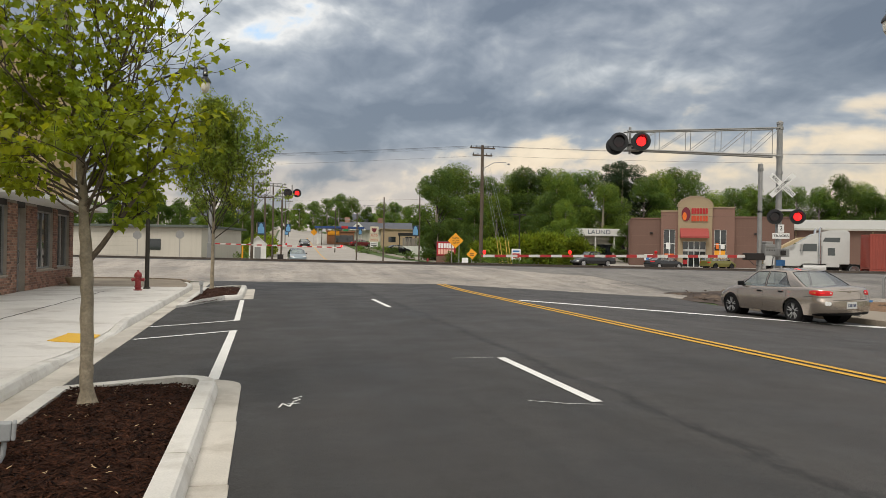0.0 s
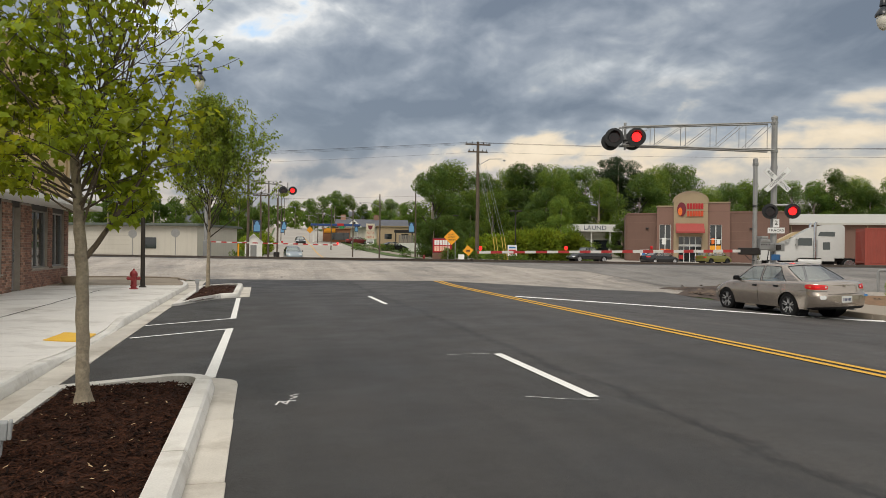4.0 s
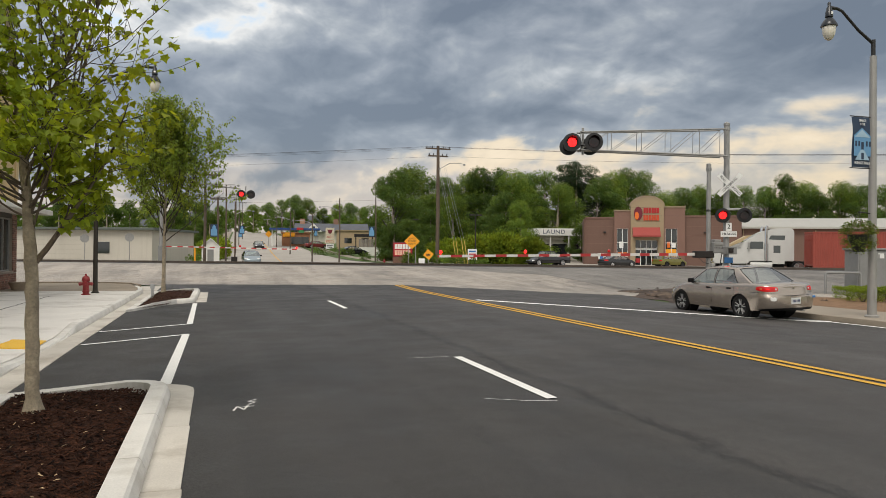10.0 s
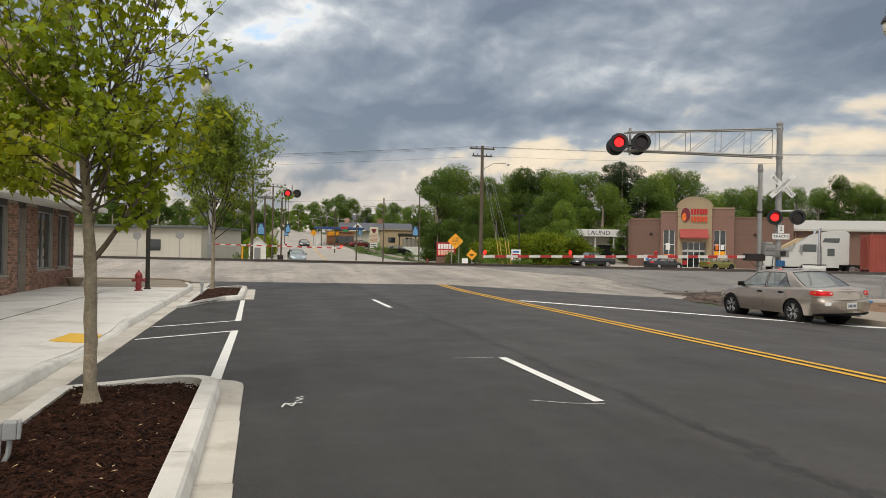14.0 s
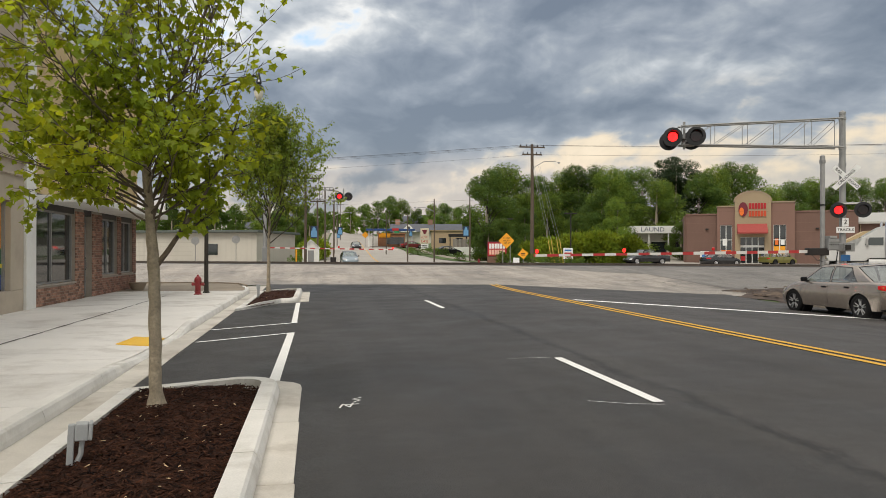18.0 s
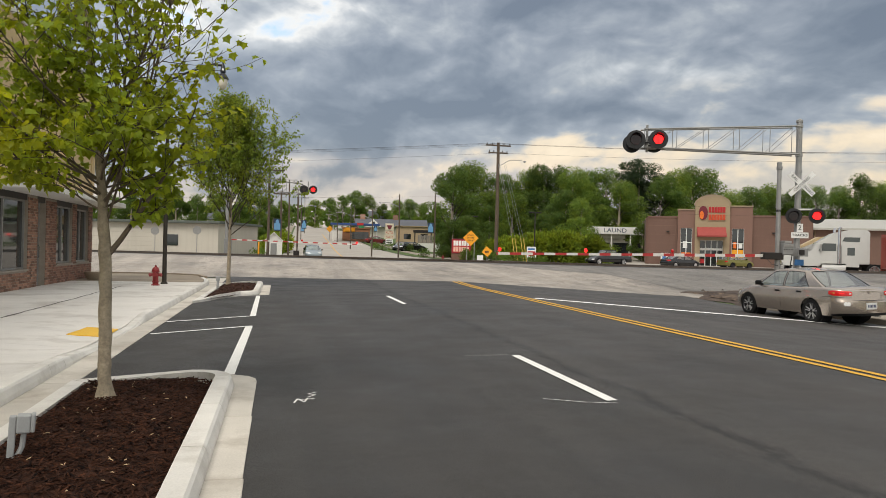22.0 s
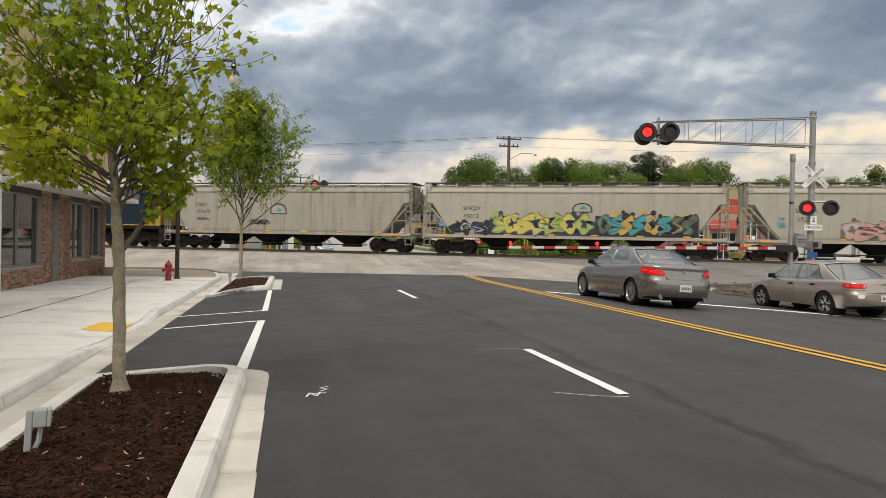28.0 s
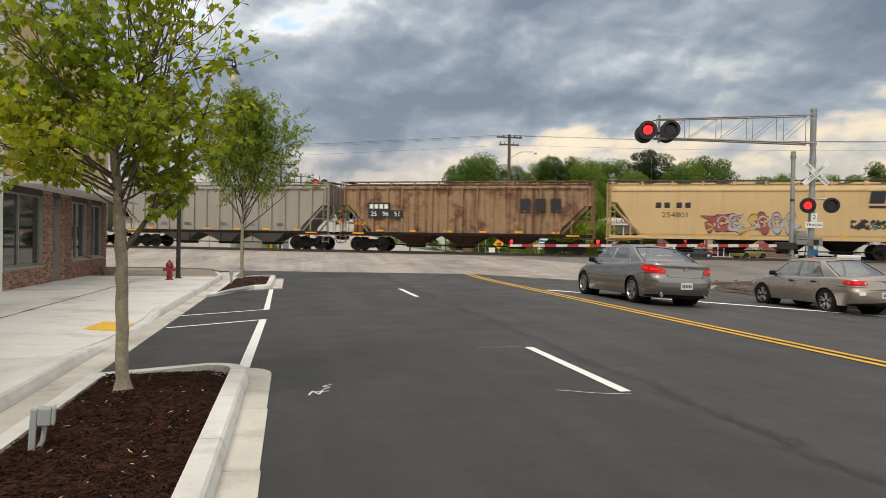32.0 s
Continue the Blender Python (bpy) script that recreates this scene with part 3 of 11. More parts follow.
# painted lines
ribbon("far_centre_line", [(7.0, 56), (8.6, 110), (11.0, 185)], 0.14, 0.03, yellow_line, None, 2.0)["kind"] = "structure"
ribbon("lane_line", [(3.55, 6.14), (3.55, 9.15)], 0.12, 0.008, white_line, road)
ribbon("lane_line", [(3.52, 18.1), (3.52, 21.15)], 0.12, 0.008, white_line, road)
ribbon("lane_line", [(3.58, -6.0), (3.57, -2.9)], 0.12, 0.008, white_line, road)
for dx in (-0.105, 0.105):
    ribbon("centre_line", [(7.33 + dx, -13), (7.36 + dx, 12), (7.45 + dx, 28.5)], 0.11, 0.008, yellow_line, road)
ribbon("stop_line", [(7.75, 19.9), (15.5, 14.3)], 0.42, 0.008, white_line, road)
ribbon("edge_line", [(15.38, 14.38), (15.50, 11.5)], 0.14, 0.010, white_line, road)
ribbon("stall_line", [(-0.25, 8.28), (-0.22, 13.42)], 0.13, 0.008, white_line, road)
ribbon("stall_line", [(-0.16, 13.42), (-1.78, 12.42)], 0.10, 0.010, white_line, road)
ribbon("stall_line", [(-0.22, 15.38), (-0.28, 21.6)], 0.12, 0.008, white_line, road)
ribbon("stall_line", [(-0.16, 15.40), (-1.82, 14.38)], 0.10, 0.010, white_line, road)
ribbon("chalk_mark", [(0.46, 6.60), (0.50, 6.78), (0.56, 6.62), (0.60, 6.80)], 0.020, 0.008, white_line, road, 0.1)
ribbon("chalk_mark", [(0.52, 6.72), (0.66, 6.74)], 0.024, 0.012, white_line, road, 0.1)
ribbon("chalk_mark", [(0.60, 6.84), (0.68, 6.94), (0.61, 7.00), (0.70, 7.08)], 0.020, 0.008, white_line, road, 0.1)
ribbon("chalk_mark", [(2.9, 6.35), (3.25, 6.12), (3.55, 6.02)], 0.012, 0.008, white_line, road, 0.2)
ribbon("chalk_mark", [(2.85, 9.25), (3.45, 9.2)], 0.012, 0.008, white_line, road, 0.2)


def dip(y):
    """How far the dropped kerb has come down at y: 1 at the crossing place."""
    return smoothstep(8.5, 11.0, y) * (1 - smoothstep(13.2, 14.8, y))


def pave_z(x, y):
    return SW - 0.09 * dip(y) * smoothstep(-3.5, -2.35, x)


def kerb_run(parent, pts, width=0.15, top=0.15, seg=1.9, face=0.03, dropped=False):
    """Concrete kerb stones along a line; the street side lies to the right of the line's way."""
    pts = [Vector(p) for p in pts]
    for a, b in zip(pts, pts[1:]):
        n = max(1, round((b - a).length / seg))
        d = (b - a).normalized()
        r = Vector((d.y, -d.x))
        for i in range(n):
            q0, q1 = a + (b - a) * i / n + d * 0.004, a + (b - a) * (i + 1) / n - d * 0.004
            bm = B()
            rows = []
            for q in (q0, q1):
                tz = top - 0.115 * dip(q.y) if dropped else top
                prof = [(0.0, -0.1), (face, -0.1), (face * 0.6, tz * 0.4), (-0.005, tz - 0.022), (-0.025, tz), (-width, tz), (-width, -0.1)]
                rows.append([bm.verts.new((q.x + r.x * o, q.y + r.y * o, crown(q.x) + h)) for o, h in prof[1:]])
            m_ = len(rows[0])
            for k in range(m_):
                bm.faces.new((rows[0][k], rows[0][(k + 1) % m_], rows[1][(k + 1) % m_], rows[1][k]))
            bm.faces.new(rows[0])
            bm.faces.new(rows[1][::-1])
            part("kerb_stone", bm, kerb_mat, parent)


# pavement on the shop side
pavement = tagged(new("pavement"), "pale new concrete pavement slabs beside the shops", "pavement", kind="structure")
SW = 0.12
ys = [-10 + 1.85 * i for i in range(21)]
ys = [y for y in ys if y < 26.4] + [26.6]
for j, (y0, y1) in enumerate(zip(ys, ys[1:])):
    for xa, xb in ((None, -4.45), (-4.45, -6.72)):
        bm = B()
        g_ = 0.006
        a0 = kx(y0) - 0.150 if xa is None else xa - g_
        if xa is None and y1 > 8.4 and y0 < 14.9:
            # slabs that slope down to the dropped kerb
            grid = [[bm.verts.new((x, y, pave_z(x, y))) for y in [y0 + g_ + (y1 - y0 - 2 * g_) * k / 4 for k in range(5)]] for x in [xb + g_ + (a0 - 0.001 - xb - g_) * k / 6 for k in range(7)]]
            for p, q in zip(grid, grid[1:]):
                for k in range(4):
                    bm.faces.new((p[k], q[k], q[k + 1], p[k + 1]))
            rim = grid[0] + [c[-1] for c in grid[1:]] + grid[-1][-2::-1] + [c[0] for c in grid[-2:0:-1]]
            low_ = [bm.verts.new((v.co.x, v.co.y, SW - 0.15)) for v in rim]
            for k in range(len(rim)):
                bm.faces.new((rim[k], rim[(k + 1) % len(rim)], low_[(k + 1) % len(rim)], low_[k]))
        else:
            slab(bm, [(xb + g_, y0 + g_), (a0 - 0.001, y0 + g_), (a0 - 0.001, y1 - g_), (xb + g_, y1 - g_)], 0.14, at=SW - 0.14)
        part("slab", bm, concrete, pavement)
bm = B()
slab(bm, [(-6.72, -10), (-2.33, -10), (-2.36, 26.6), (-6.72, 26.6)], 0.05, at=-0.06)
part("bedding", bm, old_concrete, pavement)
# a ragged open joint running along the slabs
bm = B()
prev = None
rc = random.Random(3)
for i in range(90):
    y = 8.6 + 0.17 * i
    x = -4.47 + 0.035 * noise.noise(Vector((y * 0.9, 0, 0))) + rc.uniform(-0.012, 0.012)
    w = 0.010 + 0.022 * max(0.0, 0.5 + noise.noise(Vector((y * 1.3, 5, 0))))
    cur = [bm.verts.new((x - w, y, SW + 0.0025)), bm.verts.new((x + w, y, SW + 0.0025))]
    if prev:
        bm.faces.new((prev[0], prev[1], cur[1], cur[0]))
    prev = cur
part("crack", bm, mat("joint_dirt", (0.10, 0.085, 0.07), 0.95, vary=0.3, scale=6), pavement, "dark dirt-filled joint along the slabs")
kerb_run(pavement, [(kx(-10), -10), (kx(8.4), 8.4)], top=0.147)
kerb_run(pavement, [(kx(8.4), 8.4), (kx(15.0), 15.0)], top=0.147, seg=0.55, dropped=True)
kerb_run(pavement, [(kx(15.0), 15.0), (kx(27.2), 27.2), (-2.36, 28.9), (-2.66, 30.55)], top=0.147)
bm = B()
PX, PY = -2.87, 11.62
pad = [(PX, PY), (PX + 0.53, PY), (PX + 0.53, PY + 1.05), (PX + 0.06, PY + 1.05)]
lo_ = [bm.verts.new((x, y, pave_z(x, y) - 0.01)) for x, y in pad]
hi_ = [bm.verts.new((x, y, pave_z(x, y) + 0.010)) for x, y in pad]
bm.faces.new(lo_[::-1])
bm.faces.new(hi_)
for k in range(4):
    bm.faces.new((lo_[k], lo_[(k + 1) % 4], hi_[(k + 1) % 4], hi_[k]))
for i in range(6):
    for j in range(11):
        x, y = PX + 0.06 + 0.085 * i, PY + 0.06 + 0.09 * j
        if x < PX + 0.48:
            turned(bm, [(0.016, 0), (0.011, 0.008)], 6, Matrix.Translation((x, y, pave_z(x, y) + 0.009)))
part("tactile_pad", bm, tactile_mat, pavement, "yellow tactile paving pad with raised domes")
# gutters of cast concrete
gut = tagged(new("gutter"), "pale concrete gutter channel along the kerb", "gutter", kind="structure")
yy = -10.0
while yy < 28:
    y1 = min(yy + 3.0, 28.3)
    bm = B()
    slab(bm, [(kx(yy) - 0.02, yy + 0.006), (kx(yy) + 0.36, yy + 0.006), (kx(y1) + 0.36, y1 - 0.006), (kx(y1) - 0.02, y1 - 0.006)], 0.1, at=-0.027 - 0.088)
    part("gutter_slab", bm, gutter_mat, gut)
    yy = y1
# old corner apron
bm = B()
slab(bm, [(-9.5, 26.62), (-2.36, 26.62), (-2.50, 28.9), (-2.80, 30.5), (-3.1, 32.1), (-4.0, 33.0), (-5.4, 33.5), (-9.5, 33.6)], 0.3, at=-0.19)
tagged(part("corner_apron", bm, old_concrete), "tan worn concrete at the street corner", "pavement", kind="structure")
corner = tagged(new("corner_kerb"), "worn tan kerb round the corner", "kerb", kind="structure")
pts = [(-2.72, 30.55), (-3.05, 32.15), (-3.95, 33.1), (-5.4, 33.6), (-9.5, 33.7)]
for a, b in zip(pts, pts[1:]):
    bm = B()
    d = (Vector(b) - Vector(a)).normalized()
    r = Vector((-d.y, d.x)) * -0.16
    slab(bm, [a, b, (b[0] + r.x, b[1] + r.y), (a[0] + r.x, a[1] + r.y)], 0.35, at=-0.19)
    part("kerb_stone", bm, old_concrete, corner)


tagged(drape("corner_gutter", -2.76, 28.0, -1.5, 32.4, 0.5, -0.006, gutter_mat), "stained concrete gutter turning the corner", "gutter", kind="structure")


def planter(y0, y1, x0, x1, rf, label, slant=0.0):
    """Kerbed tree bed: x1 is the street side; slant brings the near corner by the gutter forward."""
    bed = tagged(new("tree_bed"), label, "planter", kind="structure")

    def ring(ins):
        r = max(rf - ins, 0.05)
        p = [(x0 + ins, y0 + ins - slant + (0.35 * ins if slant else 0))]
        for cx, cy, a0 in ((x1 - ins - r, y0 + ins + r, -90), (x1 - ins - r, y1 - ins - r, 0)):
            p += [(cx + r * math.cos(radians(a0 + 15 * k)), cy + r * math.sin(radians(a0 + 15 * k))) for k in range(7)]
        return p + [(x0 + ins, y1 - ins)]
    o, i_ = ring(0), ring(0.17)
    n = len(o)
    for a in range(n):
        b = (a + 1) % n
        p0, p1, q0, q1 = Vector(o[a]), Vector(o[b]), Vector(i_[a]), Vector(i_[b])
        m_ = max(1, round((p1 - p0).length / 1.6))
        for t in range(m_):
            u0, u1 = t / m_, (t + 1) / m_
            if m_ > 1:
                u0, u1 = u0 + 0.002, u1 - 0.002
            bm = B()
            rows = []
            for u in (u0, u1):
                po, pi = p0.lerp(p1, u), q0.lerp(q1, u)
                out = (po - pi).normalized()
                low = 0.06 if abs(po.x - x0) < 0.02 and abs(pi.x - x0) < 0.3 else 0.135
                zb = crown(po.x)
                cs = [(po + out * 0.03, -0.1), (po + out * 0.02, low * 0.4), (po - out * 0.004, low - 0.02), (po - out * 0.025, low), (pi, low), (pi, -0.1)]
                rows.append([bm.verts.new((c.x, c.y, zb + h)) for c, h in cs])
            for e in range(6):
                bm.faces.new((rows[0][e], rows[0][(e + 1) % 6], rows[1][(e + 1) % 6], rows[1][e]))
            bm.faces.new(rows[0])
            bm.faces.new(rows[1][::-1])
            part("kerb_stone", bm, kerb_mat, bed)
    # mulch: a mounded sheet with chips
    rnd = random.Random(int(y0 * 10))
    bm = B()
    nx, ny = 14, max(8, round((y1 - y0) * 5))
    g = []
    for a in range(nx + 1):
        col = []
        for b in range(ny + 1):
            u, v = a / nx, b / ny
            x = x0 + 0.1 + (x1 - x0 - 0.2) * u
            ya = y0 + 0.1 - slant * max(0.0, 1 - u * 1.25)
            y = ya + (y1 - 0.1 - ya) * v
            edge = min(u, 1 - u, v * 2, (1 - v) * 2, 0.5) * 2
            h = 0.055 + 0.07 * smoothstep(0, 0.8, edge) + 0.03 * noise.noise(Vector((x * 3, y * 3, 0))) * min(1, edge * 3)
            if u < 0.12:
                h -= 0.03
            for cx, cy in ((x1 - 0.17 - rf, y1 - 0.17 - rf), (x1 - 0.17 - rf, y0 + 0.17 + rf)):
                if x > cx and (y > cy if cy > (y0 + y1) / 2 else y < cy):
                    dd = Vector((x - cx, y - cy))
                    if dd.length > rf - 0.06:
                        dd = dd.normalized() * (rf - 0.06)
                        x, y = cx + dd.x, cy + dd.y
            col.append(bm.verts.new((x, y, crown(x) + h)))
        g.append(col)
    for a in range(nx):
        for b in range(ny):
            bm.faces.new((g[a][b], g[a + 1][b], g[a + 1][b + 1], g[a][b + 1]))
    bm.normal_update()
    part("mulch", bm, mulch_mat, bed, "dark red-brown shredded bark mulch", smooth=True)
    bm = B()
    for _ in range(int((y1 - y0) * (1300 if y0 < 15 else 120))):
        u, v = rnd.uniform(0.12, 0.91), rnd.uniform(0.03, 0.97)
        x = x0 + (x1 - x0) * u
        ya = y0 - slant * max(0.0, 1 - u * 1.25)
        y = ya + (y1 - ya) * v
        if x > x1 - 0.2 - rf * 0.5 and (y > y1 - 0.2 - rf * 0.5 or y < y0 + 0.2 + rf * 0.5):
            continue
        edge = min(u, 1 - u, v * 2, (1 - v) * 2, 0.5) * 2
        z = crown(x) + 0.062 + 0.07 * smoothstep(0, 0.8, edge) + 0.03 * noise.noise(Vector((x * 3, y * 3, 0))) * min(1, edge * 3) - (0.03 if u < 0.15 else 0)
        L_, w = rnd.uniform(0.012, 0.055), rnd.uniform(0.003, 0.009)
        mm = Matrix.Translation((x, y, z)) @ Euler((rnd.uniform(-0.5, 0.5), rnd.uniform(-0.5, 0.5), rnd.uniform(0, 6.3))).to_matrix().to_4x4()
        vs = [bm.verts.new(mm @ Vector(c)) for c in ((-L_, -w, 0), (L_, -w * 0.6, 0), (L_, w * 0.6, 0.002), (-L_, w, 0), (0, 0, 0.008))]
        for q in ((0, 1, 4), (1, 2, 4), (2, 3, 4), (3, 0, 4)):
            bm.faces.new([vs[c] for c in q])
    pale = B()
    for _ in range(70 if y0 < 15 else 15):
        x, y = rnd.uniform(x0 + 0.25, x1 - 0.3), rnd.uniform(y0 + 0.3, y1 - 0.4)
        z = crown(x) + 0.135 + 0.03 * noise.noise(Vector((x * 3, y * 3, 0)))
        mm = Matrix.Translation((x, y, z)) @ Euler((rnd.uniform(-0.6, 0.6), rnd.uniform(-0.6, 0.6), rnd.uniform(0, 6.3))).to_matrix().to_4x4()
        L_, w = rnd.uniform(0.006, 0.022), rnd.uniform(0.003, 0.007)
        vs = [pale.verts.new(mm @ Vector(c)) for c in ((-L_, -w, 0), (L_, -w, 0), (L_, w, 0.002), (-L_, w, 0), (0, 0, 0.006))]
        for q in ((0, 1, 4), (1, 2, 4), (2, 3, 4), (3, 0, 4)):
            pale.faces.new([vs[c] for c in q])
    tagged(part("pale_chips", pale, mat("pale_wood_chip", (0.42, 0.30, 0.17), 0.9, island=0.4), bed, "scattered pale wood chips"), kind="stuff")
    tagged(part("mulch_chips", bm, mulch_mat, bed, "loose shreds of bark mulch"), kind="stuff")
    return bed


planter(2.9, 7.95, -1.85, -0.17, 0.45, "kerbed tree bed filled with dark brown mulch")
planter(21.7, 28.0, -1.86, -0.28, 0.5, "small kerbed tree bed filled with dark brown mulch", 2.6)
for x0, y0, x1, y1 in ((-0.165, 2.6, 0.10, 4.35), (-0.165, 4.36, 0.09, 6.1), (-0.165, 6.11, 0.08, 7.75), (-0.275, 22.0, 0.03, 24.6), (-0.275, 24.61, 0.03, 27.4)):
    bm = B()
    box(bm, x0, y0, -0.1, x1, y1, crown(0) + 0.014, 0.004)
    part("gutter_slab", bm, gutter_mat, gut)
bm = B()
slab(bm, [(-0.35, 7.75), (0.08, 7.75), (0.06, 7.95), (-0.02, 8.1), (-0.2, 8.22), (-0.4, 8.24)], 0.1, at=-0.086)
part("gutter_slab", bm, gutter_mat, gut)

# ---- trees ----
def leaf_material(name, color, back, vary=0.3, each_=0.0, spec=0.3):
    m = bpy.data.materials.new(name)
    m.use_nodes = True
    nt = m.node_tree
    N, L = nt.nodes.new, nt.links.new
    b = nt.nodes["Principled BSDF"]
    b.inputs["Roughness"].default_value, b.inputs["Specular IOR Level"].default_value = 0.5, spec
    geo = N("ShaderNodeNewGeometry")
    tc = N("ShaderNodeTexCoord")
    n = N("ShaderNodeTexNoise")
    n.inputs["Scale"].default_value = 0.9
    L(tc.outputs["Object"], n.inputs["Vector"])
    mr = N("ShaderNodeMapRange")
    mr.inputs["To Min"].default_value, mr.inputs["To Max"].default_value = 1 - vary, 1 + vary
    L(geo.outputs["Random Per Island"], mr.inputs["Value"])
    each = N("ShaderNodeMapRange")
    each.inputs["To Min"].default_value, each.inputs["To Max"].default_value = 1 - each_ * 0.8, 1 + each_
    L(N("ShaderNodeObjectInfo").outputs["Random"], each.inputs["Value"])
    tone = N("ShaderNodeMath")
    tone.operation = "MULTIPLY"
    L(mr.outputs[0], tone.inputs[0])
    L(each.outputs[0], tone.inputs[1])
    cols = []
    for c, shift in ((color, (1.35, 1.1, 0.7)), (back, (1.25, 1.05, 0.7))):
        mx = N("ShaderNodeMix")
        mx.data_type = "RGBA"
        r = N("ShaderNodeMapRange")
        r.inputs["From Min"].default_value, r.inputs["From Max"].default_value = 0.45, 0.7
        L(n.outputs[0], r.inputs["Value"])
        L(r.outputs[0], mx.inputs[0])
        mx.inputs[6].default_value = (*c, 1)
        mx.inputs[7].default_value = (*[a * s for a, s in zip(c, shift)], 1)
        sc = N("ShaderNodeVectorMath")
        sc.operation = "SCALE"
        L(mx.outputs[2], sc.inputs[0])
        L(tone.outputs[0], sc.inputs["Scale"])
        cols.append(sc.outputs[0])
    L(cols[0], b.inputs["Base Color"])
    t = N("ShaderNodeBsdfTranslucent")
    L(cols[1], t.inputs[0])
    mix = N("ShaderNodeMixShader")
    mix.inputs[0].default_value = 0.45
    L(b.outputs[0], mix.inputs[1])
    L(t.outputs[0], mix.inputs[2])
    L(mix.outputs[0], nt.nodes["Material Output"].inputs["Surface"])
    return m


maple_leaf = leaf_material("maple_leaf_lit", (0.160, 0.225, 0.020), (0.51, 0.58, 0.024))
maple_leaf2 = leaf_material("young_maple_leaf_lit", (0.125, 0.195, 0.032), (0.38, 0.46, 0.04))
woods_leaf = leaf_material("woods_leaf_lit", (0.074, 0.130, 0.031), (0.16, 0.235, 0.032), 0.45, 0.35, 0.12)
woods_leaf2 = leaf_material("woods_leaf_light", (0.115, 0.186, 0.036), (0.23, 0.31, 0.038), 0.45, 0.35, 0.12)
bush_leaf = leaf_material("bush_leaf_lit", (0.150, 0.215, 0.028), (0.26, 0.32, 0.025), 0.4, 0.35, 0.15)
pine_leaf = leaf_material("pine_leaf_lit", (0.032, 0.054, 0.028), (0.05, 0.08, 0.025), 0.4, 0.0, 0.1)

MAPLE = [(0.0, 0.0), (0.20, 0.02), (0.50, 0.04), (0.44, 0.28), (0.64, 0.56), (0.36, 0.60), (0.16, 0.80), (0.0, 1.02), (-0.16, 0.80), (-0.36, 0.60), (-0.64, 0.56), (-0.44, 0.28), (-0.50, 0.04), (-0.20, 0.02)]
OVAL = [(0.0, 0.0), (0.28, 0.3), (0.25, 0.62), (0.0, 1.0), (-0.25, 0.62), (-0.28, 0.3)]


def leaves_mesh(name, spots, shape, material, parent, label=""):
    """spots: (place, stalk direction, normal, size)."""
    n = len(shape)
    verts, faces = [], []
    for p, d, nrm, s in spots:
        x = d.cross(nrm)
        if x.length < 1e-4:
            continue
        x.normalize()
        nn = x.cross(d)
        base = len(verts)
        for a, b in shape:
            q = p + (x * (a * s) + d * (b * s) + nn * (s * (0.22 * abs(a) - 0.20 * b * b)))
            verts.append(q[:])
        verts.append((p + d * (0.38 * s) - nn * (0.03 * s))[:])
        faces += [(base + i, base + (i + 1) % n, base + n) for i in range(n)]
    me = bpy.data.meshes.new(name)
    me.from_pydata(verts, [], faces)
    me.materials.append(material)
    ob = new(name, me)
    ob.parent = parent
    if label:
        ob["label"] = label
    ob["kind"] = "stuff"
    return ob


def grow(rnd, p, d, length, r, level, spots, up, size, dens, wood):
    """One limb with its side shoots; fills spots with leaves."""
    n = 6 if level < 2 else 4
    pts, q = [p.copy()], p.copy()
    for i in range(n):
        d = (d + Vector((rnd.uniform(-1, 1), rnd.uniform(-1, 1), rnd.uniform(-1, 1))) * 0.13 + Vector((0, 0, up * 0.10))).normalized()
        q = q + d * (length / n)
        pts.append(q.copy())
    wood.append((pts, [max(0.0022, r * (1 - 0.72 * i / n)) for i in range(n + 1)], 7 if level == 0 else (5 if level == 1 else 4)))
    if level < 2:
        kids = (rnd.randint(4, 6) if level == 0 else rnd.randint(3, 4)) + (1 if size > 0.08 else 0)
        for k in range(kids):
            u = rnd.uniform(0.22, 0.98)
            i = min(int(u * n), n - 1)
            b = pts[i].lerp(pts[i + 1], u * n - i)
            along = (pts[i + 1] - pts[i]).normalized()
            side = Vector((rnd.uniform(-1, 1), rnd.uniform(-1, 1), rnd.uniform(-0.5, 0.75)))
            side = (side - along * side.dot(along)).normalized()
            dd = (along * 0.55 + side * 0.85).normalized()
            grow(rnd, b, dd, length * rnd.uniform(0.36, 0.60), r * 0.45, level + 1, spots, up, size, dens, wood)
    if level >= 1:
        m = int(length * dens * (0.6 if level == 1 else 1.0) * ((1.0 - 0.62 * smoothstep(2.2, 3.1, p.z)) * (0.7 if p.x > 0.12 and p.z > 2.0 else 1.0) if size < 0.08 else 1.0)) + 2
        for k in range(m):
            u = rnd.uniform(0.25, 1.0) if k else 1.0
            i = min(int(u * n), n - 1)
            b = pts[i].lerp(pts[i + 1], u * n - i)
            out = Vector((rnd.uniform(-1, 1), rnd.uniform(-1, 1), rnd.uniform(-0.9, 0.35))).normalized()
            s = size * rnd.uniform(0.6, 1.15)
            b = b + out * (s * 0.55)
            nrm = Vector((rnd.uniform(-0.7, 0.7), rnd.uniform(-0.7, 0.7), 1)).normalized()
            dd = (out + Vector((0, 0, -0.35))).normalized()
            spots.append((b, dd, nrm, s))


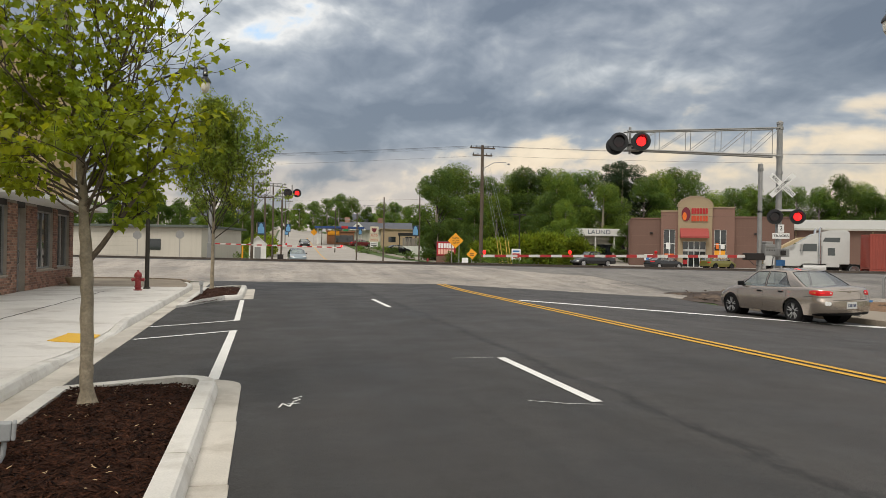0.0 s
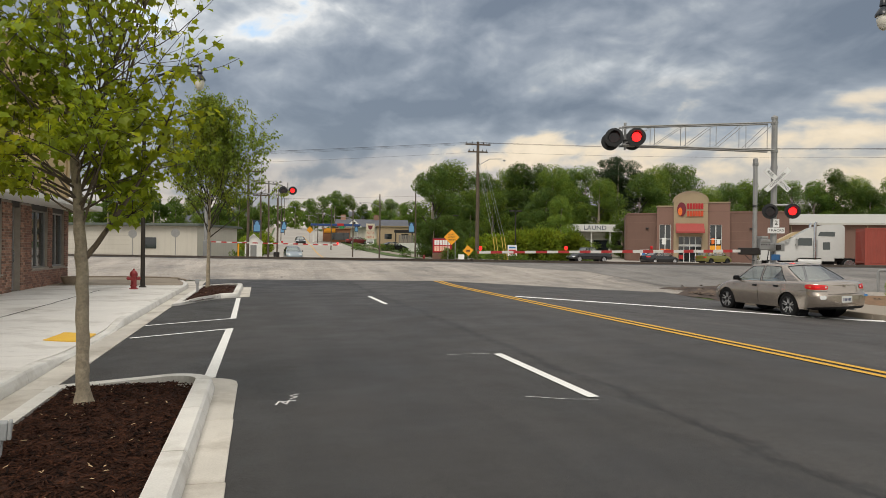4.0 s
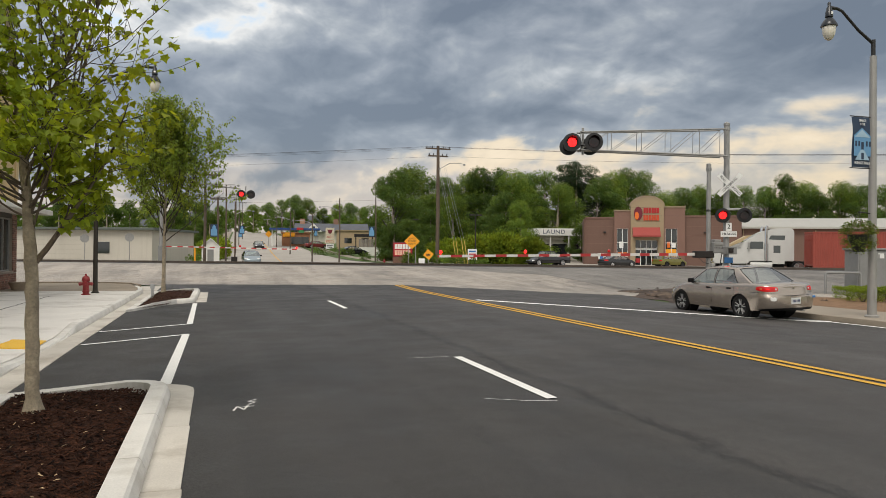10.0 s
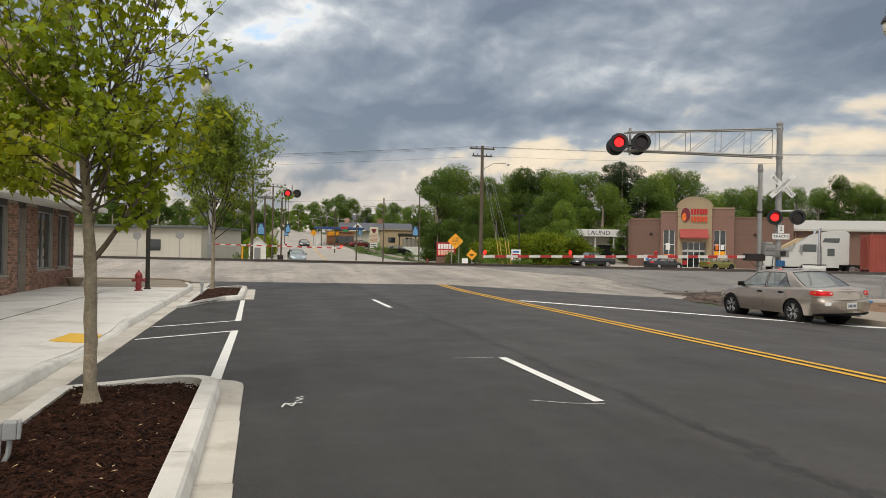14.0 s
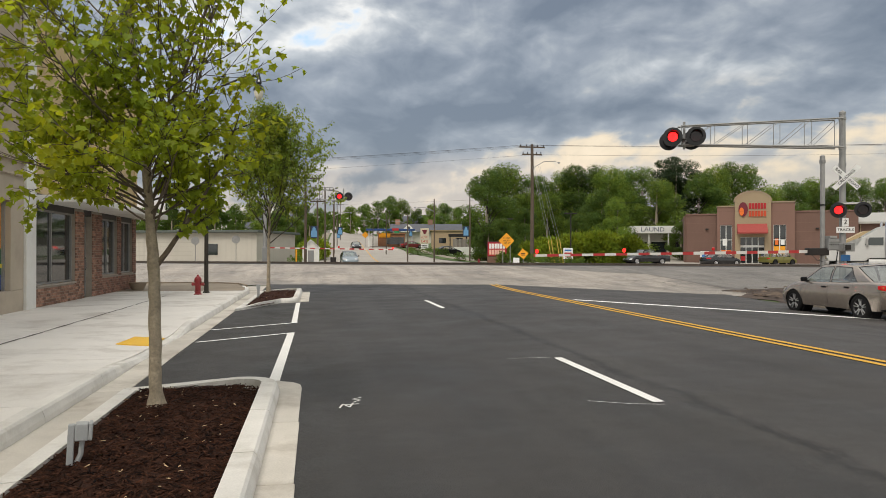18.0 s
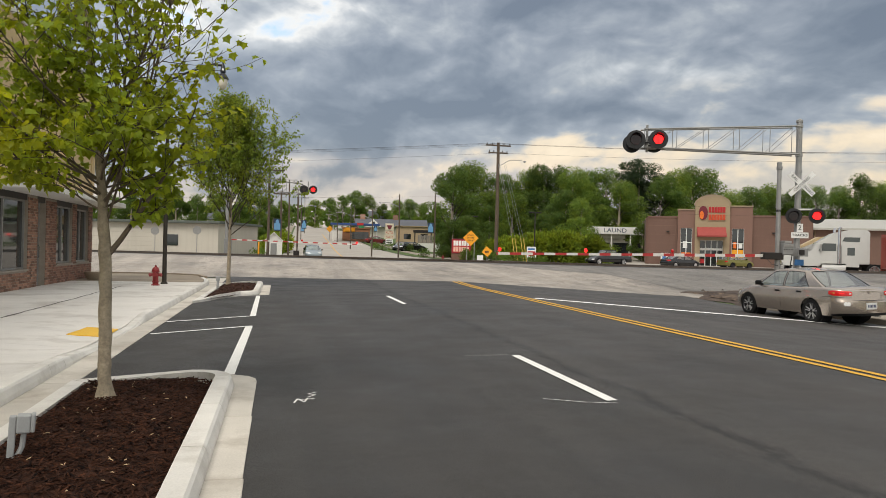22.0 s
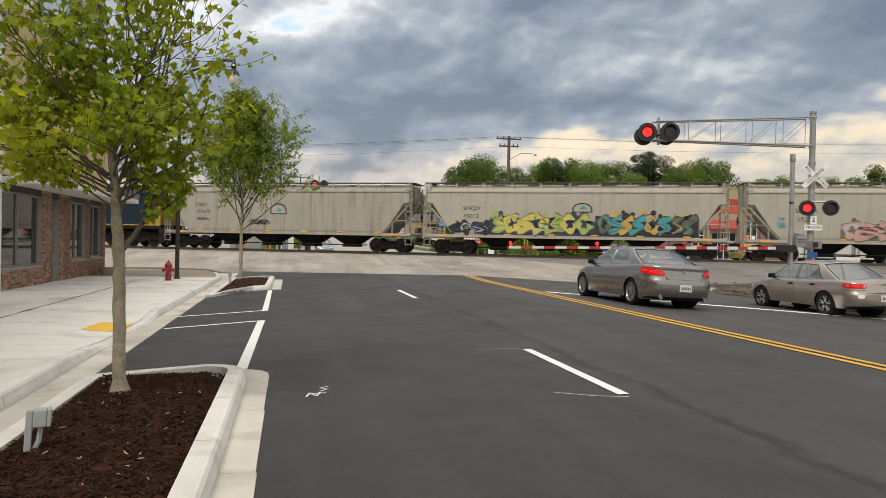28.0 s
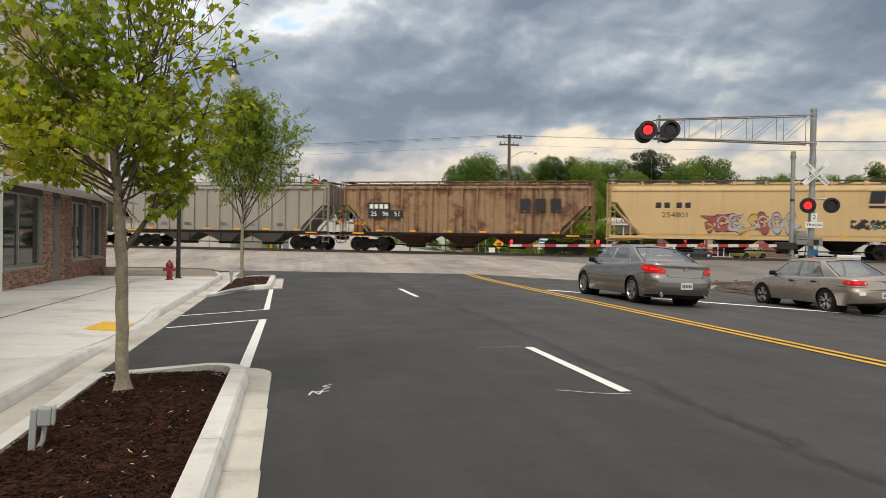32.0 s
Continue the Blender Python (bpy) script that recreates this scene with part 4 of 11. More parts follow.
def street_tree(name, label, at, trunk, limbs, size, dens, leafm, seed, shape, bark_r=1.0):
    """trunk: (x, y, z, radius) points from the base; limbs: (height, turn, rise, length, radius, up)."""
    rnd = random.Random(seed)
    t = thing(name, label, "tree", Matrix.Translation(at))
    bm = B()
    pts = [Vector(p[:3]) for p in trunk]
    rad = [p[3] for p in trunk]
    # finer, slightly uneven trunk
    fp, fr = [], []
    for i in range(len(pts) - 1):
        for k in range(5):
            u = k / 5
            fp.append(pts[i].lerp(pts[i + 1], u) + Vector((rnd.uniform(-1, 1), rnd.uniform(-1, 1), 0)) * 0.005)
            fr.append((rad[i] * (1 - u) + rad[i + 1] * u) * rnd.uniform(0.95, 1.06))
    fp.append(pts[-1])
    fr.append(rad[-1])
    vs = tube(bm, fp, fr, 14)
    for v in vs:
        if v.co.z < 0.14:
            a = math.atan2(v.co.y, v.co.x)
            k = 1 + (0.14 - v.co.z) / 0.14 * (0.35 + 0.40 * math.sin(a * 5 + 1))
            v.co.x *= k
            v.co.y *= k
    part("trunk", bm, bark, t, "grey-brown rough trunk", smooth=True)
    spots, wood = [], []
    for h, turn, rise, length, r, up in limbs:
        i = max(k for k in range(len(pts)) if pts[k].z <= h + 1e-6)
        i = min(i, len(pts) - 2)
        b = pts[i].lerp(pts[i + 1], (h - pts[i].z) / (pts[i + 1].z - pts[i].z))
        d = Vector((math.cos(radians(turn)) * math.cos(radians(rise)), math.sin(radians(turn)) * math.cos(radians(rise)), math.sin(radians(rise))))
        grow(rnd, b, d, length, r, 0, spots, up, size, dens, wood)
    small = B()
    for pts_, rr, seg in wood:
        if seg == 7:
            big = B()
            tube(big, pts_, rr, seg, caps=False)
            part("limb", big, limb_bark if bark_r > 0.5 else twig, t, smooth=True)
        else:
            tube(small, pts_, rr, seg, caps=False)
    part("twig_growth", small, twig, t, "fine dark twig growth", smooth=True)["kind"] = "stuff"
    leaves_mesh("crown", spots, shape, leafm, t, "loose crown of lobed green leaves")
    return t, len(spots)


rl = random.Random(5)
limbs = [(1.30, -6, 46, 1.25, 0.028, 1.3), (1.80, 178, 24, 1.4, 0.012, 0.3), (1.86, 205, 20, 1.4, 0.012, 0.2), (1.90, 150, 26, 1.4, 0.012, 0.3), (1.80, -60, 30, 1.1, 0.012, 0.3), (1.95, 235, 26, 1.3, 0.012, 0.2), (2.0, 190, 28, 1.6, 0.013, 0.3), (1.75, 30, 22, 0.95, 0.010, 0.2), (1.85, -20, 24, 1.0, 0.010, 0.3)]
# spreading boughs to the shop side
for k in range(12):
    limbs.append((2.0 + 0.20 * k, rl.uniform(130, 250), rl.uniform(12, 40) + k * 1.4, rl.uniform(1.25, 1.85) * (1 - 0.014 * k), 0.012 - 0.0003 * k, rl.uniform(0.2, 0.8)))
# short leafy boughs all round the stem
for k in range(8):
    limbs.append((1.72 + 0.14 * k, -90 + (k % 5 - 2) * 38 + rl.uniform(-15, 15), rl.uniform(15, 40), rl.uniform(0.7, 1.15), 0.010, rl.uniform(0.1, 0.6)))
for k in range(7):
    limbs.append((1.75 + 0.18 * k, rl.uniform(-40, 40), rl.uniform(14, 34), rl.uniform(0.7, 1.0), 0.010, 0.4))
# upright shoots over the street side
for k in range(3):
    limbs.append((1.9 + 0.25 * k, rl.uniform(-30, 50), rl.uniform(52, 70), rl.uniform(1.9, 2.4), 0.012, 2.4))
for k in range(6):
    limbs.append((1.55 + 0.16 * k, rl.uniform(-28, 22), rl.uniform(63, 71), rl.uniform(2.1, 2.6), 0.012, 1.6))
for k in range(3):
    limbs.append((3.3 + 0.3 * k, rl.uniform(100, 260), rl.uniform(55, 78), rl.uniform(1.1, 1.5), 0.010, 1.6))
maple_tree, nl = street_tree("maple_tree", "young maple with yellow-green lobed leaves in a mulched bed", (-1.22, 6.57, 0.07),
    [(0, 0, -0.05, 0.080), (0.0, 0, 0.10, 0.064), (-0.012, 0.008, 0.4, 0.056), (-0.018, 0.012, 0.9, 0.056), (-0.03, 0.02, 1.35, 0.054), (-0.07, 0.03, 1.9, 0.040), (-0.16, 0.05, 2.8, 0.034), (-0.26, 0.08, 3.6, 0.024), (-0.32, 0.1, 4.4, 0.013)],
    limbs, 0.070, 36, maple_leaf, 11, MAPLE)
limbs = []
for k in range(44):
    h = 1.75 + 0.088 * k
    limbs.append((h, k * 137.5 + rl.uniform(-25, 25), rl.uniform(34, 52) + k * 0.6, rl.uniform(2.4, 3.3) * (1 - 0.0145 * k), 0.020 - 0.0003 * k, rl.uniform(1.0, 2.0)))
street_tree("maple_tree", "slender young maple with green upright crown in a small bed", (-1.45, 26.38, 0.05),
    [(0, 0, -0.05, 0.075), (0, 0, 0.1, 0.066), (0.01, 0, 1.6, 0.055), (0.04, 0.02, 3.2, 0.042), (0.05, 0.0, 4.6, 0.024), (0.06, 0.0, 6.0, 0.010)],
    limbs, 0.105, 32, maple_leaf2, 23, OVAL, 0.2)


def puff_tree(name, label, height, width, seed, leafm, n=1500, pine=False, bare=0.0, clump=0.42, low=0.12):
    """A tall tree of the woods: trunk, limbs and many leaf clumps round uneven puffs."""
    rnd = random.Random(seed)
    t = thing(name, label, "tree")
    bm = B()
    tube(bm, [(0, 0, -0.5), (0.1, 0, height * 0.4), (0, 0.1, height * 0.9)], [0.03 * height * 0.6, 0.018 * height, 0.05], 7)
    wood = B()
    puffs = []
    k = rnd.randint(24, 30)
    for i in range(k):
        u = (i + rnd.uniform(0, 0.8)) / k
        z = height * (low + (0.96 - low) * u)
        if pine:
            rr = width * 0.42 * (1.0 - abs(u - 0.5) * 0.9) * rnd.uniform(0.2, 1.0)
            z = height * (0.40 + 0.56 * u)
        else:
            rr = width * 0.5 * math.sin(math.pi * (0.14 + 0.80 * u) ** 0.85) * rnd.uniform(0.35, 0.85)
        a = rnd.uniform(0, math.tau)
        c = Vector((math.cos(a) * rr, math.sin(a) * rr, z))
        pr = width * (rnd.uniform(0.15, 0.25) if pine else rnd.uniform(0.10, 0.19))
        puffs.append((c, pr, pr * (0.55 if pine else rnd.uniform(0.65, 0.95))))
        tube(wood, [(0, 0, max(0.5, z - rr * 0.9)), (c.x * 0.5, c.y * 0.5, z - rr * 0.25), c[:]], [0.09, 0.06, 0.02], 4, caps=False)
    part("trunk", bm, bark, t)
    part("branchwork", wood, twig, t)["kind"] = "stuff"
    verts, faces = [], []
    for i in range(n):
        c, pr, pz = puffs[i % len(puffs)]
        v = Vector((rnd.gauss(0, 1), rnd.gauss(0, 1), rnd.gauss(0, 1))).normalized()
        rad = rnd.uniform(0.55, 1.08) ** 0.6
        p = c + Vector((v.x * pr, v.y * pr, v.z * pz)) * rad
        s = clump * rnd.uniform(0.5, 1.25)
        nrm = (v + Vector((rnd.uniform(-1, 1), rnd.uniform(-1, 1), rnd.uniform(-0.4, 1))) * 0.7).normalized()
        a = nrm.orthogonal().normalized()
        b = nrm.cross(a)
        base = len(verts)
        kk = 5
        off = rnd.uniform(0, 6.28)
        for j in range(kk):
            ang = off + j * math.tau / kk
            r_ = s * rnd.uniform(0.35, 0.75)
            verts.append((p + a * (math.cos(ang) * r_) + b * (math.sin(ang) * r_) + nrm * rnd.uniform(-0.1, 0.1) * s)[:])
        faces.append(tuple(range(base, base + kk)))
    me = bpy.data.meshes.new("crown")
    me.from_pydata(verts, [], faces)
    me.materials.append(leafm)
    ob = new("crown", me)
    ob.parent = t
    ob["kind"] = "stuff"
    return t


def bush(name, label, seed, r=0.6, n=420, leafm=None, size=0.09, flat=0.8):
    rnd = random.Random(seed)
    t = thing(name, label, "shrub")
    bm = B()
    for k in range(5):
        a = k * 1.26
        tube(bm, [(0, 0, -0.05), (math.cos(a) * r * 0.25, math.sin(a) * r * 0.25, r * flat * 0.7)], [0.02, 0.008], 5)
    part("stems", bm, twig, t)["kind"] = "stuff"
    spots = []
    lobes = [(Vector((rnd.uniform(-0.45, 0.45) * r, rnd.uniform(-0.45, 0.45) * r, r * flat * rnd.uniform(0.4, 0.95))), r * rnd.uniform(0.4, 0.65)) for _ in range(9)]
    for i in range(n):
        c, pr = lobes[i % 9]
        v = Vector((rnd.gauss(0, 1), rnd.gauss(0, 1), rnd.gauss(0, 1))).normalized()
        p = c + v * pr * rnd.uniform(0.65, 1.05)
        if p.z < 0.02:
            continue
        spots.append((p, (v + Vector((0, 0, 0.3))).normalized(), Vector((rnd.uniform(-1, 1), rnd.uniform(-1, 1), 0.8)).normalized(), size * rnd.uniform(0.7, 1.3)))
    leaves_mesh("leaves", spots, OVAL, leafm or bush_leaf, t)
    return t

# ---- brick shop on the near corner ----
FX = -6.65  # street face


def make_shop():
    shop = thing("shop_building", "two-storey cream shop with brick shopfront at the corner", "building")
    # upper wall of painted brick, with thickness, and the side wall to the cross street
    bm = B()
    box(bm, FX - 0.35, 18.95, 3.0, FX, 29.3, 7.4, 0.01)
    part("upper_wall", bm, cream, shop, "cream painted brick upper wall")
    bm = B()
    box(bm, FX - 16, 28.95, 0.05, FX - 0.36, 29.3, 7.35)
    part("side_wall", bm, cream, shop)
    bm = B()
    box(bm, FX - 0.45, 18.95, 7.4, FX + 0.06, 29.36, 7.58, 0.02)
    part("coping", bm, white_paint, shop)
    bm = B()
    box(bm, FX - 16, 18.95, 7.0, FX - 0.36, 28.94, 7.15)
    part("roof", bm, grey_roof, shop)
    # shallow pilasters on the upper wall
    for y in (19.1, 22.4, 25.8, 29.05):
        bm = B()
        box(bm, FX, y - 0.18, 3.3, FX + 0.05, y + 0.18, 7.35, 0.008)
        part("pilaster", bm, cream, shop)
    # flat metal canopy with a pale edge
    bm = B()
    box(bm, FX + 0.003, 19.0, 2.78, FX + 1.15, 29.4, 2.95, 0.015)
    part("canopy", bm, white_paint, shop, "flat white metal canopy")
    for y in (20.5, 24.0, 28.2):
        bm = B()
        tube(bm, [(FX + 1.05, y, 2.95), (FX + 0.05, y, 4.1)], 0.014, 6)
        part("canopy_rod", bm, dark_metal, shop)
    # back wall inside and floor, so the windows show depth
    bm = B()
    box(bm, FX - 6, 18.95, 0.0, FX - 5.9, 28.94, 3.2)
    part("inner_wall", bm, mat("inner_wall", (0.22, 0.20, 0.18), 0.9), shop)
    bm = B()
    box(bm, FX - 5.9, 18.95, 0.0, FX - 0.3, 28.94, 0.13)
    part("inner_floor", bm, mat("inner_floor", (0.10, 0.085, 0.07), 0.6), shop)
    bm = B()
    box(bm, FX - 5.9, 18.95, 2.9, FX - 0.3, 28.94, 3.0)
    part("inner_ceiling", bm, mat("inner_ceiling", (0.30, 0.29, 0.27), 0.9), shop)
    # solid wall cores behind the brick
    def core(y0, y1, z0, z1):
        bm = B()
        box(bm, FX - 0.32, y0, z0, FX - 0.024, y1, z1)
        part("wall_core", bm, mortar, shop)
    core(19.1, 22.1, 0.05, 0.62)
    core(22.1, 22.9, 0.05, 2.78)
    core(23.72, 24.78, 0.05, 2.78)
    core(24.78, 29.28, 0.05, 0.70)
    core(26.62, 27.12, 0.70, 2.78)
    core(28.75, 29.28, 0.70, 2.78)
    bm = B()
    box(bm, FX - 0.3, 19.1, 2.62, FX - 0.05, 28.75, 3.0)
    part("lintel", bm, dark_metal, shop)

    def window(y0, y1, z0, z1, mull):
        w = part("window", (lambda b: (box(b, FX - 0.16, y0 + 0.03, z0 + 0.03, FX - 0.15, y1 - 0.03, z1 - 0.03), b)[1])(B()), glass, shop, "dark reflective shop window")
        for a in (y0, y1 - 0.045, *mull):
            b = B()
            box(b, FX - 0.19, a, z0, FX - 0.10, a + 0.045, z1, 0.004)
            part("window_frame", b, galv, w)
        for a in (z0, z1 - 0.05):
            b = B()
            box(b, FX - 0.192, y0 + 0.046, a, FX - 0.102, y1 - 0.046, a + 0.05, 0.004)
            part("window_frame", b, galv, w)
        b = B()
        box(b, FX - 0.10, y0 - 0.02, z0 - 0.05, FX + 0.03, y1 + 0.02, z0 - 0.003, 0.006)
        part("window_sill", b, mortar, w)
        return w
    window(19.12, 22.08, 0.67, 2.62, (20.42,))
    window(24.80, 26.60, 0.75, 2.62, (25.65,))
    window(27.14, 28.73, 0.75, 2.62, (27.9,))
    # papers on the window sill inside
    for y, h in ((20.8, 0.22), (21.45, 0.25), (21.6, 0.30)):
        b = B()
        box(b, FX - 0.26, y, 0.72, FX - 0.24, y + 0.12, 0.72 + h)
        part("leaflet", b, sign_white, shop, "white leaflet standing in the window")
    # recessed glazed door
    d = part("door", (lambda b: (box(b, FX - 0.26, 22.95, 0.2, FX - 0.24, 23.68, 2.2), b)[1])(B()), glass, shop, "narrow glazed shop door in a metal frame")
    for a in ((22.91, 0.14, 22.99, 2.7), (23.62, 0.14, 23.71, 2.7)):
        b = B()
        box(b, FX - 0.3, a[0], a[1], FX - 0.19, a[2], a[3], 0.004)
        part("door_frame", b, galv, d)
    for z in (0.14, 2.2, 2.62):
        b = B()
        box(b, FX - 0.295, 22.995, z, FX - 0.195, 23.615, z + 0.08, 0.004)
        part("door_frame", b, galv, d)
    b = B()
    tube(b, [(FX - 0.17, 23.55, 0.95), (FX - 0.14, 23.55, 1.0), (FX - 0.14, 23.55, 1.3), (FX - 0.17, 23.55, 1.35)], 0.012, 6)
    part("handle", b, chrome, d)
    for y in (22.905, 23.715):
        b = B()
        box(b, FX - 0.33, y - 0.012, 0.13, FX - 0.31, y + 0.012, 2.78)
        part("door_reveal", b, brick_mat, shop)
    # neighbour with a painted window
    nb = thing("neighbour_shop", "tan plastered shop with a painted window next door", "building")
    tan = mat("tan_plaster", (0.42, 0.36, 0.28), 0.85, vary=0.1, scale=1.2, stain=(0.3, 0.25, 0.19), stain_amt=0.5)
    for y0, y1, z0, z1 in ((-10, 18.3, 0.05, 0.62), (17.55, 18.3, 0.62, 2.7), (-10, 18.3, 2.7, 7.9), (10.6, 11.4, 0.62, 2.7), (3.4, 4.2, 0.62, 2.7), (-10, -3, 0.62, 2.7)):
        b = B()
        box(b, FX - 0.4, y0, z0, FX, y1, z1, 0.012)
        part("wall", b, tan, nb)
    b = B()
    box(b, FX - 16, -10, 7.2, FX - 0.42, 18.9, 7.4)
    part("roof", b, grey_roof, nb)
    b = B()
    box(b, FX - 0.45, -10, 7.9, FX + 0.08, 18.6, 8.08, 0.02)
    part("coping", b, white_paint, nb)
    b = B()
    box(b, FX - 0.3, 18.32, 0.1, FX + 0.06, 18.93, 7.5, 0.012)
    part("pilaster", b, white_paint, nb, "chipped white painted pilaster")
    for z in (3.3, 3.62):
        b = B()
        box(b, FX, -10, z, FX + 0.07, 18.3, z + 0.06, 0.01)
        part("moulding", b, tan, nb)
    for y0, y1 in ((11.4, 17.55), (4.2, 10.6), (-3, 3.4)):
        b = B()
        box(b, FX - 0.2, y0, 0.62, FX - 0.18, y1, 2.7)
        w = part("window", b, glass, nb)
        for a in (y0, (y0 + y1) / 2, y1 - 0.06):
            b = B()
            box(b, FX - 0.23, a, 0.62, FX - 0.12, a + 0.06, 2.7, 0.005)
            part("window_frame", b, galv, w)
    # window painting: warm upper field, green hills, blue below
    cols = (("painted_sky", mat("window_paint_orange", (0.60, 0.28, 0.05), 0.5, vary=0.25, scale=1.5), 1.35, 2.66), ("painted_water", mat("window_paint_blue", (0.05, 0.11, 0.35), 0.5, vary=0.3, scale=2), 0.66, 1.12))
    for nm, mm, z0, z1 in cols:
        b = B()
        box(b, FX - 0.178, 14.4, z0, FX - 0.172, 17.45, z1)
        part(nm, b, mm, nb)
    b = B()
    pts = [(14.4, 1.0)] + [(14.4 + 3.05 * i / 24, 1.42 + 0.14 * math.sin(i * 1.1) + 0.08 * math.sin(i * 2.7)) for i in range(25)] + [(17.45, 1.0)]
    slab(b, pts, 0.006, "x", FX - 0.170)
    part("painted_hills", b, mat("window_paint_green", (0.03, 0.12, 0.05), 0.5, vary=0.3, scale=2), nb)
    b = B()
    box(b, FX - 0.165, 12.0, 1.16, FX - 0.16, 17.5, 1.25)
    part("warning_tape", b, mat("tape_yellow", (0.75, 0.62, 0.06), 0.5), nb, "yellow tape across the window")
    # concrete tub by the corner
    tub = thing("concrete_tub", "low grey concrete tub beside the brick wall", "planter", Matrix.Translation((FX + 0.45, 27.6, SW)))
    b = B()
    turned(b, [(0.20, 0), (0.30, 0.22), (0.32, 0.27), (0.28, 0.27), (0.26, 0.2)], 14)
    part("tub", b, old_concrete, tub, smooth=True)
    return shop


shop_building = make_shop()

# ---- train ----
navy = mat("railway_navy", (0.0060, 0.0160, 0.030), 0.45, vary=0.18, scale=0.7, streak=0.25, stain=(0.022, 0.02, 0.018), spec=0.25)
rail_yellow = mat("railway_yellow", (0.38, 0.225, 0.028), 0.5, vary=0.15, scale=2, streak=0.3, stain=(0.2, 0.12, 0.03))
rail_orange = mat("railway_orange", (0.30, 0.135, 0.022), 0.5, vary=0.15, scale=2)
cab_white = mat("cab_roof_paint", (0.55, 0.53, 0.47), 0.6, vary=0.1)
soot = mat("underframe_soot", (0.018, 0.0155, 0.014), 0.9, vary=0.3, scale=3, spec=0.15)
steel_wheel = mat("wheel_steel", (0.055, 0.043, 0.035), 0.6, 0.5, vary=0.3, scale=5)
rail_steel = mat("rail_steel", (0.16, 0.13, 0.11), 0.4, 0.8, vary=0.2)
hopper_grey = mat("hopper_grey", (0.33, 0.305, 0.255), 0.7, vary=0.12, scale=0.5, grain=0.08, gscale=10, streak=0.55, stain=(0.13, 0.115, 0.095), stain_amt=0.3, stain_scale=0.5)
hopper_pale = mat("hopper_pale", (0.38, 0.35, 0.29), 0.7, vary=0.09, scale=0.5, grain=0.05, gscale=10, streak=0.4, stain=(0.24, 0.215, 0.175), stain_amt=0.35, stain_scale=0.5)
hopper_light = mat("hopper_light_grey", (0.31, 0.285, 0.24), 0.7, vary=0.09, scale=0.5, streak=0.4, stain=(0.25, 0.215, 0.165), stain_amt=0.3, stain_scale=0.5)
hopper_tan = mat("hopper_tan", (0.56, 0.385, 0.185), 0.7, vary=0.08, scale=0.5, streak=0.35, stain=(0.40, 0.26, 0.12))
hopper_rust = mat("hopper_rusty", (0.30, 0.185, 0.10), 0.8, vary=0.18, scale=0.9, grain=0.15, gscale=9, streak=1.0, stain=(0.085, 0.028, 0.016), stain_amt=0.9, stain_scale=1.1)
rust_mat = mat("deep_rust", (0.10, 0.045, 0.028), 0.9, vary=0.3, scale=1.5)
decal_black = mat("decal_black", (0.018, 0.018, 0.02), 0.7, vary=0.2, scale=3)


def wheel_mesh(r, w):
    bm = B()
    turned(bm, [(r * 0.35, -w * 0.55), (r * 0.78, -w * 0.35), (r * 0.8, -w * 0.5), (r, -w * 0.5), (r, w * 0.35), (r * 1.06, w * 0.5), (r * 0.5, w * 0.5)], 22, Matrix.Rotation(radians(-90), 4, "X"))
    me = bpy.data.meshes.new("wheel")
    bm.to_mesh(me)
    bm.free()
    me.materials.append(steel_wheel)
    return me


W_LOCO, W_CAR = wheel_mesh(0.53, 0.14), wheel_mesh(0.46, 0.14)


def bogie(v, x, axles, me, r, span):
    """A truck: side frames with journal boxes, and its wheels."""
    bm = B()
    for sy in (-1, 1):
        y0 = sy * 0.98
        if axles == 2:
            pts = [(-span / 2 - 0.34, 0.56), (-span / 2 + 0.30, 0.62), (-0.42, 0.78), (0.42, 0.78), (span / 2 - 0.30, 0.62), (span / 2 + 0.34, 0.56), (span / 2 + 0.30, 0.36), (span / 2 - 0.32, 0.40), (0.46, 0.20), (-0.46, 0.20), (-span / 2 + 0.32, 0.40), (-span / 2 - 0.30, 0.36)]
        else:
            pts = [(-span - 0.62, 0.50), (-span - 0.55, 0.95), (-1.2, 1.12), (1.2, 1.12), (span + 0.55, 0.95), (span + 0.62, 0.50), (span - 0.40, 0.46), (span * 0.5, 0.28), (0.4, 0.42), (-0.4, 0.42), (-span * 0.5, 0.28), (-span + 0.40, 0.46)]
        slab(bm, [(x + a, b) for a, b in pts], 0.16, "y", y0 - 0.08)
        for i in range(axles):
            ax = x + (i - (axles - 1) / 2) * span
            tube(bm, [(ax, y0 - 0.12, r), (ax, y0 - 0.26, r)] if sy < 0 else [(ax, y0 + 0.12, r), (ax, y0 + 0.26, r)], 0.13, 10)
        for a in (-0.2, 0.0, 0.2):
            tube(bm, [(x + a, y0 + sy * 0.05, 0.28), (x + a, y0 + sy * 0.05, 0.66)], 0.07, 8)
    b = part("bogie_frame", bm, soot, v, "sooty cast truck frame")
    for i in range(axles):
        ax = x + (i - (axles - 1) / 2) * span
        for sy in (-1, 1):
            piece("wheel", me, b, Matrix.Translation((ax, sy * 0.76, r)) @ Matrix.Rotation(0 if sy < 0 else math.pi, 4, "Z"))
        bm = B()
        tube(bm, [(ax, -0.7, r), (ax, 0.7, r)], 0.085, 8)
        part("axle", bm, soot, b)


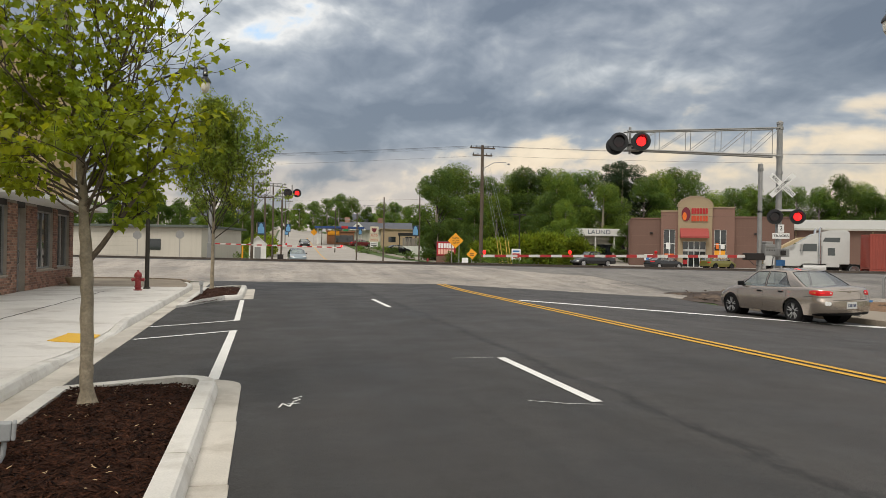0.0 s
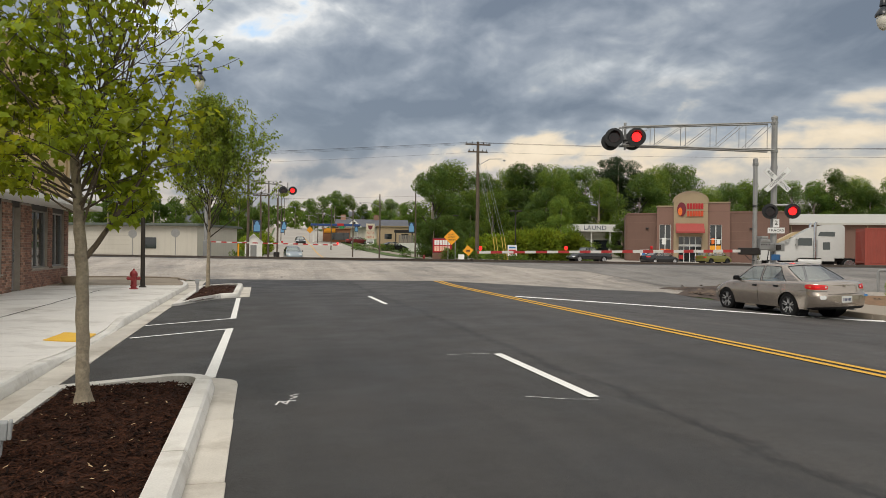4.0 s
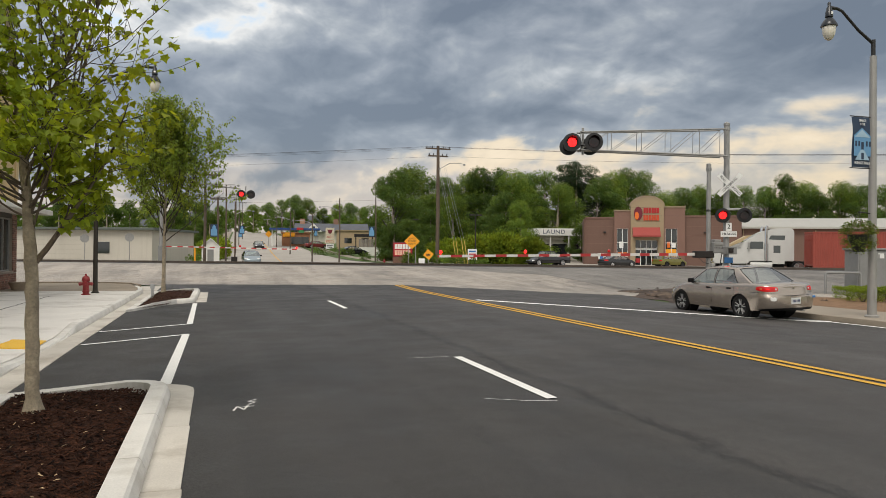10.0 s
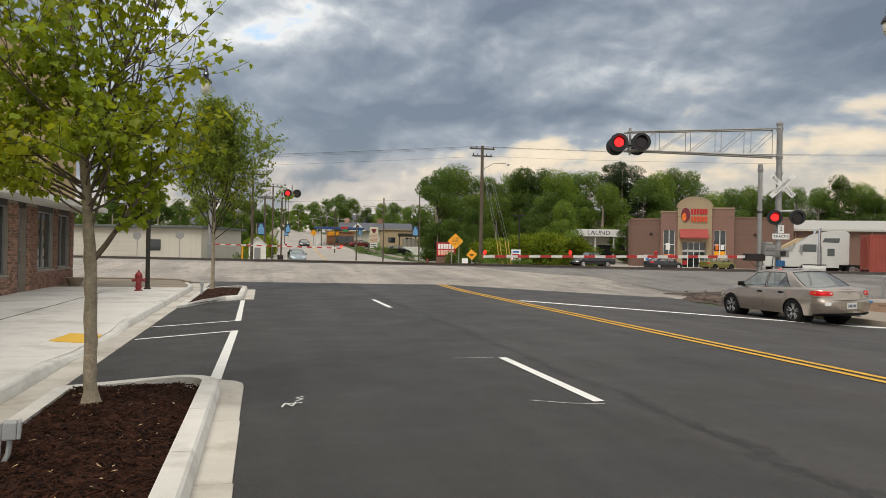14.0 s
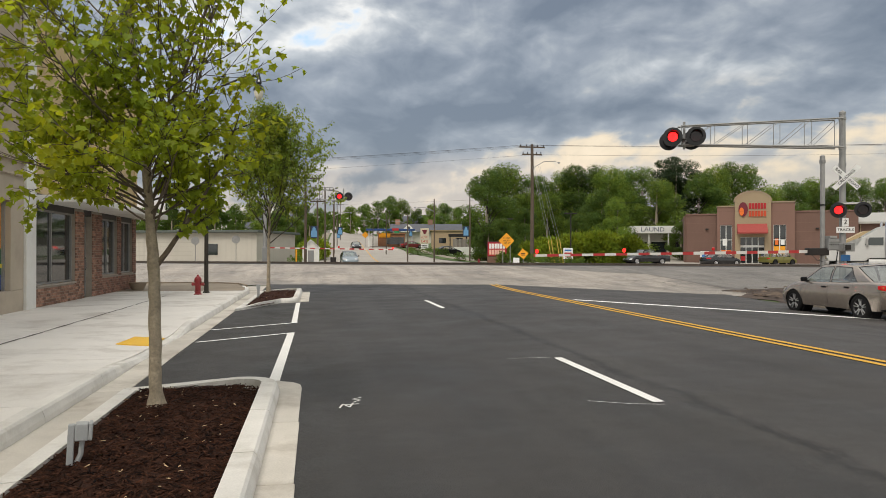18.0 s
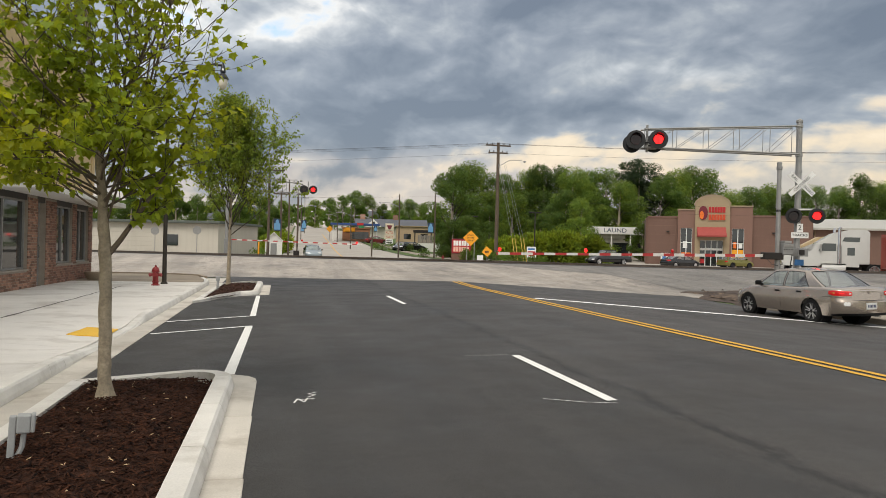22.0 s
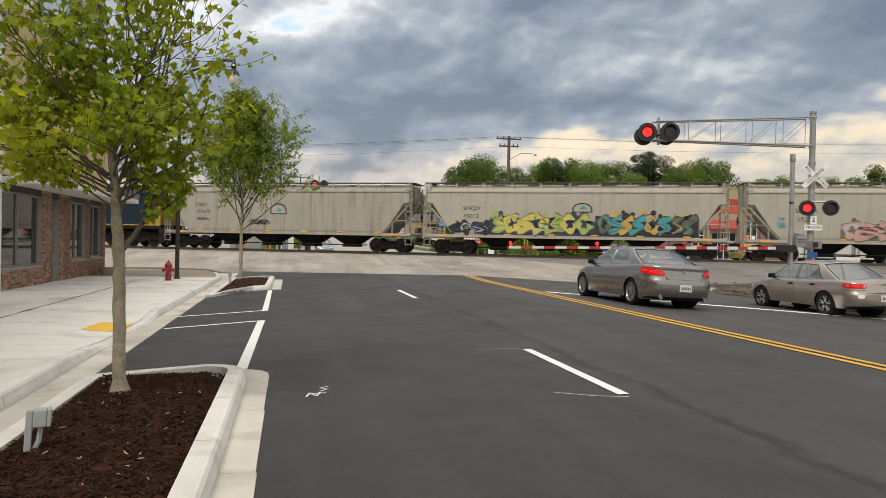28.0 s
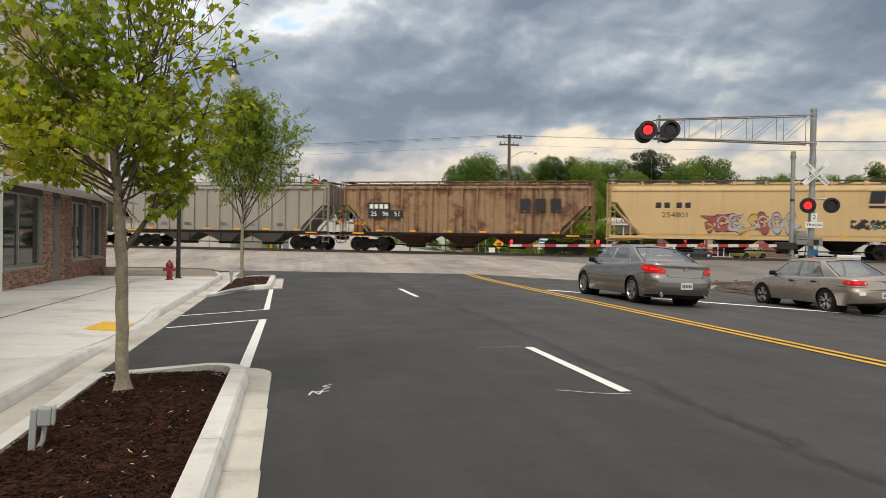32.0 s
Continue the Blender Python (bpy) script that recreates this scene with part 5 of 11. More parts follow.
def coupler(v, x):
    bm = B()
    box(bm, x - 0.45, -0.11, 0.72, x + 0.45, 0.11, 0.98, 0.03)
    box(bm, x - 0.12, -0.2, 0.70, x + 0.12, 0.2, 1.02, 0.04)
    part("coupler", bm, soot, v)
    bm = B()
    tube(bm, [(x - 0.5, -0.35, 0.85), (x - 0.2, -0.37, 0.5), (x + 0.2, -0.36, 0.48), (x + 0.5, -0.35, 0.82)], 0.03, 6)
    part("air_hose", bm, black_paint, v)


def ladder(v, x, y, z0, z1, w=0.42, m=None, across=False, step=0.36, r=0.018):
    bm = B()
    d = (0, w) if across else (w, 0)
    for k in (0, 1):
        tube(bm, [(x + d[0] * k, y + d[1] * k, z0), (x + d[0] * k, y + d[1] * k, z1)], r * 1.3, 5)
    z = z0 + 0.1
    while z < z1:
        tube(bm, [(x, y, z), (x + d[0], y + d[1], z)], r, 5)
        z += step
    part("ladder", bm, m or soot, v)


def rail_walkway(v, x0, x1, y, z0, h, m, n):
    bm = B()
    tube(bm, [(x0, y, z0 + h), (x1, y, z0 + h)], 0.022, 5)
    for i in range(n + 1):
        x = x0 + (x1 - x0) * i / n
        tube(bm, [(x, y, z0), (x, y, z0 + h)], 0.018, 5)
    part("handrail", bm, m, v)


def lettered(v, s, x, z, size, m, y=-1.57, stretch=1.0, name="lettering"):
    return words(s, size, Matrix.Translation((x, y, z)) @ Matrix.Rotation(radians(90), 4, "X"), m, v, name, stretch=stretch)


def plate(v, name, pts, y, m, t=0.006, label=""):
    """A flat patch on the near side."""
    bm = B()
    slab(bm, pts, t, "y", y - t)
    return part(name, bm, m, v, label)


def locomotive(mark, flip, number, label):
    v = thing("locomotive", label, "locomotive")
    L = 22.3
    # all x run from the cab end; flip turns the whole engine round
    kids_before = set(bpy.data.objects)
    def bx(name, x0, y0, z0, x1, y1, z1, m, bev=0.03, lab=""):
        bm = B()
        box(bm, x0, y0, z0, x1, y1, z1, bev)
        return part(name, bm, m, v, lab)
    bx("frame", 0.55, -1.5, 1.28, L - 0.55, 1.5, 1.58, soot)
    for sy in (-1, 1):
        bx("deck_stripe", 0.6, sy * 1.5 - 0.012, 1.53, L - 0.6, sy * 1.5 + 0.012, 1.61, rail_yellow, 0, "yellow stripe along the walkway edge")
    # nose and cab
    bm = B()
    slab(bm, [(0.85, 1.58), (0.85, 3.05), (1.15, 3.22), (1.95, 3.48), (1.95, 1.58)], 2.3, "y", -1.15)
    part("nose", bm, navy if not flip else rail_yellow, v)
    bm = B()
    slab(bm, [(1.9, 1.58), (1.9, 3.45), (2.12, 4.25), (2.2, 4.30), (4.0, 4.30), (4.05, 1.58)], 2.96, "y", -1.48)
    cab = part("cab", bm, navy, v, "dark blue crew cab")
    bm = B()
    slab(bm, [(2.05, 4.305), (2.2, 4.50), (3.5, 4.64), (4.04, 4.60), (4.04, 4.305)], 2.86, "y", -1.43)
    part("cab_roof", bm, cab_white, v, "off-white cab roof")
    for sy in (-1, 1):
        for x0, x1 in ((2.35, 2.9), (3.0, 3.62)):
            bm = B()
            box(bm, x0, sy * 1.485 - 0.015, 3.45, x1, sy * 1.485 + 0.015, 4.12)
            w = part("cab_window", bm, car_glass, cab)
            for a in (x0 - 0.03, x1):
                bm = B()
                box(bm, a, sy * 1.49 - 0.02, 3.42, a + 0.03, sy * 1.49 + 0.02, 4.15)
                part("window_frame", bm, galv, w)
        bm = B()
        slab(bm, [(2.2, 4.20), (2.2, 4.16), (3.7, 4.16), (3.7, 4.20)], 0.35, "y", -1.83 if sy < 0 else 1.48)
        part("sunshade", bm, navy, cab)
    bm = B()
    slab(bm, [(1.02, 2.9), (1.45, 3.28), (1.45, 3.0)], 1.2, "y", -0.6)
    part("headlight_box", bm, navy, v)
    # long hood in its sections
    for x0, x1, w, z1 in ((4.06, 7.6, 1.44, 4.56), (7.61, 9.2, 1.34, 4.60), (9.21, 14.4, 1.30, 4.46), (14.41, 20.6, 1.24, 4.3), (20.61, 21.3, 1.24, 4.2)):
        bx("hood", x0, -w, 1.58, x1, w, z1, navy, 0.05)
    bx("end_panel", 21.29, -1.16, 1.62, 21.33, 1.16, 4.12, rail_yellow, 0.01, "yellow end panel")
    # radiator wings
    bm = B()
    slab(bm, [(-1.52, 4.08), (-1.52, 4.55), (-1.25, 4.86), (1.25, 4.86), (1.52, 4.55), (1.52, 4.08), (1.24, 3.98), (-1.24, 3.98)], 6.4, "x", 14.9)
    part("radiator_wing", bm, navy, v, "overhanging radiator housing")
    for k in range(9):
        bm = B()
        box(bm, 15.1 + 0.68 * k, -1.35, 4.862, 15.62 + 0.68 * k, 1.35, 4.90, 0.01)
        part("radiator_grille", bm, soot, v)
    # louvres and doors
    for x0, x1, z0, z1 in ((5.05, 6.0, 4.02, 4.5), (7.75, 8.75, 4.02, 4.5)):
        bx("louvre", x0, -1.465, z0, x1, -1.43, z1, black_paint, 0.004)
        for k in range(3):
            bx("louvre_slat", x0 + 0.02, -1.49, z0 + 0.06 + 0.15 * k, x1 - 0.02, -1.466, z0 + 0.10 + 0.15 * k, rust_mat, 0)
    for x0, x1, z0, z1 in ((10.2, 10.75, 3.7, 4.3), (2.7, 3.25, 1.75, 2.35)):
        bx("vent_panel", x0, -1.50 if x0 < 4 else -1.33, z0, x1, -1.29, z1, black_paint, 0.004)
    for k in range(6):
        x0 = 15.3 + 0.82 * k
        bx("engine_door", x0, -1.262, 1.8 + (0.1 if k > 2 else 0), x0 + 0.62, -1.235, 3.5, soot if k % 2 == 0 else navy, 0.006)
    for k in range(8):
        x0 = 4.4 + 1.18 * k
        if x0 < 14:
            bx("hood_door", x0, -1.46 if x0 < 7.4 else -1.35, 1.75, x0 + 1.0, -1.28, 2.75, navy, 0.006)
    bx("horn", 12.4, -0.2, 4.55, 13.1, -0.05, 4.66, black_paint, 0.01)
    bx("horn_mount", 12.6, -0.25, 4.44, 12.8, 0.05, 4.56, black_paint, 0.01)
    bx("exhaust", 13.5, -0.35, 4.44, 14.3, 0.35, 4.72, soot, 0.03)
    # tank, steps, pilot
    bm = B()
    slab(bm, [(-1.48, 1.05), (-1.48, 0.55), (-1.1, 0.28), (1.1, 0.28), (1.48, 0.55), (1.48, 1.05), (1.3, 1.25), (-1.3, 1.25)], 7.4, "x", 6.7)
    part("fuel_tank", bm, soot, v, "long black fuel tank")
    for x in (0.25, L - 0.75):
        bx("step_well", x, -1.5, 0.30, x + 0.5, 1.5, 1.35, soot, 0.02)
        for k in range(3):
            bx("step", x - 0.02, -1.54, 0.42 + 0.32 * k, x + 0.52, -1.5, 0.47 + 0.32 * k, galv, 0)
    bx("plow", 0.0, -1.4, 0.14, 0.24, 1.4, 0.8, soot, 0.05)
    for x0, x1, z in ((5.6, 6.6, 1.0), (14.3, 16.2, 1.0)):
        for sy in (-1, 1):
            bm = B()
            tube(bm, [(x0, sy * 1.2, z), (x1, sy * 1.2, z)], 0.2, 12)
            part("air_reservoir", bm, soot, v, smooth=True)
    bx("centre_sill", 1.0, -0.7, 0.75, L - 1.0, 0.7, 1.29, soot, 0.02)
    bx("battery_box", 4.25, -1.50, 1.62, 5.5, -1.30, 2.1, navy, 0.02)
    for x0 in (9.2, 14.4):
        bx("hood_seam", x0 - 0.012, -1.31, 1.6, x0 + 0.012, -1.295, 4.45, soot, 0)
    rail_walkway(v, 4.1, 20.8, -1.47, 1.62, 1.0, navy, 12)
    rail_walkway(v, 0.6, 1.8, -1.45, 1.62, 1.0, rail_yellow, 2)
    rail_walkway(v, 21.0, L - 0.5, -1.45, 1.62, 1.0, rail_yellow, 2)
    bogie(v, 3.4, 3, W_LOCO, 0.53, 1.75)
    bogie(v, L - 3.4, 3, W_LOCO, 0.53, 1.75)
    coupler(v, -0.05)
    if flip:
        R = Matrix.Translation((L, 0, 0)) @ Matrix.Rotation(math.pi, 4, "Z")
        for o in v.children:
            o.data.transform(R) if o.type == "MESH" else None
            for c in o.children:
                if c.data.name.startswith("wheel"):
                    c.matrix_basis = R @ c.matrix_basis
                else:
                    c.data.transform(R)
    # the railway's mark, as plain blocks in its colour
    mc = rail_yellow if not flip else rail_orange
    x0 = 9.55 if not flip else 7.55
    sc_ = 1.0 if not flip else 0.82
    yf = -1.362 if not flip else -1.362
    for k, (a, w) in enumerate(((0, 1.2), (1.3, 1.15), (2.55, 1.45))):
        o, w = x0 + a * sc_, w * sc_
        plate(v, "mark_block", [(o + 0.12, 2.36), (o, 2.55), (o, 3.65), (o + 0.12, 3.88), (o + w - 0.14, 3.88), (o + w, 3.66), (o + w, 2.58), (o + w - 0.14, 2.36)], yf, mc, 0.02)
        plate(v, "mark_gap", [(o + 0.42, 2.85), (o + 0.42, 3.4), (o + w * 0.72, 3.4), (o + w * 0.72, 2.85)], yf - 0.022, navy, 0.006)
    if flip:
        for o, sgn in ((6.75, 1), (11.65, -1)):
            plate(v, "mark_bracket", [(o, 2.2), (o, 4.1), (o + 0.36 * sgn, 4.1), (o + 0.36 * sgn, 3.98), (o + 0.13 * sgn, 3.98), (o + 0.13 * sgn, 2.32), (o + 0.36 * sgn, 2.32), (o + 0.36 * sgn, 2.2)], yf, mc, 0.02)
        for o in (7.35, 7.85, 10.5, 11.0):
            plate(v, "mark_dot", [(o + 0.17 * math.cos(k * 0.785), 2.0 + 0.17 * math.sin(k * 0.785)) for k in range(8)], yf, mc, 0.02)
    else:
        lettered(v, number, 3.02, 2.98, 0.62, rail_yellow, -1.49, 1.05, "road_number")
        plate(v, "placard", [(0.95, 1.85), (1.15, 1.85), (1.15, 2.05), (0.95, 2.05)], -1.16, sign_white)
        for x, z in ((4.6, 2.2), (6.6, 1.75), (7.9, 1.78), (12.0, 3.96), (13.0, 3.9), (10.35, 2.85)):
            plate(v, "stencil", [(x, z), (x + 0.2, z), (x + 0.2, z + 0.07), (x, z + 0.07)], -1.49 if x < 9 else -1.36, sign_white)
    return v, L + 0.3


def sprayed(bm, pts, w, y, rnd):
    """A fat brushed line, swelling and tapering, flat on the side."""
    fine = []
    for i in range(len(pts) - 1):
        p0, p1, p2, p3 = pts[max(i - 1, 0)], pts[i], pts[i + 1], pts[min(i + 2, len(pts) - 1)]
        for k in range(5):
            t = k / 5
            fine.append(tuple(0.5 * (2 * p1[c] + (p2[c] - p0[c]) * t + (2 * p0[c] - 5 * p1[c] + 4 * p2[c] - p3[c]) * t * t + (3 * p1[c] - p0[c] - 3 * p2[c] + p3[c]) * t ** 3) for c in (0, 1)))
    fine.append(pts[-1])
    prev = None
    n = len(fine)
    for i, (px, pz) in enumerate(fine):
        qx, qz = fine[min(i + 1, n - 1)]
        ox, oz = fine[max(i - 1, 0)]
        d = Vector((qx - ox, qz - oz))
        d = d.normalized() if d.length > 1e-6 else Vector((1, 0))
        ww = w * (0.75 + 0.4 * math.sin(i * 0.9 + px))
        cur = [bm.verts.new((px - d.y * ww, y, pz + d.x * ww)), bm.verts.new((px + d.y * ww, y, pz - d.x * ww))]
        if prev:
            bm.faces.new((prev[0], prev[1], cur[1], cur[0]))
        prev = cur


def graffiti(v, x0, x1, z0, z1, cols, seed, y, letters=6, dark=None):
    """Spray paint: dark bubbles behind, then fat interlocking strokes with an outline and a fill."""
    rnd = random.Random(seed)
    w = (x1 - x0) / letters
    h = z1 - z0
    edge = dark or decal_black
    if dark:
        bm = B()
        top_ = [(x0 - 0.2 + (x1 - x0 + 0.4) * i / 40, z0 + h * (0.62 + 0.22 * math.sin(i * 0.8 + seed) + 0.12 * math.sin(i * 2.3))) for i in range(41)]
        slab(bm, [(x0 - 0.2, z0)] + top_ + [(x1 + 0.2, z0)], 0.002, "y", y - 0.002)
        part("graffiti_ground", bm, dark, v, "dark sprayed background")
        for k in range(letters * 2):
            bm = B()
            r_ = h * rnd.uniform(0.07, 0.18)
            c = (x0 + (x1 - x0) * rnd.random(), z0 + h * rnd.uniform(0.72, 1.0))
            slab(bm, [(c[0] + r_ * math.cos(q * 0.4189), c[1] + r_ * math.sin(q * 0.4189)) for q in range(15)], 0.002, "y", y - 0.0025 - 0.0001 * k)
            part("graffiti_bubble", bm, rnd.choice((dark, edge, cols[-1])), v)
    for k in range(letters):
        a = x0 + w * k
        zs, hh = z0 + h * 0.14, h * 0.72
        # thick zigzag wedges and hooks, no letter shapes
        lean = rnd.uniform(-0.5, 0.5)
        m_ = rnd.randint(4, 5)
        pts = []
        for i in range(m_):
            px = (0.15 if i % 2 == 0 else 0.95) + rnd.uniform(-0.3, 0.3) + (0.3 * i / m_ - 0.15)
            pz = i / (m_ - 1) * rnd.uniform(0.85, 1.0)
            pts.append((a + w * (px + lean * (pz - 0.5)), zs + hh * pz))
        if rnd.random() < 0.35:
            pts = [(a + w * (0.5 + 0.42 * math.cos(0.7 + q * 1.1)), zs + hh * (0.5 + 0.42 * math.sin(0.7 + q * 1.1))) for q in range(6)]
        tw = min(w, h) * rnd.uniform(0.20, 0.29)
        c = cols[rnd.randrange(len(cols))]
        for kind, mm, ww, dy in (("graffiti_outline", edge, tw * 1.3, 0.006), ("graffiti_stroke", c, tw, 0.009), ("graffiti_highlight", sp_pale if rnd.random() < 0.4 else cols[(k + 1) % len(cols)], tw * 0.25, 0.012)):
            bm = B()
            sprayed(bm, pts if kind != "graffiti_highlight" else pts[: max(3, len(pts) // 2 + 1)], ww, y - dy - 0.0004 * k, rnd)
            part(kind, bm, mm, v)


def covered_hopper(label, L, paint, style, marks, seed):
    """style: 'smooth' or 'ribbed'. Body with sloped ends, bays below, ladders and running boards."""
    v = thing("hopper_car", label, "railway car", group="hopper cars of the freight train")
    rnd = random.Random(seed)
    e = 0.62
    Y = 1.55
    if style == "smooth":
        levels = [(1.22, Y - 0.06, 2.5), (1.40, Y - 0.01, 2.35), (1.9, Y, 1.9), (3.30, Y, e + 0.35), (3.301, Y, e), (3.95, Y - 0.02, e), (4.18, Y - 0.10, e), (4.36, Y - 0.42, e + 0.02), (4.46, 0.6, e + 0.05)]
    else:
        levels = [(1.22, Y - 0.13, 2.6), (1.6, Y - 0.12, 2.45), (3.05, Y - 0.11, e + 0.35), (3.051, Y - 0.11, e), (4.2, Y - 0.11, e), (4.3, Y - 0.2, e), (4.46, 0.8, e + 0.05)]
    bm = B()
    rows = []
    for z, y, ins in levels:
        rows.append([bm.verts.new(c) for c in ((ins, -y, z), (L - ins, -y, z), (L - ins, y, z), (ins, y, z))])
    for r0, r1 in zip(rows, rows[1:]):
        for k in range(4):
            bm.faces.new((r0[k], r0[(k + 1) % 4], r1[(k + 1) % 4], r1[k]))
    bm.faces.new(rows[0][::-1])
    bm.faces.new(rows[-1])
    body = part("body", bm, paint, v)
    if style == "ribbed":
        n = 16
        me = None
        for k in range(n + 1):
            x = e + 0.08 + (L - 2 * e - 0.16) * k / n
            z0 = 1.25 if 2.6 < x < L - 2.6 else (3.05 if (x < 1.2 or x > L - 1.2) else 1.25 + (2.6 - min(x, L - x)) * 1.2)
            for sy in (-1, 1):
                bm = B()
                box(bm, x - 0.055, sy * (Y - 0.05) - 0.06, z0, x + 0.055, sy * (Y - 0.05) + 0.06, 4.2, 0)
                part("rib", bm, paint, body)
        bm = B()
        box(bm, e, -Y, 4.14, L - e, -Y + 0.12, 4.26)
        box(bm, e, Y - 0.12, 4.14, L - e, Y, 4.26)
        part("top_chord", bm, paint, body)
    else:
        for sy in (-1, 1):
            bm = B()
            box(bm, e, sy * (Y + 0.012) - 0.02, 3.98, L - e, sy * (Y + 0.012) + 0.02, 4.06, 0.01)
            part("top_band", bm, paint, body)
    # side sill
    for sy in (-1, 1):
        bm = B()
        box(bm, 0.5, sy * 1.5 - 0.05, 1.08, L - 0.5, sy * 1.5 + 0.05, 1.26, 0.01)
        part("side_sill", bm, paint if style == "smooth" else soot, v)
    # running boards and hatches on the roof
    bm = B()
    for sy in (-1, 1):
        box(bm, 0.35, sy * 1.05 - 0.3, 4.60, L - 0.35, sy * 1.05 + 0.3, 4.64)
    for x in (0.35, L - 0.95):
        box(bm, x, -0.74, 4.60, x + 0.6, 0.74, 4.64)
    part("running_board", bm, mat("grating_dark", (0.09, 0.085, 0.08), 0.7, 0.4) if style == "smooth" else paint, v)
    for k in range(11):
        x = 0.7 + (L - 1.4) * k / 10
        for sy in (-1, 1):
            bm = B()
            box(bm, x - 0.05, sy * 1.3 - 0.04, 4.2, x + 0.05, sy * 1.3 + 0.04, 4.60)
            part("board_bracket", bm, paint, v)
    for k in range(8):
        bm = B()
        x = 1.6 + (L - 3.2) * k / 7
        box(bm, x - 0.7, -0.42, 4.44, x + 0.7, 0.42, 4.56, 0.02)
        part("hatch_cover", bm, paint, v)
    # discharge bays
    nb = 4 if style == "smooth" else 3
    for k in range(nb):
        c = 3.6 + (L - 7.2) * (k + 0.5) / nb
        hw = (L - 6.4) / nb / 2 * (0.86 if style == "smooth" else 0.95)
        bm = B()
        lo = [bm.verts.new((c + a, b, 0.42)) for a, b in ((-0.35, -0.55), (0.35, -0.55), (0.35, 0.55), (-0.35, 0.55))]
        hi = [bm.verts.new((c + a * hw, b, 1.24)) for a, b in ((-1, -1.36), (1, -1.36), (1, 1.36), (-1, 1.36))]
        for q in range(4):
            bm.faces.new((lo[q], lo[(q + 1) % 4], hi[(q + 1) % 4], hi[q]))
        bm.faces.new(lo[::-1])
        bm.faces.new(hi)
        part("hopper_bay", bm, soot if style == "smooth" else paint if paint is not hopper_rust else rust_mat, v)
        bm = B()
        box(bm, c - 0.5, -0.65, 0.30, c + 0.5, 0.65, 0.41, 0.01)
        part("outlet_gate", bm, soot, v)
    bm = B()
    tube(bm, [(3.6, -1.2, 0.45), (L - 3.6, -1.2, 0.45)], 0.04, 6)
    for k in range(5):
        x = 3.8 + (L - 7.6) * k / 4
        tube(bm, [(x, -1.2, 0.45), (x, -1.2, 1.1)], 0.025, 5)
    part("brake_pipe", bm, soot, v)
    # end platforms, posts and ladders
    for side, x in ((1, 0.3), (-1, L - 0.3)):
        bm = B()
        box(bm, x if side > 0 else x - 2.2, -1.45, 1.0, x + 2.2 if side > 0 else x, 1.45, 1.1)
        part("end_platform", bm, paint, v)
        for y in (-1.42, 1.42):
            for nm, a, b, r_ in (("end_post", (0.25, 1.1), (0.25, 4.4), 0.045), ("end_post", (1.5, 1.1), (1.5, 2.6), 0.04), ("end_brace", (0.25, 3.3), (2.1, 1.25), 0.05), ("grab_rail", (0.25, 2.1), (1.5, 2.1), 0.025)):
                bm = B()
                tube(bm, [(x + side * a[0], y, a[1]), (x + side * b[0], y, b[1])], r_, 6)
                part(nm, bm, paint, v)
        ladder(v, x + (0.12 if side > 0 else -0.55), -1.52, 0.45, 4.55, 0.42, paint)
        ladder(v, x + side * 0.05, -0.9, 1.1, 4.5, 0.42, paint, True)
        bm = B()
        turned(bm, [(0.27, 0), (0.27, 0.03)], 14, Matrix.Translation((x + side * 0.05, 0.6, 2.4)) @ Matrix.Rotation(radians(90), 4, "Y"))
        part("brake_wheel", bm, soot, v)
        plate(v, "safety_stripe", [(x + side * 1.0, 1.13), (x + side * 1.8, 1.13), (x + side * 1.8, 1.21), (x + side * 1.0, 1.21)][::side], -1.552, sign_yellow)
    for k in range(6):
        xx = 3.0 + (L - 6) * k / 5
        plate(v, "reflector_strip", [(xx, 1.28), (xx + 0.45, 1.28), (xx + 0.45, 1.36), (xx, 1.36)] if style == "smooth" else [(xx, 1.3), (xx + 0.5, 1.3), (xx + 0.5, 1.42), (xx, 1.42)], -Y - 0.003, sign_yellow)
    bogie(v, 2.25, 2, W_CAR, 0.46, 1.78)
    bogie(v, L - 2.25, 2, W_CAR, 0.46, 1.78)
    coupler(v, 0.0)
    marks(v, L, -Y - 0.004)
    return v


def spray(name, c):
    return mat(name, c, 0.6, vary=0.18, scale=2.2, grain=0.08, gscale=14)


sp_yellow, sp_olive, sp_teal, sp_navy = spray("spray_yellow", (0.52, 0.44, 0.09)), spray("spray_olive", (0.10, 0.12, 0.07)), spray("spray_teal", (0.05, 0.27, 0.29)), spray("spray_navy", (0.025, 0.035, 0.06))
sp_pink, sp_black, sp_pale, sp_gold = spray("spray_pink", (0.48, 0.27, 0.25)), spray("spray_black", (0.02, 0.018, 0.022)), spray("spray_pale_blue", (0.33, 0.45, 0.46)), spray("spray_gold", (0.50, 0.31, 0.07))
sp_red, sp_grey, sp_green = spray("spray_red", (0.30, 0.07, 0.05)), spray("spray_grey", (0.35, 0.35, 0.38)), spray("spray_green", (0.30, 0.36, 0.10))


def tiny_lines(v, x, z, n, w, y, m=decal_black, gap=0.075):
    for k in range(n):
        plate(v, "data_line", [(x, z - gap * k), (x + w * (0.7 + 0.3 * ((k * 7) % 3) / 2), z - gap * k), (x + w * (0.7 + 0.3 * ((k * 7) % 3) / 2), z - gap * k + 0.028), (x, z - gap * k + 0.028)], y, m, 0.004)


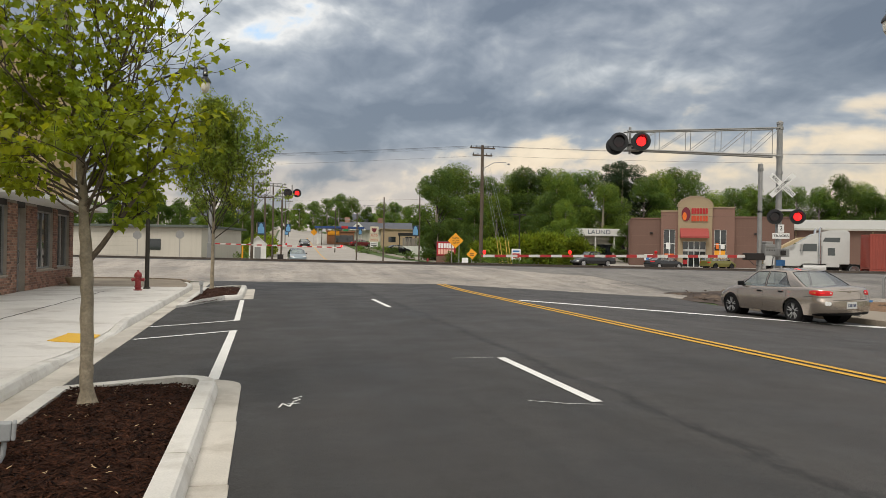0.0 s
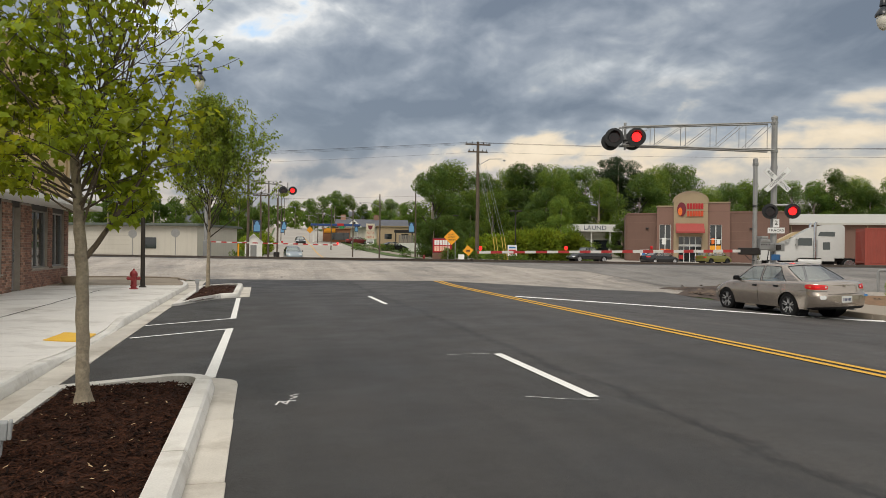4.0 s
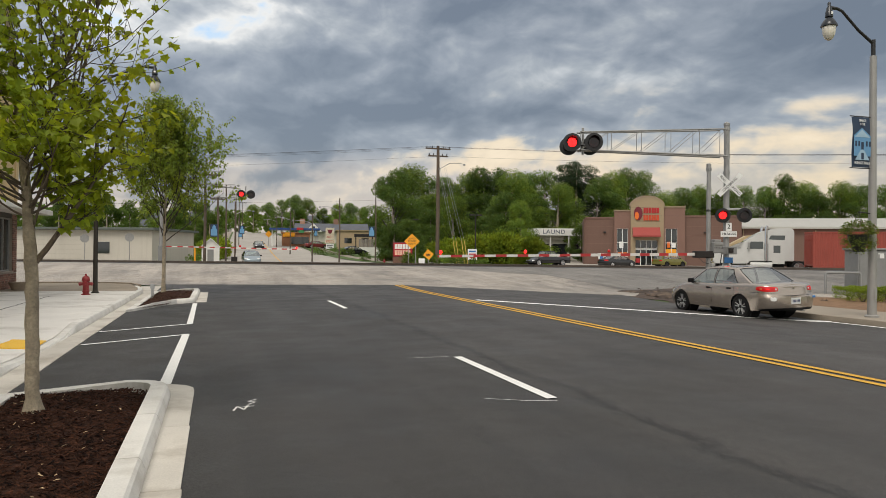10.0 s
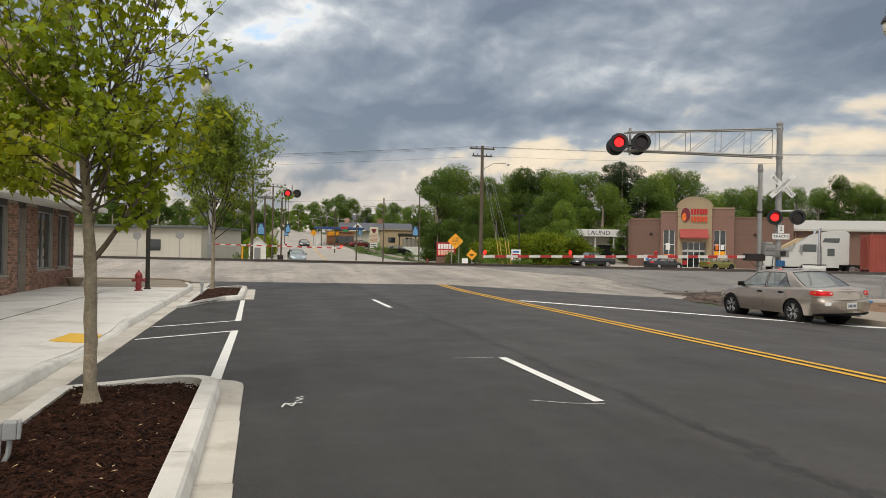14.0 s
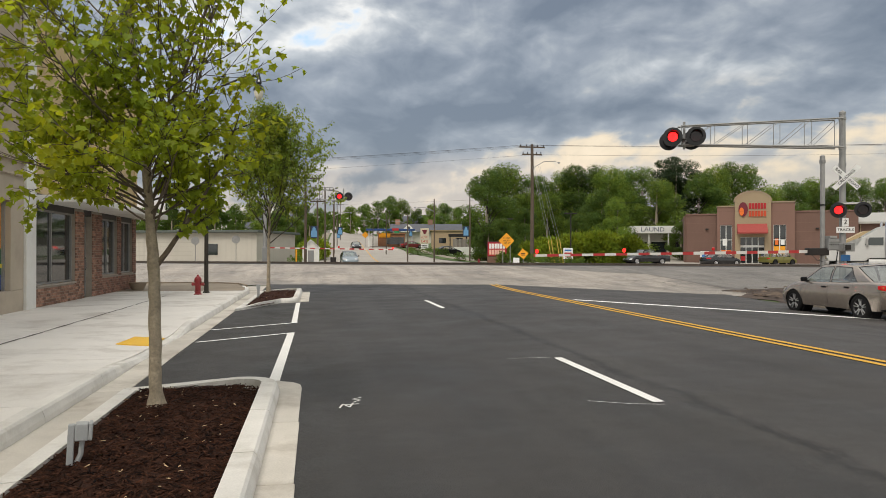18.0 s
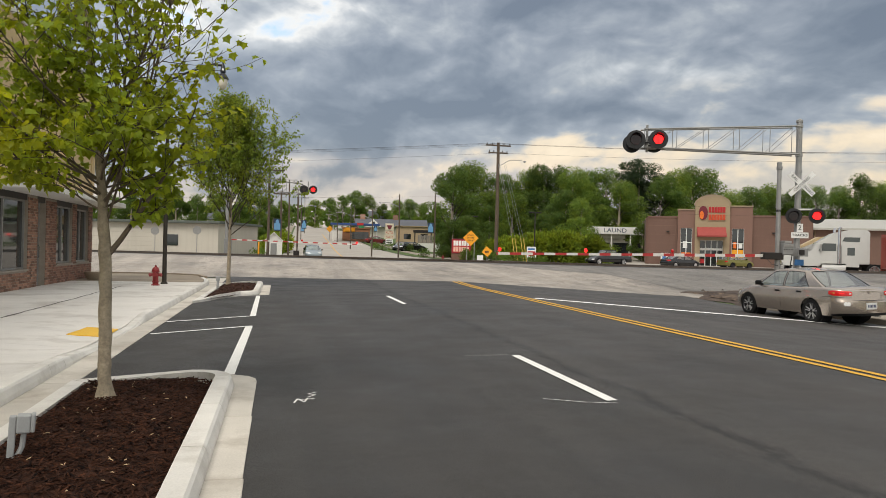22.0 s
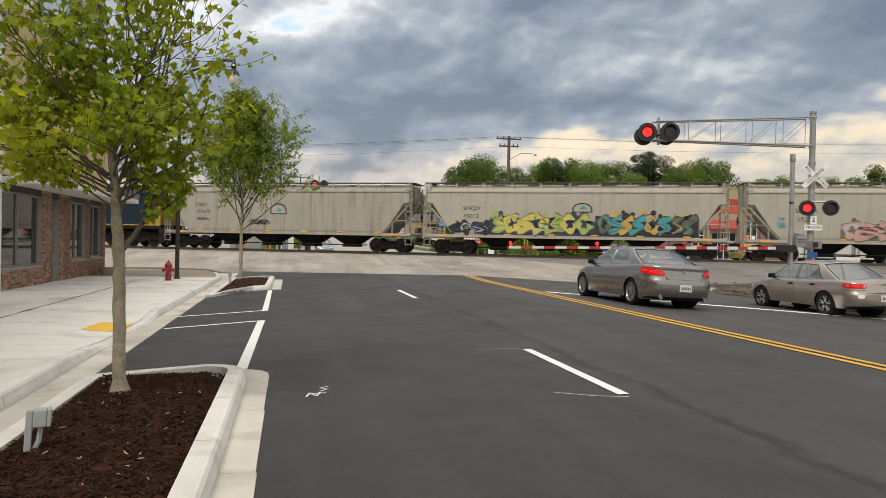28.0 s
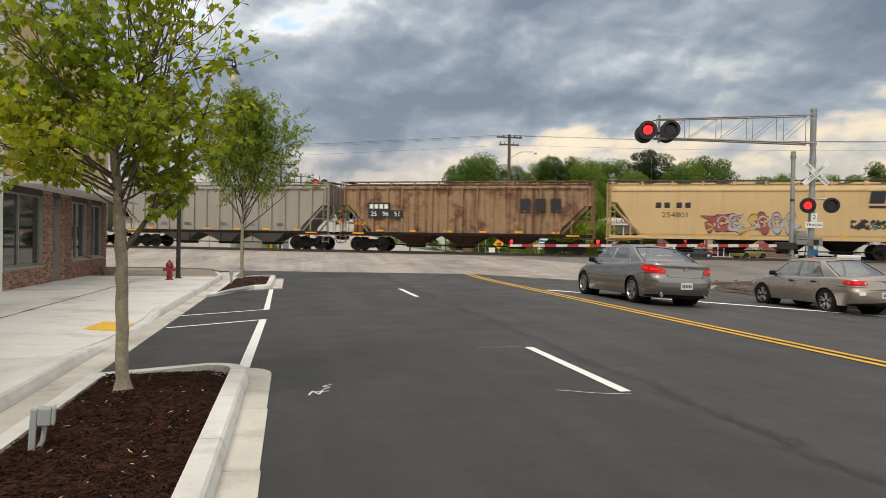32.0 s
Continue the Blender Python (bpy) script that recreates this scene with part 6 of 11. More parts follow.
def arch_badge(v, x, z, y, m, h=0.75):
    pts = [(x - 0.62, z)] + [(x - 0.62 * math.cos(math.pi * k / 10), z + h * 0.35 + h * 0.65 * math.sin(math.pi * k / 10)) for k in range(11)] + [(x + 0.62, z)]
    plate(v, "badge", pts, y, m, 0.004)
    pts = [(x - 0.52, z + 0.06)] + [(x - 0.52 * math.cos(math.pi * k / 10), z + h * 0.35 + h * 0.52 * math.sin(math.pi * k / 10)) for k in range(11)] + [(x + 0.52, z + 0.06)]
    plate(v, "badge_field", pts, y - 0.006, hopper_pale, 0.004)
    plate(v, "badge_hill", [(x - 0.2, z + 0.2), (x, z + 0.42), (x + 0.2, z + 0.36), (x + 0.3, z + 0.2)], y - 0.012, sp_teal, 0.004)


def marks_1(v, L, y):
    lettered(v, "CBFX", 3.35, 3.05, 0.34, decal_black, y, 1.1)
    lettered(v, "451630", 3.5, 2.6, 0.34, decal_black, y, 1.1)
    tiny_lines(v, 3.0, 2.15, 3, 1.1, y)
    arch_badge(v, 9.3, 2.45, y, decal_black)
    graffiti(v, 7.2, 8.6, 1.7, 2.1, [sp_black], 3, y, 5)


def marks_2(v, L, y):
    lettered(v, "SHQX", 3.6, 2.95, 0.36, decal_black, y, 1.25)
    lettered(v, "15012", 3.55, 2.45, 0.34, decal_black, y, 1.25)
    graffiti(v, 2.2, 4.9, 1.3, 2.15, [sp_black, sp_navy], 5, y, 4)
    graffiti(v, 4.9, 11.2, 1.3, 2.75, [sp_yellow, sp_yellow, sp_green], 6, y, 7, sp_navy)
    graffiti(v, 11.6, 17.3, 1.3, 2.8, [sp_teal, sp_teal, sp_olive, sp_gold], 8, y, 8, sp_black)
    arch_badge(v, 10.6, 2.75, y, decal_black, 0.6)


def marks_3(v, L, y):
    lettered(v, "SHQX", 3.8, 2.95, 0.36, decal_black, y, 1.25)
    lettered(v, "15253", 3.8, 2.45, 0.34, decal_black, y, 1.25)
    graffiti(v, 2.3, 2.7, 1.8, 2.7, [sp_teal], 9, y, 2)
    graffiti(v, 5.8, 11.3, 1.3, 2.45, [sp_pink, sp_pink], 12, y, 6, sp_olive)
    graffiti(v, 11.6, 17.0, 1.3, 2.6, [sp_teal, sp_pale], 14, y, 7)
    arch_badge(v, 10.3, 2.5, y, decal_black, 0.6)


def marks_4(v, L, y):
    lettered(v, "SHQX", 3.0, 2.95, 0.34, decal_black, y, 1.25)
    lettered(v, "15244", 3.0, 2.5, 0.32, decal_black, y, 1.25)
    graffiti(v, 3.3, 6.8, 1.3, 2.4, [sp_navy, sp_grey], 15, y, 5, sp_black)
    graffiti(v, 7.5, 10.2, 1.3, 2.3, [sp_black, sp_grey], 16, y, 5)
    graffiti(v, 10.3, 14.3, 1.3, 2.3, [sp_pale, sp_green, sp_teal], 17, y, 5)
    graffiti(v, 15.5, 17.2, 1.6, 2.4, [sp_black], 18, y, 6)
    arch_badge(v, 8.9, 2.4, y, decal_black, 0.6)
    tiny_lines(v, 14.7, 2.7, 6, 1.0, y)
    plate(v, "spray_spot", [(17.0 + 0.28 * math.cos(k * 0.785), 3.15 + 0.34 * math.sin(k * 0.785)) for k in range(8)], y, sp_black, 0.004)


def marks_5(v, L, y):
    y += 0.08
    for k, (a, b) in enumerate((("M", "46"), ("W", "18"), ("CX", "95"))):
        lettered(v, a, 3.15 + 1.02 * k, 2.85, 0.36, decal_black, y)
        lettered(v, b, 3.15 + 1.02 * k, 2.42, 0.34, decal_black, y)
    for x in (3.0, 4.1, 6.0, 8.9, 11.0, 13.2):
        tiny_lines(v, x, 1.75, 3, 0.6, y)


def marks_6(v, L, y):
    y += 0.0
    plate(v, "number_panel", [(2.4, 2.70), (3.95, 2.70), (3.95, 3.22), (2.4, 3.22)], y, decal_black)
    plate(v, "number_panel", [(2.4, 2.2), (4.85, 2.2), (4.85, 2.71), (2.4, 2.71)], y - 0.001, decal_black)
    for k, b in enumerate(("25", "96", "51")):
        lettered(v, b, 2.80 + 0.82 * k, 2.45, 0.44, sign_white, y - 0.012, 1.0)
    for k in range(4):
        plate(v, "name_bar", [(2.52 + 0.34 * k, 2.82), (2.76 + 0.34 * k, 2.82), (2.76 + 0.34 * k, 3.1), (2.52 + 0.34 * k, 3.1)], y - 0.012, sign_white)
    for k in range(3):
        plate(v, "mark_block", [(12.6 + 0.95 * k, 2.75), (13.25 + 0.95 * k, 2.75), (13.25 + 0.95 * k, 3.5), (12.6 + 0.95 * k, 3.5)], y - 0.006, decal_black)
        plate(v, "mark_bar", [(12.6 + 0.95 * k, 2.58), (13.3 + 0.95 * k, 2.58), (13.3 + 0.95 * k, 2.66), (12.6 + 0.95 * k, 2.66)], y - 0.006, decal_black)


def marks_7(v, L, y):
    for k in range(4):
        plate(v, "name_bar", [(3.25 + 0.5 * k + (0.2 if k > 1 else 0), 2.95), (3.58 + 0.5 * k + (0.2 if k > 1 else 0), 2.95), (3.58 + 0.5 * k + (0.2 if k > 1 else 0), 3.28), (3.25 + 0.5 * k + (0.2 if k > 1 else 0), 3.28)], y, decal_black)
    lettered(v, "254801", 4.4, 2.52, 0.46, decal_black, y, 1.15)
    graffiti(v, 6.0, 11.2, 1.4, 2.75, [sp_red, sp_gold, sp_grey], 21, y, 7)
    for k in range(3):
        plate(v, "mark_block", [(18.0 - 3.1 + 0.95 * k, 3.25), (18.0 - 3.1 + 0.82 + 0.95 * k, 3.25), (18.0 - 3.0 + 0.82 + 0.95 * k, 3.95), (18.0 - 3.0 + 0.95 * k, 3.95)], y, decal_black)
    plate(v, "mark_bar", [(14.9, 2.98), (17.8, 2.98), (17.8, 3.13), (14.9, 3.13)], y, decal_black)
    graffiti(v, 14.0, 15.9, 1.7, 2.4, [sp_black], 22, y, 6)


TRAIN = []
loco_1, _ = locomotive("plain", False, "5347", "dark blue and yellow diesel locomotive leading the freight train")
TRAIN.append((loco_1, 0.15))
loco_2, _ = locomotive("plain", True, "", "dark blue diesel locomotive running backwards, orange markings")
TRAIN.append((loco_2, 22.6))
for o, L, paint, style, fn, label, sd in (
    (44.3, 19.3, hopper_grey, "smooth", marks_1, "dirty pale grey covered hopper car with black lettering", 1),
    (63.6, 19.6, hopper_pale, "smooth", marks_2, "off-white covered hopper car with yellow and teal graffiti", 2),
    (83.2, 19.1, hopper_pale, "smooth", marks_3, "off-white covered hopper car with pink and blue graffiti", 3),
    (102.3, 19.5, hopper_pale, "smooth", marks_4, "off-white covered hopper car with black and pale graffiti", 4),
    (121.8, 17.5, hopper_light, "ribbed", marks_5, "ribbed light grey covered hopper car", 5),
    (139.3, 17.6, hopper_rust, "ribbed", marks_6, "tan ribbed hopper car streaked with rust", 6),
    (156.9, 19.0, hopper_tan, "smooth", marks_7, "tan covered hopper car with red graffiti", 7)):
    TRAIN.append((covered_hopper(label, L, paint, style, fn, sd), o))

# rails and sleepers' edge
for p, nm in ((RAIL_P, "near"), (RAIL_P + 5.6, "far")):
    tr_ = tagged(new("railway_track"), "steel rails set in dark asphalt and ballast", "railway track", kind="structure")
    for d in (-0.75, 0.75):
        bm = B()
        prof = [(-0.07, -0.16), (0.07, -0.16), (0.012, -0.12), (0.012, -0.04), (0.037, -0.03), (0.037, 0), (-0.037, 0), (-0.037, -0.03), (-0.012, -0.04), (-0.012, -0.12)]
        slab(bm, [(a + p + d, b + (RAIL_Z if nm == "near" else 0.66)) for a, b in prof], 240, "x", -120)
        bmesh.ops.transform(bm, matrix=Matrix.Rotation(math.atan2(U2[1], U2[0]), 4, "Z"), verts=bm.verts)
        part("rail", bm, rail_steel, tr_)

# ---- cars ----
def carpaint(name, c, metal=0.55, rough=0.32):
    return mat(name, c, rough, metal, vary=0.04, scale=1.5, grain=0.03, gscale=300, coat=0.7)


tail_red = mat("tail_lamp_red", (0.58, 0.012, 0.014), 0.12, vary=0.05)
brake_lit = mat("brake_lamp_lit", (1.0, 0.007, 0.006), 0.2, vary=0.0, grain=0, emit=1.3)
tail_lit = mat("brake_lens_lit", (0.75, 0.010, 0.012), 0.2, vary=0.0, grain=0, emit=0.35)
clear_red = mat("pale_red_lens", (0.45, 0.10, 0.09), 0.12, vary=0.05)
amber = mat("amber_lens", (0.55, 0.20, 0.06), 0.15, vary=0.05)
clear_lens = mat("clear_lens", (0.60, 0.60, 0.58), 0.1, vary=0.05)
plate_white = mat("plate_white", (0.62, 0.62, 0.60), 0.5, vary=0.03)
trim_black = mat("trim_black", (0.010, 0.010, 0.011), 0.6, vary=0.1, spec=0.15)
alloy = mat("silver_alloy", (0.30, 0.30, 0.30), 0.35, 0.75, vary=0.08)
seat_dark = mat("cabin_cloth", (0.44, 0.42, 0.37), 0.9, vary=0.1)


def tint_glass():
    m = bpy.data.materials.new("tinted_glass")
    m.use_nodes = True
    nt = m.node_tree
    N, L = nt.nodes.new, nt.links.new
    out = nt.nodes["Material Output"]
    nt.nodes.remove(nt.nodes["Principled BSDF"])
    t, g, mx, lw, p3, f = N("ShaderNodeBsdfTransparent"), N("ShaderNodeBsdfGlossy"), N("ShaderNodeMixShader"), N("ShaderNodeLayerWeight"), N("ShaderNodeMath"), N("ShaderNodeMapRange")
    t.inputs[0].default_value = (0.84, 0.90, 0.87, 1)
    g.inputs["Roughness"].default_value = 0.02
    lw.inputs["Blend"].default_value = 0.5
    p3.operation = "POWER"
    L(lw.outputs["Facing"], p3.inputs[0])
    p3.inputs[1].default_value = 2.5
    L(p3.outputs[0], f.inputs["Value"])
    f.inputs["To Min"].default_value, f.inputs["To Max"].default_value = 0.14, 0.85
    L(f.outputs[0], mx.inputs[0])
    L(t.outputs[0], mx.inputs[1])
    L(g.outputs[0], mx.inputs[2])
    L(mx.outputs[0], out.inputs[0])
    return m


window_tint = tint_glass()


def interp(tab, v):
    if v <= tab[0][0]:
        return tab[0][1]
    for (a, b), (c, d) in zip(tab, tab[1:]):
        if v <= c:
            return b + (d - b) * (v - a) / (c - a)
    return tab[-1][1]


def wheel_parts(v, x, y, r, w, spokes, rim_mat, dark_mat, sgn, spoke_mat=None, pair=0.0):
    """Tyre with rim and spokes, turning about its own middle; sgn: outward side."""
    R = Matrix.Rotation(radians(90) * sgn, 4, "Y")
    bm = B()
    turned(bm, [(r * 0.64, -w / 2), (r * 0.92, -w / 2), (r * 0.985, -w * 0.40), (r, -w * 0.30), (r, w * 0.30), (r * 0.985, w * 0.40), (r * 0.93, w * 0.48), (r * 0.8, w / 2), (r * 0.70, w * 0.46), (r * 0.68, w * 0.2), (r * 0.3, w * 0.06)], 36, R)
    t = part("wheel", bm, tyre_mat, v, "black tyre on a spoked rim", smooth=True)
    t.matrix_basis = Matrix.Translation((x, y, r))
    bm = B()
    turned(bm, [(r * 0.62, w * 0.18), (r * 0.70, w * 0.46), (r * 0.675, w * 0.475), (r * 0.62, w * 0.36), (r * 0.60, w * 0.19)], 36, R)
    part("rim", bm, rim_mat, t, smooth=True)
    for k in range(spokes):
        a0 = k * math.tau / spokes
        for a in ((a0 - pair, a0 + pair) if pair else (a0,)):
            bm = B()
            c, s = math.cos(a), math.sin(a)
            h0, h1 = (r * 0.045, r * 0.022) if pair else (r * 0.085, r * 0.05)
            pts = [(r * 0.10, -h0), (r * 0.64, -h1), (r * 0.64, h1), (r * 0.10, h0)]
            lo = [bm.verts.new(R @ Vector((p * c - q * s, p * s + q * c, w * 0.28))) for p, q in pts]
            hi = [bm.verts.new(R @ Vector((p * c - q * s, p * s + q * c, w * (0.43 if p > r * 0.3 else 0.38)))) for p, q in pts]
            bm.faces.new(lo[::-1])
            bm.faces.new(hi)
            for i in range(4):
                bm.faces.new((lo[i], lo[(i + 1) % 4], hi[(i + 1) % 4], hi[i]))
            part("spoke", bm, spoke_mat or rim_mat, t)
    bm = B()
    turned(bm, [(r * 0.15, w * 0.28), (r * 0.15, w * 0.39), (r * 0.09, w * 0.43)], 14, R)
    part("hub", bm, rim_mat, t, smooth=True)
    bm = B()
    turned(bm, [(r * 0.52, w * 0.07), (r * 0.52, w * 0.12)], 20, R)
    part("brake_disc", bm, dark_mat, t)
    return t


def sedan(name, label, sp, paint, rim_mat, m, group=""):
    """sp: L, W, H, wb, front overhang fo, r, top (y, z) line of the lower body (y from the middle of the axles),
    roof: base front, roof front, roof rear, base rear as (y, z); side windows between stations."""
    v = thing(name, label, sp.get("cat", "car"), m, group)
    W, wb, fo, r = sp["W"], sp["wb"], sp["fo"], sp["r"]
    y1 = wb / 2 + fo
    y0 = y1 - sp["L"]
    hw = W / 2
    top = sorted(sp["top"])
    clear = sp.get("clear", 0.19)
    arch_r = r * 1.13
    DR, NR, DF, NF = sp.get("tail_round", (0.50, 3.0)) + sp.get("nose_round", (0.75, 2.7))
    tailp = sp.get("tailp", [(0.2, 0.10), (0.36, 0.02), (0.50, -0.01), (0.66, 0.0), (0.72, 0.035), (0.90, 0.05), (1.1, 0.10)])
    nosep = [(0.2, -0.10), (0.34, 0.0), (0.5, 0.0), (0.62, -0.06), (0.75, -0.22), (0.9, -0.5)]

    def base(q):
        """Outline in plan, right half: q 0..1 round the tail corner, then metres along the side, then 10..11 round the nose."""
        if q <= 1:
            a = q * math.pi / 2
            return hw * math.sin(a) ** (2 / NR), y0 + DR * (1 - math.cos(a) ** (2 / NR))
        if q < 9:
            y = y0 + DR + (q - 1)
            return hw, y
        a = (11 - q) * math.pi / 2
        return hw * math.sin(a) ** (2 / NF), y1 - DF * (1 - math.cos(a) ** (2 / NF))

    def topz(y):
        return interp(top, max(y0, min(y1, y)))

    def surf(q, z):
        """Point of the body's side at outline place q and height z."""
        x, y = base(q)
        zt = topz(y)
        u = (z - clear) / max(0.15, zt - clear)
        k = 0.94 + 0.06 * math.sin(min(1.0, max(0.0, u) * 1.9) * math.pi / 2) - 0.045 * smoothstep(0.45, 1.0, u)
        d = (zt - z) / 0.085
        if d < 1:
            k -= 0.075 * (1 - math.sqrt(max(0.0, 1 - (1 - d) ** 2)))
        tw = 1 - smoothstep(0.0, 0.75, y - y0)
        nw = 1 - smoothstep(0.0, 1.0, y1 - y)
        y = y + tw * interp(tailp, z) + nw * interp(nosep, z)
        if d < 1:
            y += (tw - nw) * 0.06 * (1 - math.sqrt(max(0.0, 1 - (1 - d) ** 2)))
        return Vector((x * k, y, z))

    def bottom(y):
        b = clear + 0.06 * smoothstep(y1 - 0.5, y1, y) + sp.get("tail_up", 0.015) * smoothstep(-(y0 + 0.5), -y0, -y)
        for c in (-wb / 2, wb / 2):
            d = abs(y - c)
            if d <= arch_r:
                b = max(b, r * 0.97 + math.sqrt(max(0, arch_r ** 2 - d ** 2)))
        return b

    side_len = sp["L"] - DR - DF
    qs = [i / 16 for i in range(17)]
    ss = [side_len * i / 30 for i in range(1, 30)]
    for c in (-wb / 2, wb / 2):
        ss += [c + arch_r * math.cos(math.pi * k / 12) - (y0 + DR) for k in range(13)]
    qs += [1 + s_ for s_ in sorted(set(round(s_, 3) for s_ in ss)) if 0.01 < s_ < side_len - 0.01]
    qs += [10 + i / 14 for i in range(15)]
    rows = 16
    bm = B()
    R_, L_ = [], []
    for q in qs:
        yb = base(q)[1]
        zt = topz(yb)
        zb = min(bottom(yb), zt - 0.05)
        col = []
        for k in range(rows + 1):
            u = k / rows
            u = 1 - (1 - u) ** 1.5
            col.append(surf(q, zb + (zt - zb) * u))
        R_.append([bm.verts.new(p) for p in col])
        L_.append([bm.verts.new((-p.x, p.y, p.z)) for p in col] if base(q)[0] > 1e-4 else R_[-1])
    for S in (R_, L_):
        for a, b in zip(S, S[1:]):
            for k in range(rows):
                bm.faces.new((a[k], b[k], b[k + 1], a[k + 1]))
    # lid: deck, shoulders and bonnet
    prev = None
    for a, b in zip(R_, L_):
        p = a[-1].co
        if a is b:
            row = [a[-1]]
        else:
            row = [a[-1]] + [bm.verts.new((p.x * c, p.y, p.z + sp.get("lid", 0.035) * (1 - abs(c) ** 2.2) * min(1.0, p.x / hw * 1.4))) for c in (0.8, 0.5, 0.2, -0.2, -0.5, -0.8)] + [b[-1]]
        if prev:
            n0, n1 = len(prev), len(row)
            if n0 == n1:
                for k in range(n0 - 1):
                    bm.faces.new((prev[k], prev[k + 1], row[k + 1], row[k]))
            else:
                big, tip = (row, prev[0]) if n0 == 1 else (prev, row[0])
                for k in range(len(big) - 1):
                    bm.faces.new((big[k], big[k + 1], tip))
        prev = row
    part("body", bm, paint, v, smooth=True)

    def patch(nm, mm, pts, lab="", off=0.006, sides=(1, -1), parent=v):
        """A lamp or panel lying on the body: pts (q, z low, z high) along it."""
        for s in sides:
            bm = B()
            prev = None
            steps = []
            for (qa, la, ha), (qb, lb, hb) in zip(pts, pts[1:]):
                for i in range(5):
                    f = i / 5
                    steps.append((qa + (qb - qa) * f, la + (lb - la) * f, ha + (hb - ha) * f))
            steps.append(pts[-1])
            for q, lo, hi in steps:
                row = []
                for k in range(5):
                    z = lo + (hi - lo) * k / 4
                    p = surf(q, z)
                    e = surf(q + 0.01, z) - surf(q - 0.01 if q > 0.01 else q, z)
                    nn = Vector((e.y, -e.x, 0)).normalized()
                    bulge = off * (1.0 if k in (0, 4) else 1.8)
                    p = p + nn * bulge
                    row.append(bm.verts.new((p.x * s, p.y, p.z)))
                if prev:
                    for k in range(4):
                        bm.faces.new((prev[k], row[k], row[k + 1], prev[k + 1]))
                prev = row
            part(nm, bm, mm, parent, lab, smooth=True)

    for nm, mm, pts, lab in sp["lamps"]:
        patch(nm, mm, pts, lab)
    for nm, pts in sp.get("grooves", []):
        patch(nm, trim_black, pts, off=0.003)
    patch("valance", trim_black, [(0.0, clear + 0.02, clear + 0.085), (0.7, clear + 0.02, clear + 0.08), (0.95, clear + 0.02, clear + 0.05)], "black lower valance", 0.004)
    # wheel housings and underside
    bm = B()
    box(bm, -hw * 0.80, y0 + 0.32, clear + 0.0, hw * 0.80, y1 - 0.35, clear + 0.22)
    part("underbody", bm, trim_black, v)
    for c in (-wb / 2, wb / 2):
        for s in (-1, 1):
            bm = B()
            turned(bm, [(arch_r * 1.0, -0.16), (arch_r * 1.0, 0.12)], 18, Matrix.Translation((s * (hw - 0.27), c, r * 0.97)) @ Matrix.Rotation(radians(90), 4, "Y"))
            part("wheel_arch", bm, trim_black, v)
    # cabin: side panels with windows between pillars, roof, screens
    (bfy, bfz), (rfy, rfz), (rry, rrz), (bry, brz) = sp["roof"]
    bw, rw = hw * sp.get("belt", 0.905), hw * sp.get("roofw", 0.71)
    cuts = sorted(sp["bpillars"])
    qb, qt = sp.get("quarter", (0.55, 0.14))
    # stations along the side: place at the belt, place at the roof edge, glass ahead of it
    st = [(bry, rry, False), (bry + qb, rry + qt, True)]
    for c in cuts:
        st += [(c - 0.035, c - 0.03 - 0.02, False), (c + 0.035, c + 0.01, True)]
    st += [(bfy - 0.22, rfy - 0.03, False), (bfy, rfy + 0.02, False)]

    def roofz(y):
        f = min(1.0, max(0.0, (y - rry) / (rfy - rry)))
        return rrz + (rfz - rrz) * f + 0.035 * math.sin(math.pi * f)

    us = [0.0, 0.05, 0.28, 0.52, 0.74, 0.88, 1.0]

    def side_at(yb, yt, u, s):
        zb = topz(yb) - 0.035
        zt = roofz(yt)
        bow = math.sin(math.pi * u) * 0.022
        return Vector((s * (bw + (rw - bw) * u ** 1.2 + bow), yb + (yt - yb) * u, zb + (zt - zb) * u))
    frame_bm = B()
    edges = {1: [], -1: []}
    for s in (1, -1):
        for (b0, t0, g0), (b1, t1, _) in zip(st, st[1:]):
            n = 6
            glass_bm = B() if g0 else None
            for i in range(n):
                f0, f1 = i / n, (i + 1) / n
                c0 = [side_at(b0 + (b1 - b0) * f0, t0 + (t1 - t0) * f0, u, s) for u in us]
                c1 = [side_at(b0 + (b1 - b0) * f1, t0 + (t1 - t0) * f1, u, s) for u in us]
                for k in range(len(us) - 1):
                    tgt = glass_bm if g0 and 1 <= k <= 4 else frame_bm
                    quad(tgt, c0[k], c1[k], c1[k + 1], c0[k + 1])
            if g0:
                bmesh.ops.remove_doubles(glass_bm, verts=glass_bm.verts, dist=0.0005)
                part("side_window", glass_bm, window_tint, v, smooth=True)
                # bright or black surround
                bm = B()
                ring_ = [side_at(b0 + (b1 - b0) * f, t0 + (t1 - t0) * f, us[1], s) for f in (0, 0.25, 0.5, 0.75, 1)] + [side_at(b1, t1, u, s) for u in us[2:5]] + [side_at(b0 + (b1 - b0) * f, t0 + (t1 - t0) * f, us[5], s) for f in (1, 0.75, 0.5, 0.25, 0)] + [side_at(b0, t0, u, s) for u in us[4:1:-1]]
                for p, p2 in zip(ring_, ring_[1:] + ring_[:1]):
                    tube(bm, [p, p2], 0.010, 4, caps=False)
                part("window_trim", bm, sp.get("trim", trim_black), v)
